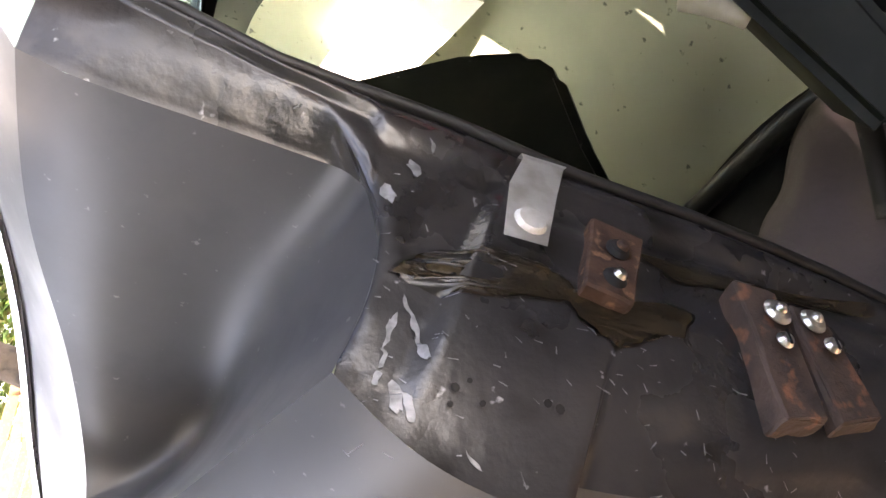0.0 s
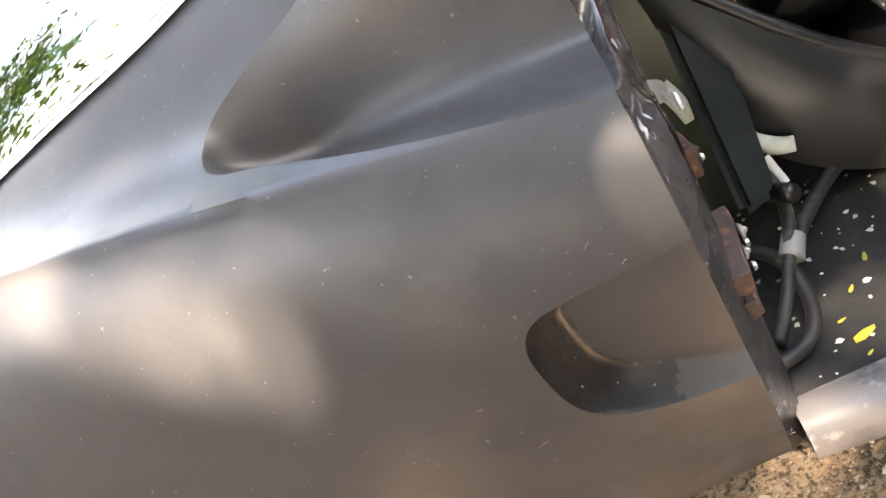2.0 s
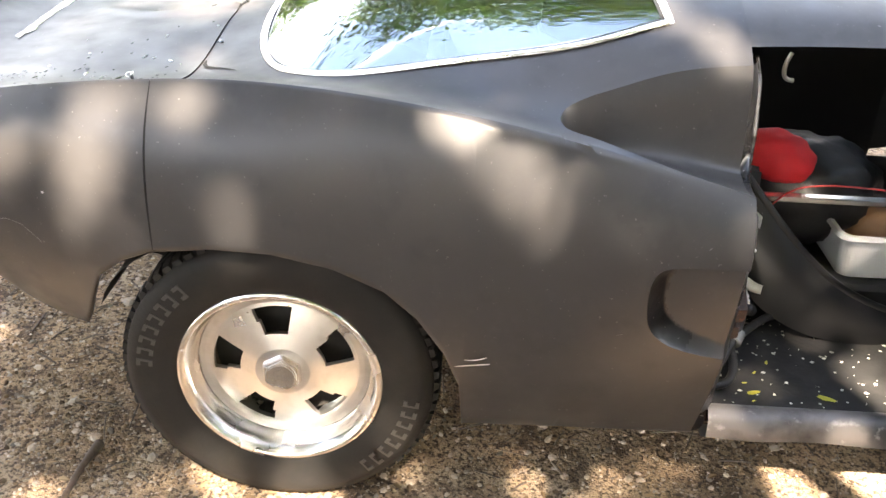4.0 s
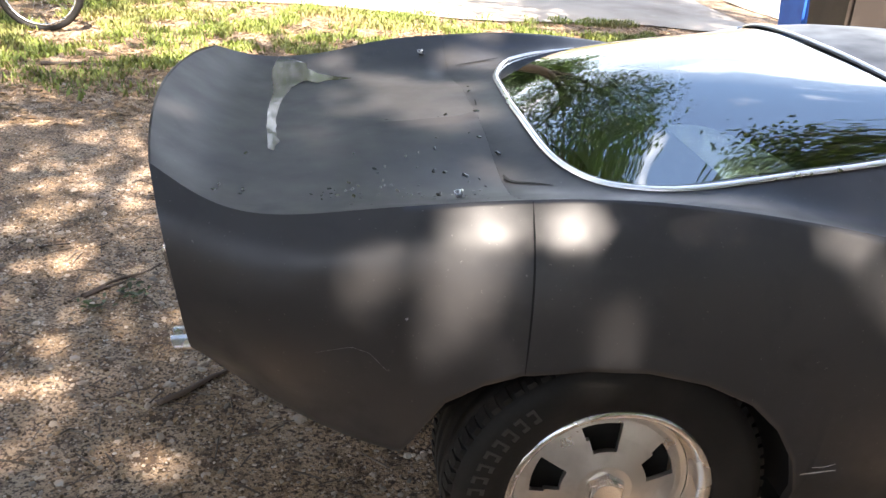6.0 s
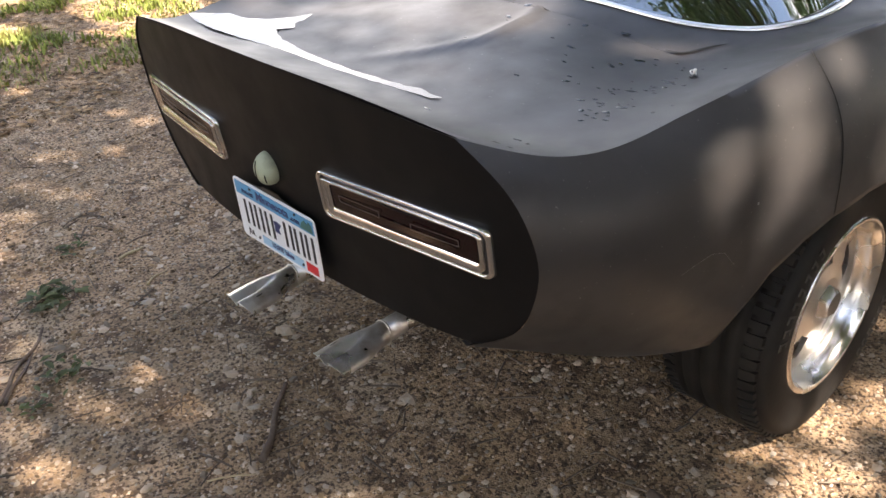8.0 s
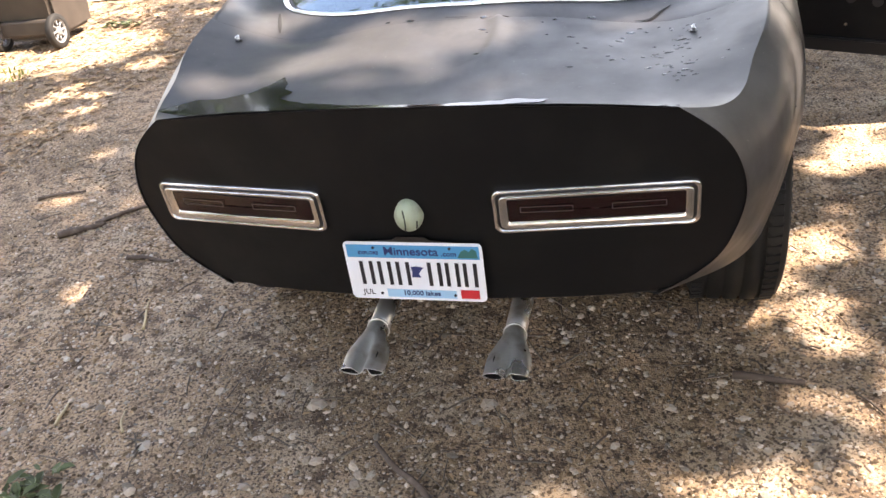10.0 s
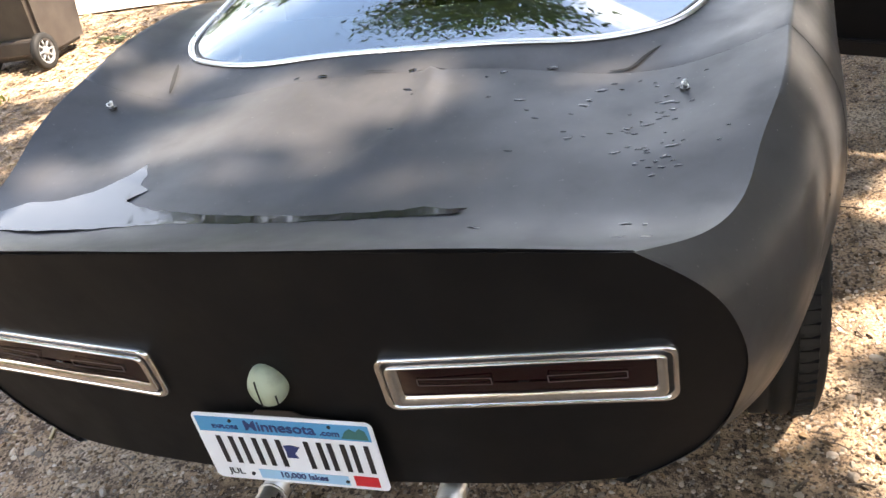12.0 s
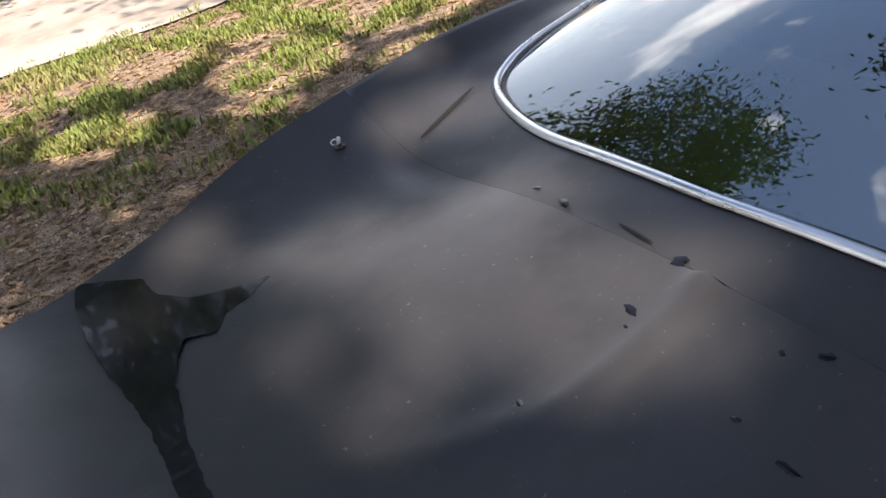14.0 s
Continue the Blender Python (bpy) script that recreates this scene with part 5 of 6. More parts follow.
for s, z, r in ((0.42, 0.46, 0.022), (0.53, 0.45, 0.022), (0.41, 0.345, 0.006)):
    p = hinge + d * s + nrm * inward * 0.001
    bm = bmesh.new()
    bmesh.ops.create_cone(bm, cap_ends=True, segments=24, radius1=r, radius2=r, depth=0.006, matrix=Matrix.Translation((p.x, p.y, z)) @ nrm.to_track_quat("Z", "Y").to_matrix().to_4x4())
    part("access_hole" if r > 0.01 else "screw", bm, SEAL if r > 0.01 else ZINC, door)
p = hinge + d * 0.56 + nrm * inward * 0.02
mesh_object("inner_handle", *tube([tuple(p + Vector((0, 0, 0.58 + h))) for h in (0.0, 0.05, 0.09)], 0.012, 10), ZINC, door, "bright metal handle")

# ---------- details on the skin ----------
PALE = material("bare_scratch", (0.42, 0.40, 0.38), 0.6)
DARK = material("seam_shadow_black", (0.004, 0.004, 0.004), 0.9)


def skin_line(name, pts, width, mat, label, lift=0.0008, n=20, bent=False):
    """A thin strip along points of the skin."""
    p = [Vector(q) for q in (evenly(pts, n) if bent else curve3(pts, n))]
    mid = Vector((0.0, 0.0, 0.72))
    rows = []
    for i, q in enumerate(p):
        t = (p[min(i + 1, n - 1)] - p[max(i - 1, 0)]).normalized()
        out = Vector((0, 0, 1)) if q.z > 0.87 else Vector((0, -1, 0))
        side = t.cross(out).normalized()
        w = width * (1 - 0.7 * abs(2 * i / (n - 1) - 1) ** 3)
        rows.append([tuple(q + out * lift + side * w / 2), tuple(q + out * (lift + 0.0006)), tuple(q + out * lift - side * w / 2)])
    return mesh_object(name, *grid(rows), mat, car, label)


skin_line("scratch", [(-0.601, -0.763, 0.658), (-0.534, -0.780, 0.681), (-0.500, -0.786, 0.672), (-0.465, -0.789, 0.635)], 0.0010, PAINTED, "pale scratch in the flank", bent=True)
skin_line("scratch", [(0.380, -0.874, 0.445), (0.41, -0.877, 0.452), (0.450, -0.881, 0.461)], 0.003, PALE, "pale scratch behind the wheel")
skin_line("scratch", [(0.398, -0.878, 0.466), (0.425, -0.881, 0.470), (0.443, -0.884, 0.479)], 0.0022, PALE, "pale scratch behind the wheel")
for x0, z0, dx, dz in ((0.825, 0.764, 0.006, 0.004), (0.803, 0.748, 0.004, 0.003), (0.684, 0.561, 0.014, 0.005), (0.845, 0.735, 0.006, 0.003)):
    skin_line("scratch", [side_at(x0, z0), side_at(x0 + dx * 0.5, z0 + dz * 0.7), side_at(x0 + dx, z0 + dz)], 0.0007, PAINTED, "pale chip in the flank", n=6, bent=True)
skin_line("panel_gap", [top_at(-0.204, -0.575), top_at(-0.197, -0.62), top_at(-0.16, -0.65), top_at(-0.115, -0.685)], 0.011, DARK, "open gap at the corner of the deck seam")
skin_line("panel_gap", [top_at(-0.185, 0.745), top_at(-0.11, 0.775), top_at(-0.04, 0.80)], 0.010, DARK, "open gap at the corner of the deck seam")
skin_line("panel_gap", [top_at(-0.198, 0.09), top_at(-0.200, 0.05), top_at(-0.203, 0.01)], 0.004, DARK, "chip in the deck seam")
c = side_curve(SEAM)
skin_line("flank_seam", [side_at(SEAM, z, c) for z in np.linspace(c[0] - 0.004, 0.668, 9)], 0.0042, DARK, "dark shut line between tail and quarter panel", n=40)
skin_line("flank_seam", [(p[0], -p[1], p[2]) for p in (side_at(SEAM, z, c) for z in np.linspace(c[0] - 0.004, 0.668, 9))], 0.0042, DARK, "dark shut line between tail and quarter panel", lift=-0.0008, n=40)
seam_x = SEAM - 0.0002
rows = [[top_at(seam_x, s), (top_at(seam_x, s)[0] + 0.0002, top_at(seam_x, s)[1], top_at(seam_x, s)[2] - 0.012)] for s in np.linspace(-0.985, 0.985, 60)]
mesh_object("deck_seam", *grid(rows), DARK, car, "dark open edge of the tail section across the deck")
bm = bmesh.new()
for vert in bmesh.ops.create_icosphere(bm, subdivisions=2, radius=0.003)["verts"]:
    vert.co = Vector((-0.435 + vert.co.x, -0.802 + vert.co.y * 0.3, 0.754 + vert.co.z))
part("paint_chip", bm, PAINTED, car, "pale paint chip")


def hood_pin(x, s):
    base = Vector(top_at(x, s))
    pin = new("hood_pin")
    pin.parent = car
    tagged(pin, "small bright hood pin with a black plate")
    bm = bmesh.new()
    bmesh.ops.create_cone(bm, cap_ends=True, segments=20, radius1=0.010, radius2=0.009, depth=0.003, matrix=Matrix.Translation(base + Vector((0, 0, 0.0015))))
    part("pin_plate", bm, TRIMBLK, pin)
    mesh_object("pin_post", *tube([tuple(base), tuple(base + Vector((0, 0, 0.011))), tuple(base + Vector((0.002, 0, 0.017)))], [0.0038, 0.0038, 0.0028], 12), ZINC, pin, "bright post")
    mesh_object("pin_clip", *tube([tuple(base + Vector((-0.006 + 0.007 * math.cos(a), 0.005 * math.sin(a), 0.011 + 0.003 * math.sin(a)))) for a in np.linspace(0, 6.28, 16)], 0.0014, 6), ZINC, pin, "wire clip")


hood_pin(-0.318, -0.775)
hood_pin(-0.289, 0.86)

# water on the deck
WATER = material("standing_water", (0.014, 0.014, 0.016), 0.10, ior=1.33, clear=0.4, rough_var=0.02)
WETSPOT = material("wet_drop", (0.006, 0.006, 0.007), 0.12, spec=0.35)
blob = [(-0.738, 0.655), (-0.690, 0.625), (-0.656, 0.590), (-0.650, 0.520), (-0.618, 0.470), (-0.570, 0.440), (-0.515, 0.416), (-0.557, 0.394), (-0.596, 0.385), (-0.612, 0.355), (-0.655, 0.380), (-0.672, 0.345), (-0.690, 0.300), (-0.705, 0.205), (-0.716, 0.10), (-0.716, 0.0), (-0.712, -0.10), (-0.706, -0.165), (-0.696, -0.195), (-0.704, -0.215), (-0.708, -0.272), (-0.722, -0.255), (-0.728, -0.15), (-0.738, -0.05), (-0.742, 0.088), (-0.738, 0.20), (-0.742, 0.306), (-0.752, 0.397), (-0.756, 0.50), (-0.752, 0.60)]


def deck_z(x, y):
    nom = x
    for _ in range(6):
        z = top_at(nom, max(-1, min(1, y / RIDGE(nom)[0])))[2]
        nom -= lean(nom, y, z) - x
    return z


def puddle(name, outline, label):
    """A sheet of water whose level follows the dip smoothly from end to end."""
    pts = [(x + 0.004 * noise.noise((x * 40, y * 40, 1)) + 0.002 * noise.noise((x * 130, y * 130, 1)), y + 0.005 * noise.noise((x * 40, y * 40, 5)) + 0.003 * noise.noise((x * 130, y * 130, 5))) for x, y in evenly(list(outline) + [outline[0]], 7 * len(outline))[:-1]]
    terms = [[1, x, y, y * y] for x, y in pts]
    level = np.linalg.lstsq(np.array(terms), np.array([deck_z(x, y) for x, y in pts]), rcond=None)[0]
    bm = bmesh.new()
    f = bm.faces.new([bm.verts.new((x, y, 0)) for x, y in pts])
    res = bmesh.ops.triangulate(bm, faces=[f])
    bmesh.ops.subdivide_edges(bm, edges=[e for e in bm.edges if e.calc_length() > 0.03], cuts=3, use_grid_fill=True)
    bmesh.ops.triangulate(bm, faces=bm.faces[:])
    for w in bm.verts:
        x, y = w.co.x, w.co.y
        z = float(np.dot([1, x, y, y * y], level))
        skin = deck_z(x, y)
        w.co.z = max(z + 0.0010, skin + 0.0006)
    return part(name, bm, WATER, None, label, smooth=True)


tagged(puddle("rain_puddle", blob, "long thin rain puddle in the dip of the deck"), "", "puddle")
v, q = [], []
rng = random.Random(8)
DROPS = [(-.25, -.20), (-.23, -.23), (-.20, -.32), (-.29, -.05), (-.31, -.065), (-.33, -.22), (-.34, -.28), (-.44, -.06), (-.38, -.30), (-.41, -.32), (-.39, -.38), (-.353, -.398), (-.33, -.406), (-.287, -.422), (-.46, -.377), (-.484, -.388), (-.477, -.413), (-.54, -.471), (-.538, -.52), (-.532, -.559), (-.564, -.548), (-.581, -.505), (-.617, -.533), (-.432, -.559), (-.441, -.514), (-.394, -.482), (-.391, -.554), (-.359, -.542), (-.754, -.506), (-.758, -.533), (-.802, -.501), (-.807, -.538), (-.767, -.292), (-.20, .166), (-.21, -.038), (-.193, .231)]
DROPS += [(rng.uniform(-0.6, -0.25), rng.gauss(-0.52, 0.06)) for _ in range(45)]
for k, (x, y) in enumerate(DROPS):
    s = rng.uniform(0.004, 0.012) if k < 36 else rng.uniform(0.002, 0.006)
    o, m = len(v), 9
    ph = rng.uniform(0, 6.28)
    for ring in (1.0, 0.55):
        for c in range(m):
            rr = s * ring * (1 + 0.35 * math.sin(2 * c * 6.283 / m + ph) + 0.2 * math.sin(3 * c + k))
            px, py = x + rr * 0.55 * math.cos(c * 6.283 / m), y + rr * math.sin(c * 6.283 / m)
            v.append((px, py, deck_z(px, py) + (0.0004 if ring == 1.0 else 0.0009)))
    for c in range(m):
        q.append((o + c, o + (c + 1) % m, o + m + (c + 1) % m, o + m + c))
    q.append(tuple(range(o + m, o + 2 * m)))
tagged(mesh_object("water_drops", v, q, WETSPOT, None, "scattered rain drops on the grey deck"), "", "drops", kind="stuff")

# front of the car, plain: bonnet, nose and wings close the shape
rows = []
for x, zc, zr, ry, low in ((1.60, 0.86, 0.80, 0.86, 0.24), (1.85, 0.84, 0.80, 0.87, 0.24), (2.2, 0.78, 0.82, 0.86, 0.30), (2.6, 0.72, 0.80, 0.83, 0.34), (2.9, 0.64, 0.70, 0.74, 0.34), (3.08, 0.54, 0.56, 0.60, 0.34), (3.14, 0.45, 0.45, 0.52, 0.36)):
    row = []
    for s in np.linspace(-1, 1, 33):
        z = zc + (zr - zc) * abs(s) ** 3
        row.append((x, s * ry, z))
    sideL = [(x, ry + 0.03 * math.sin(math.pi * t), zr + (low - zr) * t) for t in np.linspace(0.1, 1, 8)]
    row = [(p[0], -p[1], p[2]) for p in reversed(sideL)] + row + sideL
    rows.append(row)
v, q = grid(rows)
q.append(tuple(range(len(v) - len(rows[0]), len(v))))
mesh_object("front_body", v, q, PRIMER, car, "grey primer bonnet and front wings")
rows = [[(1.64 + 0.02 * (1 - s * s), s * 0.575, 1.020 + 0.105 * (1 - s * s)), (1.86, s * 0.70, 0.86)] for s in np.linspace(-1, 1, 21)]
screen = mesh_object("windscreen", *grid(rows), GLASS, car, "raked windscreen")
screen.visible_shadow = False
rows = []
for x in np.linspace(DOOR, 1.75, 14):
    c = side_curve(x)
    rows.append([(p[0], -p[1], p[2]) for p in (side_at(x, z, c) for z in np.linspace(c[0], c[1], 14))])
mesh_object("left_door", *grid(rows), PRIMER, car, "closed grey primer driver door")
for s in (-1, 1):
    mesh_object("windscreen_pillar", *tube([(1.60, s * 0.575, 1.025), (1.84, s * 0.72, 0.84)], 0.022, 10), PRIMER, car)

# ---------- yard ----------
rng = np.random.default_rng(5)


def scatter(n, place):
    """n random places (x, y) drawn by place(), on the ground."""
    out = []
    while len(out) < n:
        p = place()
        if p:
            out.append((p[0], p[1], height(p[0], p[1])))
    return out


def near_place():
    x, y = rng.uniform(-3.2, 4.2), rng.uniform(-3.0, 5.2)
    if rng.random() > math.exp(-((x + 0.9) ** 2 / 5.0 + (y - 0.2) ** 2 / 7.0)) + 0.12:
        return None
    return x, y


def pebble(bm_v, bm_q, c, r, flatness, k):
    """An irregular stone of 20 faces."""
    t = (1 + 5 ** 0.5) / 2
    base = [(-1, t, 0), (1, t, 0), (-1, -t, 0), (1, -t, 0), (0, -1, t), (0, 1, t), (0, -1, -t), (0, 1, -t), (t, 0, -1), (t, 0, 1), (-t, 0, -1), (-t, 0, 1)]
    faces = [(0, 11, 5), (0, 5, 1), (0, 1, 7), (0, 7, 10), (0, 10, 11), (1, 5, 9), (5, 11, 4), (11, 10, 2), (10, 7, 6), (7, 1, 8), (3, 9, 4), (3, 4, 2), (3, 2, 6), (3, 6, 8), (3, 8, 9), (4, 9, 5), (2, 4, 11), (6, 2, 10), (8, 6, 7), (9, 8, 1)]
    o = len(bm_v)
    a = rng.uniform(0, 6.28)
    sx, sy = rng.uniform(0.7, 1.3), rng.uniform(0.6, 1.1)
    for p in base:
        w = r / 1.9 * (1 + rng.uniform(-0.22, 0.22))
        x, y, z = p[0] * w * sx, p[1] * w * sy, p[2] * w * flatness
        bm_v.append((c[0] + x * math.cos(a) - y * math.sin(a), c[1] + x * math.sin(a) + y * math.cos(a), c[2] + z - r * 0.02))
    bm_q += [tuple(i + o for i in f) for f in faces]


STONE = material("gravel_stone", (0.36, 0.285, 0.215), 0.85, spots=[((0.36, 0.33, 0.285), 40.0, 0.5, 0.7, 5.0)], island=0.6, bump=0.001, bump_scale=200)
v, q = [], []
for k, c in enumerate(scatter(30000, near_place)):
    pebble(v, q, c, min(0.016, 0.0032 + rng.exponential(0.0026)), rng.uniform(0.40, 0.85), k)
tagged(mesh_object("gravel", v, q, STONE, None, "loose grey and tan gravel on the dirt yard", smooth=False), "", "gravel", kind="stuff")
SOIL = material("soil_crumb", (0.19, 0.13, 0.08), 0.95, spots=[((0.28, 0.20, 0.13), 30.0, 0.5, 0.7, 5.0)], island=0.7, spec=0.2)
v, q = [], []


def crumb_place():
    p = near_place()
    return p if p and rng.random() < 0.25 + 1.5 * max(0.0, noise.noise((p[0] * 2.6, p[1] * 2.6, 5.0))) + 0.8 * max(0.0, noise.noise((p[0] * 8, p[1] * 8, 6.0))) else None


for k, c in enumerate(scatter(30000, crumb_place)):
    pebble(v, q, c, rng.uniform(0.003, 0.0085), rng.uniform(0.5, 1.1), k)
tagged(mesh_object("soil_crumbs", v, q, SOIL, None, "dark crumbly soil between the gravel", smooth=False), "", "soil", kind="stuff")
for x, y, r in ((-0.705, 0.43, 0.034), (-0.919, 0.86, 0.022), (-0.67, 0.745, 0.020), (-0.651, -0.052, 0.026), (-0.956, 0.197, 0.018), (-0.928, 0.353, 0.020), (-1.047, 0.119, 0.018), (-1.35, 0.25, 0.017), (-1.15, 0.62, 0.018), (-0.60, -1.15, 0.017)):
    v, q = [], []
    pebble(v, q, (x, y, height(x, y)), r, 0.55, 0)
    tagged(mesh_object("stone", v, q, STONE, None, "flat grey stone half sunk in the dirt", smooth=False), "", "stone", "stones on the yard")

LITTER = material("dead_leaf", (0.23, 0.145, 0.075), 0.85, spots=[((0.36, 0.265, 0.165), 15.0, 0.45, 0.7, 4.0), ((0.10, 0.062, 0.035), 6.0, 0.55, 0.7, 4.0)], island=0.55)
v, q = [], []


def litter_place():
    x, y = rng.uniform(-4.5, 5.0), rng.uniform(-4.0, 7.0)
    w = 0.25 + 0.75 * max(0.0, noise.noise((x * 0.8, y * 0.8, 2.0))) + 0.6 * max(0.0, noise.noise((x * 3.1, y * 3.1, 8.0))) + (1.2 if y > 2.6 else 0.0)
    return (x, y) if rng.random() * 1.6 < w else None


for c in scatter(26000, litter_place):
    s, a, tilt = rng.uniform(0.004, 0.015) * (2.2 if c[1] > 2.6 else 1.0), rng.uniform(0, 6.28), rng.uniform(-0.5, 0.5)
    o = len(v)
    for u, w, h in ((-1, 0, 0.0), (-0.3, 0.45, 0.25), (0.6, 0.38, 0.12), (1.1, 0, 0.0), (0.5, -0.42, 0.3), (-0.4, -0.4, 0.1)):
        v.append((c[0] + s * (u * math.cos(a) - w * math.sin(a)), c[1] + s * (u * math.sin(a) + w * math.cos(a)), c[2] + 0.006 + s * (h + 0.3 * w * tilt)))
    q += [(o, o + 1, o + 2, o + 3), (o, o + 3, o + 4, o + 5)]
tagged(mesh_object("leaf_litter", v, q, LITTER, None, "dry brown leaf litter over the dirt", smooth=False), "", "leaves", kind="stuff")

TWIG = material("grey_twig", (0.10, 0.075, 0.055), 0.85, spots=[((0.19, 0.155, 0.12), 20.0, 0.5, 0.7, 5.0)], island=0.4, bump=0.001, bump_scale=120)
BARKED = material("stick_bark", (0.085, 0.060, 0.045), 0.85, spots=[((0.17, 0.13, 0.10), 25.0, 0.5, 0.7, 5.0)], bump=0.0015, bump_scale=90)
STRAW = material("dry_straw", (0.42, 0.33, 0.19), 0.7)
v, q = [], []
for c in scatter(1700, near_place):
    l, a = rng.uniform(0.012, 0.06), rng.uniform(0, 6.28)
    g = tube([(c[0] - l * math.cos(a), c[1] - l * math.sin(a), c[2] + 0.004), (c[0], c[1] + rng.uniform(-0.006, 0.006), c[2] + rng.uniform(0.004, 0.012)), (c[0] + l * math.cos(a), c[1] + l * math.sin(a), c[2] + 0.004)], [rng.uniform(0.001, 0.003)] * 3, 4, False)
    o = len(v)
    v += g[0]
    q += [tuple(i + o for i in f) for f in g[1]]
tagged(mesh_object("twigs", v, q, TWIG, None, "small twigs strewn over the dirt"), "", "twigs", kind="stuff")


def stick(x0, y0, x1, y1, r, mat=BARKED, label="dark broken stick lying on the gravel"):
    n = 14
    p = []
    for t in np.linspace(0, 1, n):
        x, y = x0 + (x1 - x0) * t, y0 + (y1 - y0) * t
        j = 0.012 * noise.noise((x * 7 + r * 900, y * 7, 4.0))
        p.append((x + j, y - j, height(x, y) + r * 0.8 + 0.004 * math.sin(5 * t)))
    radii = [r * (1.0 - 0.45 * t) * (1 + 0.2 * noise.noise((t * 9, x0 * 5, 1.0))) for t in np.linspace(0, 1, n)]
    return tagged(mesh_object("stick", *tube(p, radii, 8), mat, None, label), "", "stick", "sticks on the yard")


stick(-1.055, 0.003, -0.847, 0.216, 0.011)
stick(-1.436, 0.670, -1.209, 0.951, 0.007)
stick(-1.424, 0.660, -1.273, 0.839, 0.006)
stick(-0.481, -0.700, -0.502, -0.876, 0.012, BARKED, "thick brown stick lying on the gravel")
stick(-0.383, 1.170, -0.187, 1.252, 0.005, STRAW, "pale dry stalk lying on the gravel")
stick(-0.873, 0.955, -0.783, 1.003, 0.004, STRAW, "pale dry stalk lying on the gravel")
stick(-0.857, 1.177, -0.764, 1.202, 0.006, STRAW, "pale dry stalk lying on the gravel")
stick(-1.184, 0.042, -1.073, -0.020, 0.0025, STRAW, "pale dry stalk lying on the gravel")
stick(0.59, 2.25, 0.68, 2.07, 0.009)
stick(0.225, 1.900, 0.342, 1.757, 0.016)
stick(0.342, 1.80, 0.60, 1.58, 0.010)
stick(0.070, 1.488, 0.063, 1.288, 0.009)
stick(-2.505, 3.960, -2.048, 4.028, 0.014, TWIG, "long grey branch on the edge of the grass")
stick(1.75, -1.72, 1.45, -1.95, 0.010)
stick(0.10, -1.45, 0.42, -1.62, 0.006)

# grass on the far side
BLADE = material("grass_blade", (0.14, 0.178, 0.030), 0.6, spots=[((0.20, 0.175, 0.06), 1.1, 0.48, 0.66, 4.0)], island=0.45)
v, q = [], []


def grass_weight(x, y):
    edge = 3.15 + 0.35 * noise.noise((x * 0.9, 0.0, 7.0)) + 0.18 * max(0.0, x)
    far = 6.5 + 0.3 * noise.noise((x * 0.7, 3.0, 7.0))
    if y < edge or y > far + 0.4 or x > 2.6:
        return 0.0
    clump = max(0.0, min(1.0, 0.38 + 2.2 * noise.noise((x * 2.1, y * 2.1, 1.0)) + 1.0 * noise.noise((x * 6.0, y * 6.0, 3.0))))
    return min(1.0, (y - edge) / 1.2 + 0.08) * clump


def grass_place():
    x, y = rng.uniform(-5.5, 2.8), rng.uniform(2.7, 7.0)
    return (x, y) if rng.random() < grass_weight(x, y) else None


for c in scatter(46000, grass_place):
    h, a, w, b = rng.uniform(0.015, 0.062), rng.uniform(0, 6.28), rng.uniform(0.004, 0.008), rng.uniform(0.01, 0.05)
    dx, dy = math.cos(a), math.sin(a)
    o = len(v)
    v += [(c[0] - dy * w, c[1] + dx * w, c[2]), (c[0] + dy * w, c[1] - dx * w, c[2]), (c[0] + dx * b * 0.4 + dy * w * 0.8, c[1] + dy * b * 0.4 - dx * w * 0.8, c[2] + h * 0.6), (c[0] + dx * b * 0.4 - dy * w * 0.8, c[1] + dy * b * 0.4 + dx * w * 0.8, c[2] + h * 0.6), (c[0] + dx * b, c[1] + dy * b, c[2] + h)]
    q += [(o, o + 1, o + 2, o + 3), (o + 3, o + 2, o + 4)]
for _ in range(9000):
    x, y = rng.uniform(-6.0, 4.4), rng.uniform(10.7, 14.5)
    h, a, w, b = rng.uniform(0.04, 0.14), rng.uniform(0, 6.28), rng.uniform(0.008, 0.016), rng.uniform(0.02, 0.10)
    dx, dy = math.cos(a), math.sin(a)
    o = len(v)
    v += [(x - dy * w, y + dx * w, 0.0), (x + dy * w, y - dx * w, 0.0), (x + dx * b, y + dy * b, h)]
    q.append((o, o + 1, o + 2))
tagged(mesh_object("grass", v, q, BLADE, None, "thin sunlit grass and weeds on the verge", smooth=False), "", "grass", kind="stuff")


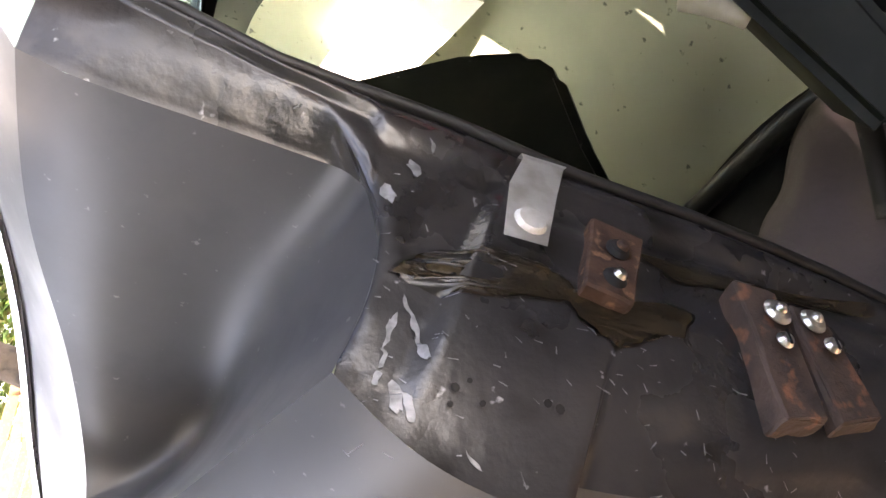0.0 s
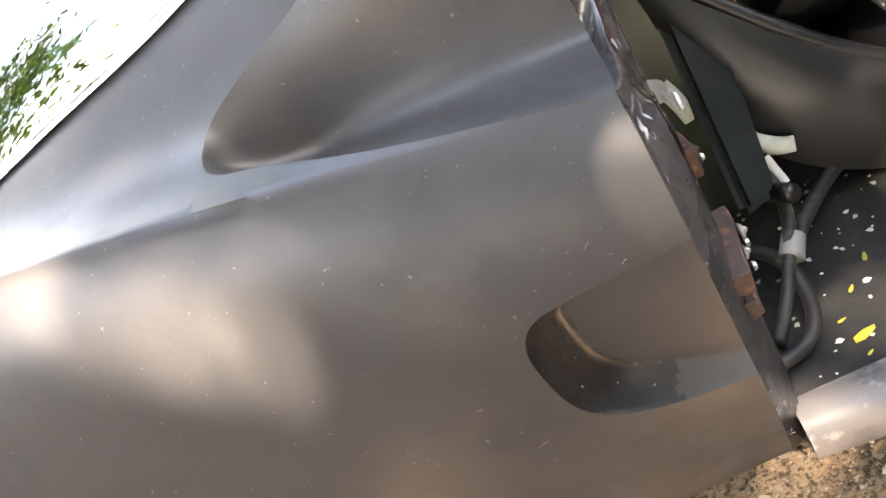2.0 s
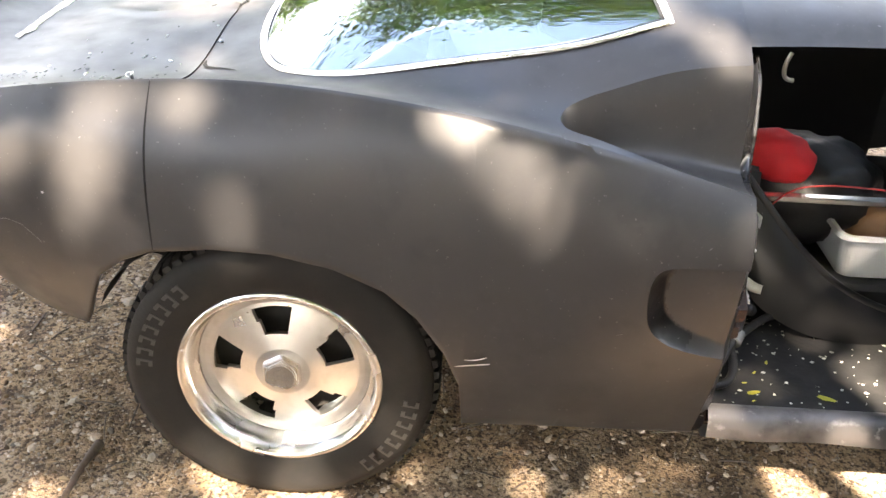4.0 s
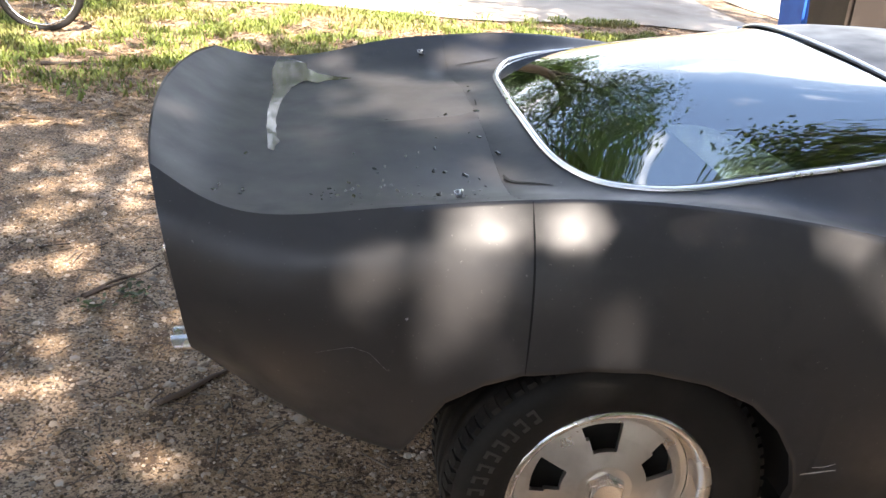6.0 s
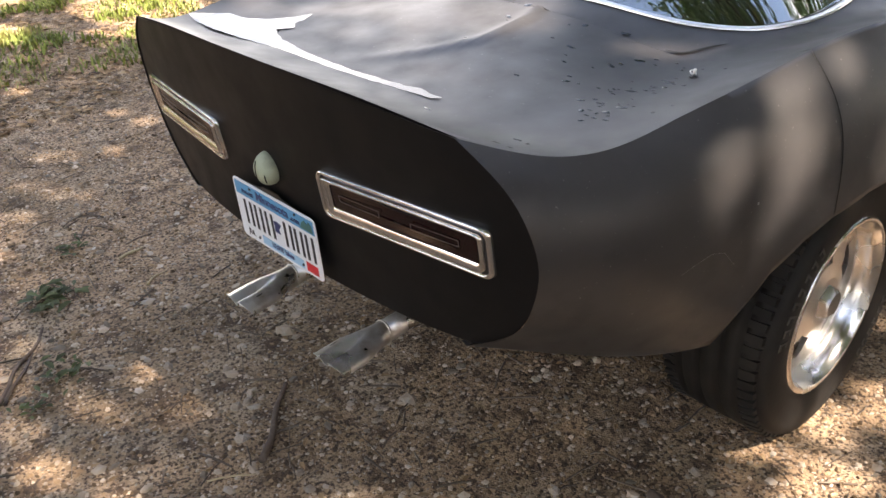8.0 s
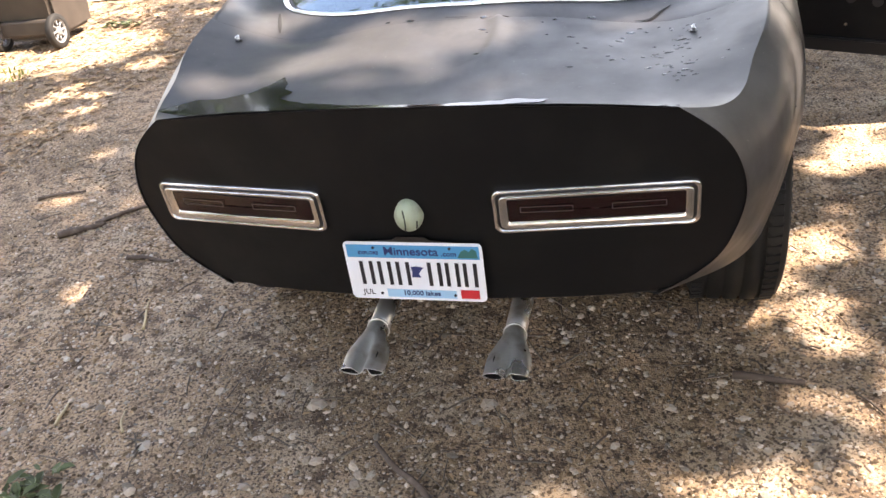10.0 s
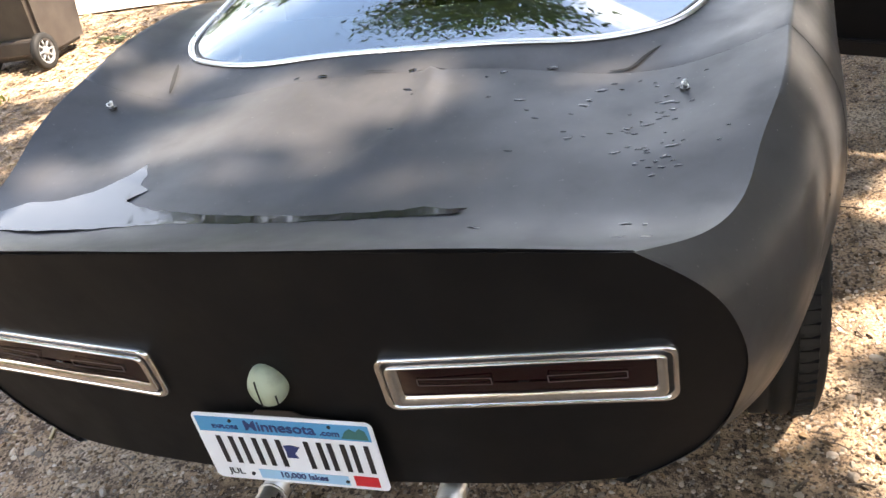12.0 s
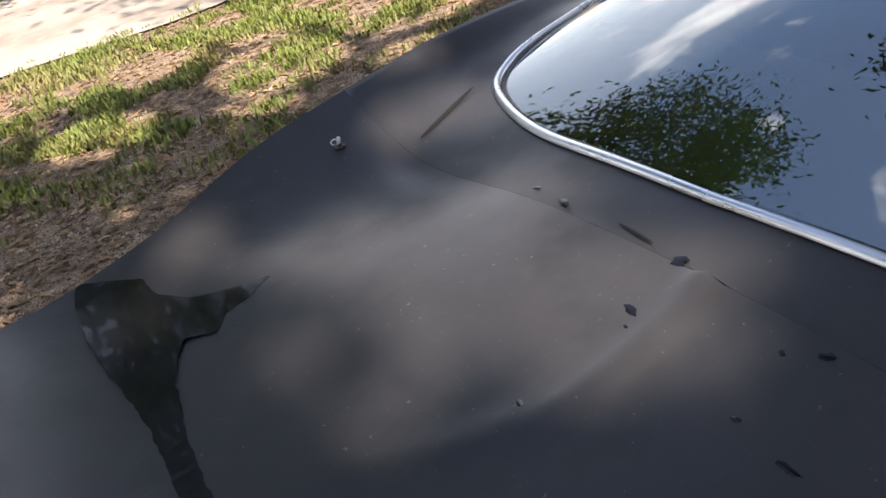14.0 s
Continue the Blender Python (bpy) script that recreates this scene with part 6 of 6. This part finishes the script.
def weed(x, y, n, size):
    v, q = [], []
    for k in range(n):
        a, l, hh = rng.uniform(0, 6.28), rng.uniform(0.5, 1.0) * size, rng.uniform(0.2, 0.7) * size
        cx, cy, cz = x + rng.normal(0, size * 0.6), y + rng.normal(0, size * 0.6), height(x, y) + rng.uniform(0.004, 0.03)
        dx, dy = math.cos(a), math.sin(a)
        o = len(v)
        for u, w, h in ((0, 0, 0), (0.35, 0.22, 0.4), (0.75, 0.16, 0.5), (1.0, 0, 0.35), (0.75, -0.16, 0.5), (0.35, -0.22, 0.4)):
            v.append((cx + l * (u * dx - w * dy), cy + l * (u * dy + w * dx), cz + h * hh))
        q += [(o, o + 1, o + 2, o + 3), (o, o + 3, o + 4, o + 5)]
    return tagged(mesh_object("weed", v, q, material("weed_leaf", (0.075, 0.095, 0.036), 0.6, island=0.5), None, "small green weed growing in the gravel", smooth=False), "", "weed", kind="stuff")


for x, y, n, s in ((-1.111, 1.067, 44, 0.060), (-1.262, 0.665, 24, 0.045), (-1.364, 0.57, 18, 0.036), (-0.95, 1.35, 22, 0.042), (3.6, 3.6, 40, 0.08)):
    weed(x, y, n, s)

# pale drive beyond the grass
CONCRETE = material("pale_drive", (0.40, 0.35, 0.29), 0.9, spots=[((0.25, 0.21, 0.17), 0.8, 0.45, 0.65, 6.0), ((0.42, 0.37, 0.31), 6.0, 0.55, 0.75, 6.0)], bump=0.003, bump_scale=60)
rows = []
for x in np.linspace(-12, 4.0, 40):
    w = 0.25 * noise.noise((x * 0.6, 0, 9.0))
    rows.append([(x, 6.7 + w - 0.02 * x + (4.1 + 0.2 * w) * t, 0.02) for t in np.linspace(0, 1, 6)])
g1 = grid(rows)
rows = []
for y in np.linspace(-3.0, 11.7, 34):
    w = 0.3 * noise.noise((y * 0.5, 4.0, 9.0))
    rows.append([(4.6 + w + 5.5 * t, y, 0.016) for t in np.linspace(0, 1, 6)])
g2 = grid(rows)
tagged(mesh_object("driveway", *merged(g1, g2), CONCRETE, None, "pale sunlit dirt driveway"), "", "driveway", kind="structure")


# ---------- fence ----------
BOARD = material("brown_fence_board", (0.20, 0.105, 0.052), 0.8, spots=[((0.12, 0.062, 0.032), 5.0, 0.45, 0.7, 6.0), ((0.27, 0.16, 0.09), 30.0, 0.55, 0.72, 6.0)], per_object=0.25, bump=0.002, bump_scale=60)
fence = new("board_fence")
tagged(fence, "brown horizontal board fence beyond the yard", "fence")
FENCE_A, FENCE_B = Vector((-13.0, 5.2, 0.0)), Vector((-8.6, 11.0, 0.0))
along_fence = FENCE_B - FENCE_A
fence_turn = math.atan2(along_fence.y, along_fence.x)
for k in range(12):
    z = 0.10 + 0.185 * k
    part("board", box(0, along_fence.length, -0.012, 0.012, z, z + 0.17, 0.004), BOARD, fence)
for k in range(5):
    x = along_fence.length * k / 4
    part("post", box(x - 0.05, x + 0.05, 0.013, 0.113, -0.05, 2.32, 0.006), BOARD, fence)
fence.matrix_basis = Matrix.Translation(FENCE_A) @ Matrix.Rotation(fence_turn, 4, "Z")


# ---------- bins ----------
def wheel_bin(x, y, turn, body, label):
    b = new("wheeled_bin")
    tagged(b, label, "bin")
    bm = bmesh.new()
    vs = []
    for z, w, dd in ((0.06, 0.44, 0.50), (0.95, 0.58, 0.66)):
        for sx, sy in ((-1, -1), (1, -1), (1, 1), (-1, 1)):
            vs.append(bm.verts.new((sx * dd / 2, sy * w / 2, z)))
    for f in ((3, 2, 1, 0), (4, 5, 6, 7), (0, 1, 5, 4), (1, 2, 6, 5), (2, 3, 7, 6), (3, 0, 4, 7)):
        bm.faces.new([vs[i] for i in f])
    bmesh.ops.bevel(bm, geom=bm.edges[:], offset=0.03, segments=3, affect="EDGES")
    part("bin_body", bm, body, b)
    part("lid", box(-0.36, 0.36, -0.31, 0.31, 0.955, 1.01, 0.02), body, b, "hinged lid")
    part("axle_box", box(-0.30, -0.16, -0.20, 0.20, 0.10, 0.22, 0.02), body, b)
    for s in (-1, 1):
        w = new("bin_wheel")
        w.parent = b
        w.location = (-0.27, s * 0.235, 0.125)
        mesh_object("tyre", *revolve([(0.085, -0.022), (0.118, -0.024), (0.125, -0.012), (0.125, 0.012), (0.118, 0.024), (0.085, 0.022)], 40), RUBBER, w)
        mesh_object("hub", *revolve([(0.004, -0.020), (0.030, -0.020), (0.034, -0.010), (0.034, 0.016), (0.004, 0.018)], 20), BINW, w, "grey plastic hub")
        mesh_object("wheel_ring", *revolve([(0.088, -0.018), (0.074, -0.016), (0.074, 0.016), (0.088, 0.018)], 32), BINW, w)
        for k in range(8):
            a = k * math.pi / 4
            mesh_object("spoke", *tube([(0.03 * math.cos(a), -0.008, 0.03 * math.sin(a)), (0.078 * math.cos(a), -0.008, 0.078 * math.sin(a))], 0.009, 6), BINW, w)
    b.matrix_basis = pose(x, y, height(x, y) if abs(x) < 12 else 0, 0, 0, turn)
    return b


BINW = material("grey_wheel_plastic", (0.16, 0.16, 0.16), 0.6)
wheel_bin(3.36, 4.08, 4, material("brown_bin_plastic", (0.030, 0.022, 0.017), 0.6, spots=[((0.045, 0.035, 0.027), 6.0, 0.45, 0.7, 5.0)]), "dusty dark brown wheeled bin on the dirt")
wheel_bin(3.58, 5.0, -3, material("blue_bin_plastic", (0.02, 0.10, 0.42), 0.5, spots=[((0.03, 0.14, 0.50), 6.0, 0.45, 0.7, 5.0)]), "blue wheeled recycling bin on the dirt")


# ---------- bicycle ----------
def bicycle(x, y, turn):
    b = new("bicycle")
    tagged(b, "dark bicycle standing in the grass", "bicycle")
    paint = material("bike_paint", (0.02, 0.02, 0.022), 0.35)
    for cx in (0.0, -1.02):
        w = new("bike_wheel")
        w.parent = b
        w.location = (cx, 0, 0.34)
        mesh_object("tyre", *tube([(0.325 * math.cos(a), 0, 0.325 * math.sin(a)) for a in np.linspace(0, 2 * math.pi, 49)], 0.024, 10, False), RUBBER, w)
        mesh_object("rim", *tube([(0.295 * math.cos(a), 0, 0.295 * math.sin(a)) for a in np.linspace(0, 2 * math.pi, 49)], 0.010, 8, False), ALLOY, w)
        mesh_object("hub", *tube([(0, -0.04, 0), (0, 0.04, 0)], 0.02, 12), ALLOY, w)
        for k in range(16):
            a = k * math.pi / 8
            mesh_object("spoke", *tube([(0.02 * math.cos(a), 0.02 * (-1) ** k, 0.02 * math.sin(a)), (0.29 * math.cos(a + 0.1), 0, 0.29 * math.sin(a + 0.1))], 0.0018, 4), ALLOY, w)
    for name, p0, p1, r in (("fork", (0, 0, 0.34), (-0.14, 0, 0.86), 0.015), ("down_tube", (-0.12, 0, 0.78), (-0.58, 0, 0.30), 0.019), ("top_tube", (-0.14, 0, 0.83), (-0.66, 0, 0.70), 0.016), ("seat_tube", (-0.58, 0, 0.30), (-0.70, 0, 0.86), 0.016), ("chain_stay", (-0.58, 0, 0.30), (-1.02, 0, 0.34), 0.010), ("seat_stay", (-0.67, 0, 0.72), (-1.02, 0, 0.34), 0.009), ("handlebar", (-0.12, -0.28, 0.95), (-0.12, 0.28, 0.95), 0.013), ("stem", (-0.14, 0, 0.84), (-0.12, 0, 0.95), 0.014)):
        mesh_object(name, *tube([p0, p1], r, 10), paint, b)
    mesh_object("saddle", *tube([(-0.58, 0, 0.90), (-0.70, 0, 0.90), (-0.84, 0, 0.91)], [0.025, 0.05, 0.075], 12), SEAL, b)
    ring = revolve([(0.075, -0.05), (0.095, -0.05), (0.095, -0.044), (0.075, -0.044)], 32)
    cr = mesh_object("chainring", *ring, ALLOY, b, "bright drilled chainring")
    cr.location = (-0.58, 0, 0.30)
    for k in range(5):
        a = k * 1.2566
        s = mesh_object("chainring_arm", *tube([(0, -0.047, 0), (0.08 * math.cos(a), -0.047, 0.08 * math.sin(a))], 0.007, 6), ALLOY, b)
        s.location = (-0.58, 0, 0.30)
    mesh_object("crank", *tube([(-0.58, -0.06, 0.30), (-0.66, -0.07, 0.16)], 0.010, 8), ALLOY, b)
    part("pedal", box(-0.71, -0.61, -0.15, -0.08, 0.145, 0.17, 0.006), SEAL, b)
    b.matrix_basis = pose(x, y, height(x, y), 0, 0, turn)
    return b


bicycle(-2.80, 5.05, -6)

# ---------- trees ----------
BARK = material("tree_bark", (0.10, 0.075, 0.055), 0.9, spots=[((0.055, 0.042, 0.033), 6.0, 0.45, 0.65, 7.0)], bump=0.02, bump_scale=14)
LEAF = material("tree_leaf", (0.075, 0.135, 0.026), 0.5, island=0.4, transmission=0.0)


def leaf_mesh(name, centres, size, parent, seed):
    g = np.random.default_rng(seed)
    n = len(centres)
    a, t = g.uniform(0, 2 * np.pi, n), g.uniform(-0.7, 0.7, n)
    s = size * g.uniform(0.7, 1.3, n)
    dx = np.stack([np.cos(a) * np.cos(t), np.sin(a) * np.cos(t), np.sin(t)], 1) * s[:, None]
    b = g.uniform(-0.6, 0.6, n)
    dy = np.stack([-np.sin(a) * np.cos(b), np.cos(a) * np.cos(b), np.sin(b)], 1) * (s * 0.38)[:, None]
    v = np.stack([centres - dx, centres - 0.1 * dx + dy, centres + dx, centres - 0.1 * dx - dy], 1).reshape(-1, 3)
    me = bpy.data.meshes.new(name)
    me.from_pydata(v.tolist(), [], (np.arange(n)[:, None] * 4 + np.arange(4)).tolist())
    me.materials.append(LEAF)
    ob = new(name, me)
    ob.parent = parent
    return ob


def tree(x, y, tall, crown_at, crown_r, clumps, per, size, seed, holes=None, label="tall broad leafy tree out of view round the yard", aside=0.0):
    t = new("tree")
    tagged(t, label, "tree")
    g = np.random.default_rng(seed)
    c = np.array(crown_at, float)
    top = Vector((c[0] + aside, c[1] - aside, c[2] - crown_r[2] * 0.3))
    base = Vector((x, y, -0.1))
    trunk = [tuple(base.lerp(top, u) + Vector((0.25 * math.sin(3 * u), 0.2 * math.sin(2.1 * u + 1), 0)) * u * (1 - u) * 4 * 0.4) for u in np.linspace(0, 1, 14)]
    mesh_object("trunk", *tube(trunk, [0.30 * (1 - 0.75 * u) + 0.12 * math.exp(-u * 18) for u in np.linspace(0, 1, 14)], 14), BARK, t)
    dirs = g.normal(size=(clumps, 3))
    dirs /= np.linalg.norm(dirs, axis=1)[:, None]
    rad = g.uniform(0.15, 1.0, clumps) ** 0.5
    cl = c + dirs * rad[:, None] * np.array(crown_r)
    for k in range(9):
        j = int(g.integers(clumps))
        s = Vector(trunk[6 + k % 7])
        e = Vector(cl[j])
        m = s.lerp(e, 0.5) + Vector((0, 0, 0.5))
        mesh_object("limb", *tube([tuple(p) for p in curve3([s, m, e], 9)], [0.10 * (1 - 0.85 * u) for u in np.linspace(0, 1, 9)], 8), BARK, t)
    pts = (cl[:, None, :] + g.normal(size=(clumps, per, 3)) * np.array([0.42, 0.42, 0.26]) * g.uniform(0.7, 1.4, clumps)[:, None, None]).reshape(-1, 3)
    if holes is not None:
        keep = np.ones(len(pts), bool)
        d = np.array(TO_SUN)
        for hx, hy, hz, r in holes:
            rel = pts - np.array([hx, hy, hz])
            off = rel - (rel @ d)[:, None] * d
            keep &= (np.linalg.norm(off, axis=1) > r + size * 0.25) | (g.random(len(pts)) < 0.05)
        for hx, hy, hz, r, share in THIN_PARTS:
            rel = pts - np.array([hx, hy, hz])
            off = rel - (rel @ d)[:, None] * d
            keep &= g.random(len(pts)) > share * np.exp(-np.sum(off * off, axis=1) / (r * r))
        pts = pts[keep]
    leaf_mesh("crown", pts, size, t, seed + 1)
    return t


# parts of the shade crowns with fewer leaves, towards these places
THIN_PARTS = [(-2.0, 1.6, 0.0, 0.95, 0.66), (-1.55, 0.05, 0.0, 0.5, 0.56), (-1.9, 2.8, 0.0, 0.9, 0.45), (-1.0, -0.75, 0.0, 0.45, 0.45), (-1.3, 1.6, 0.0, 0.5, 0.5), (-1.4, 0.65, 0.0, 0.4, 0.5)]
# openings cut in the unseen shade trees, so the sun reaches these places on the yard and the car
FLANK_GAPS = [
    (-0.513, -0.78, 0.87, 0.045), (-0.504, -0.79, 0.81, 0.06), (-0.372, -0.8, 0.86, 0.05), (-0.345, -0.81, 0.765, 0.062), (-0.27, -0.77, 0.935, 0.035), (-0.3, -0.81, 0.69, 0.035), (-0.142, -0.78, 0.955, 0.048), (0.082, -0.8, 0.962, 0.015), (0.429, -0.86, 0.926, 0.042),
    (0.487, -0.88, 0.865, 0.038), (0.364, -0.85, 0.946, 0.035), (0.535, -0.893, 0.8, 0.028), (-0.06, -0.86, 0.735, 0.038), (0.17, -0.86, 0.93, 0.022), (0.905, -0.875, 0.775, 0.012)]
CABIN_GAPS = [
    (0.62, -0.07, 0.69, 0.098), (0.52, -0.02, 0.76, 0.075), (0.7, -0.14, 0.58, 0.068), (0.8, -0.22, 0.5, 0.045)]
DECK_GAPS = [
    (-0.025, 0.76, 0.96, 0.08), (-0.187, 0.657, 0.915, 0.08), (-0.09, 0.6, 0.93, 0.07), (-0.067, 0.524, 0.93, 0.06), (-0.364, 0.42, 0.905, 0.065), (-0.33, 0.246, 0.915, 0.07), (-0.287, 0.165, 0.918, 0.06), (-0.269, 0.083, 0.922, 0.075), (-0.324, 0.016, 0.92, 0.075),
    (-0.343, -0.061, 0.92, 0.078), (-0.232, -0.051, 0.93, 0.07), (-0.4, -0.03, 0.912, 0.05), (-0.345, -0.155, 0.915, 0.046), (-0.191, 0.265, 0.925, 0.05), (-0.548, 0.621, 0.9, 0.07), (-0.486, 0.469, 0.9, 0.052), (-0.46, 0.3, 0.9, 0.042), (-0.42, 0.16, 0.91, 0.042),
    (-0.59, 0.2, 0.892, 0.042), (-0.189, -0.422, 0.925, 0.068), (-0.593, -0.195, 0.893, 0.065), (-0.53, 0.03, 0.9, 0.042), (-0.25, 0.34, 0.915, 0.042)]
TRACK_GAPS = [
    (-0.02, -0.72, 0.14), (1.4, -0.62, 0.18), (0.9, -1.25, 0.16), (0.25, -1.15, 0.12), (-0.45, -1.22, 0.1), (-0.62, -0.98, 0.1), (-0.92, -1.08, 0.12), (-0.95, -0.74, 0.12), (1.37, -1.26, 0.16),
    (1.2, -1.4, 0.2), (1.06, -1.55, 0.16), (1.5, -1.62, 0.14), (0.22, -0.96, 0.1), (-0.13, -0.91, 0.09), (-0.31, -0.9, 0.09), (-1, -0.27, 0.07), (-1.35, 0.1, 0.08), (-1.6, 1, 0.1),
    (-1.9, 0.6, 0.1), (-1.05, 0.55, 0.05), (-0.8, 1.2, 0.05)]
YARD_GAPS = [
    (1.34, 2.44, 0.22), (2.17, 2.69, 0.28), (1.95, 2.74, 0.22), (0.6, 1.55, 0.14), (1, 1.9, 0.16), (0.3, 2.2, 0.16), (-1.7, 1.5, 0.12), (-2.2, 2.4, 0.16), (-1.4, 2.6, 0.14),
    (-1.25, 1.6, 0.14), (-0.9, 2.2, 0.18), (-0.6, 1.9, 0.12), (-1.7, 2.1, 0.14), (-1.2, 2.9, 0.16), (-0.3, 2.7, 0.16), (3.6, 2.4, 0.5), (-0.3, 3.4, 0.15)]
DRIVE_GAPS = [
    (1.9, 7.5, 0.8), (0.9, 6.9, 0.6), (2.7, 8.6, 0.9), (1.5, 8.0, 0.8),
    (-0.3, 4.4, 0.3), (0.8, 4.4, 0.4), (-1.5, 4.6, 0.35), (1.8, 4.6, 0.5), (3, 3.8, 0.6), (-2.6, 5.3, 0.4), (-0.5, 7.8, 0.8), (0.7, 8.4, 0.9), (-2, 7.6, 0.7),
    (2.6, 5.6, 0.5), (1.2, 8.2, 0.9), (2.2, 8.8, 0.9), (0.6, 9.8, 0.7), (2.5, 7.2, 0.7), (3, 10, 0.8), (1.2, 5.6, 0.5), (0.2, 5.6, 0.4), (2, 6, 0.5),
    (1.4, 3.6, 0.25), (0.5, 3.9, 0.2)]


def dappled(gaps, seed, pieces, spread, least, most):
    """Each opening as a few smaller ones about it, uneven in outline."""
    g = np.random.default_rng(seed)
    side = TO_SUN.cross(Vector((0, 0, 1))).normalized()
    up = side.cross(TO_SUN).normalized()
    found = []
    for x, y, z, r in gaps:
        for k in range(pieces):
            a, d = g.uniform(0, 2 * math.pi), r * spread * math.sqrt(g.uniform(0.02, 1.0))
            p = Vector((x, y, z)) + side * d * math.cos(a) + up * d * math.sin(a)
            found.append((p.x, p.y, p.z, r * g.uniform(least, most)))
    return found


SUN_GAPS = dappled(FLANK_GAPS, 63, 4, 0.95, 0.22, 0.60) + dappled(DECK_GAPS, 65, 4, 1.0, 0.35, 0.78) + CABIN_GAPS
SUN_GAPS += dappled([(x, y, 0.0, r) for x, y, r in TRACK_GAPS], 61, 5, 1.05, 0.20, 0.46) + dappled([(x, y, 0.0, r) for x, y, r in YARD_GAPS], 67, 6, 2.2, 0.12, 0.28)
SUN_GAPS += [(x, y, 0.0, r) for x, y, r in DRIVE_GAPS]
along = TO_SUN * (8.6 / TO_SUN.z)
tree(along.x + 2.6, along.y - 1.6, 8.6, (along.x + 0.2, along.y + 0.1, 8.6), (4.6, 5.0, 1.3), 640, 130, 0.085, 21, SUN_GAPS, "unseen tall shade tree with dense green leaves over the yard", 2.0)
# more crowns out of view, added to block sky light and ground bounce
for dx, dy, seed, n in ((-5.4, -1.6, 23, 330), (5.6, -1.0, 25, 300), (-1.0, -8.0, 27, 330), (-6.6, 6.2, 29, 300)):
    tree(along.x + dx + 2.0, along.y + dy - 2.4, 8.8, (along.x + dx, along.y + dy, 8.8), (3.9, 4.4, 1.5), n, 110, 0.095, seed, SUN_GAPS, "unseen tall shade tree with dense green leaves over the yard", 2.0)
# (foot, crown centre, crown half-axes, clumps)
TALL_TREES = [
    ((1.8, 13.5), (-1.0, 8.0, 7.6), (2.9, 2.4, 4.6), 150), ((0.8, 15.5), (-4.2, 15.0, 3.0), (5.6, 1.6, 3.2), 300), ((-8.4, 5.0), (-9.5, 7.0, 7.0), (3.4, 3.2, 2.6), 110),
    ((9.5, 2.5), (3.4, 1.7, 8.7), (1.5, 2.6, 0.6), 80), ((10.5, -0.5), (8.6, 0.3, 8.8), (2.0, 2.6, 1.0), 50), ((11.5, 6.6), (10.4, 5.9, 6.0), (2.3, 2.3, 3.8), 150),
    ((12.0, -5.5), (12.0, -5.5, 5.5), (3.4, 3.4, 3.2), 110)]
BUSHY_TREES = [
    ((1.0, 17.2), (1.0, 16.6, 3.4), (1.9, 1.6, 3.6), 150),
    # the second one here is added behind the car to darken the rear panel
    ((14.0, 11.0), (14.0, 11.0, 3.0), (3.6, 3.0, 2.4), 110), ((-11.0, -1.0), (-10.5, -1.0, 3.6), (3.0, 3.6, 3.2), 130), ((-14.5, 12.0), (-14.5, 11.5, 4.0), (3.2, 3.2, 3.0), 130),
    # the last four are added out of view to keep light off the flank
    ((-4.6, -8.6), (-4.6, -8.4, 2.0), (3.0, 1.9, 1.9), 140), ((2.0, -8.2), (2.0, -8.0, 2.7), (3.0, 1.9, 2.7), 170), ((6.6, -7.0), (6.6, -6.8, 2.9), (3.0, 2.2, 2.9), 170),
    ((-8.6, -6.6), (-8.6, -6.4, 2.4), (2.4, 2.6, 2.3), 140)]
for k, ((x, y), c, r, n) in enumerate(TALL_TREES + BUSHY_TREES):
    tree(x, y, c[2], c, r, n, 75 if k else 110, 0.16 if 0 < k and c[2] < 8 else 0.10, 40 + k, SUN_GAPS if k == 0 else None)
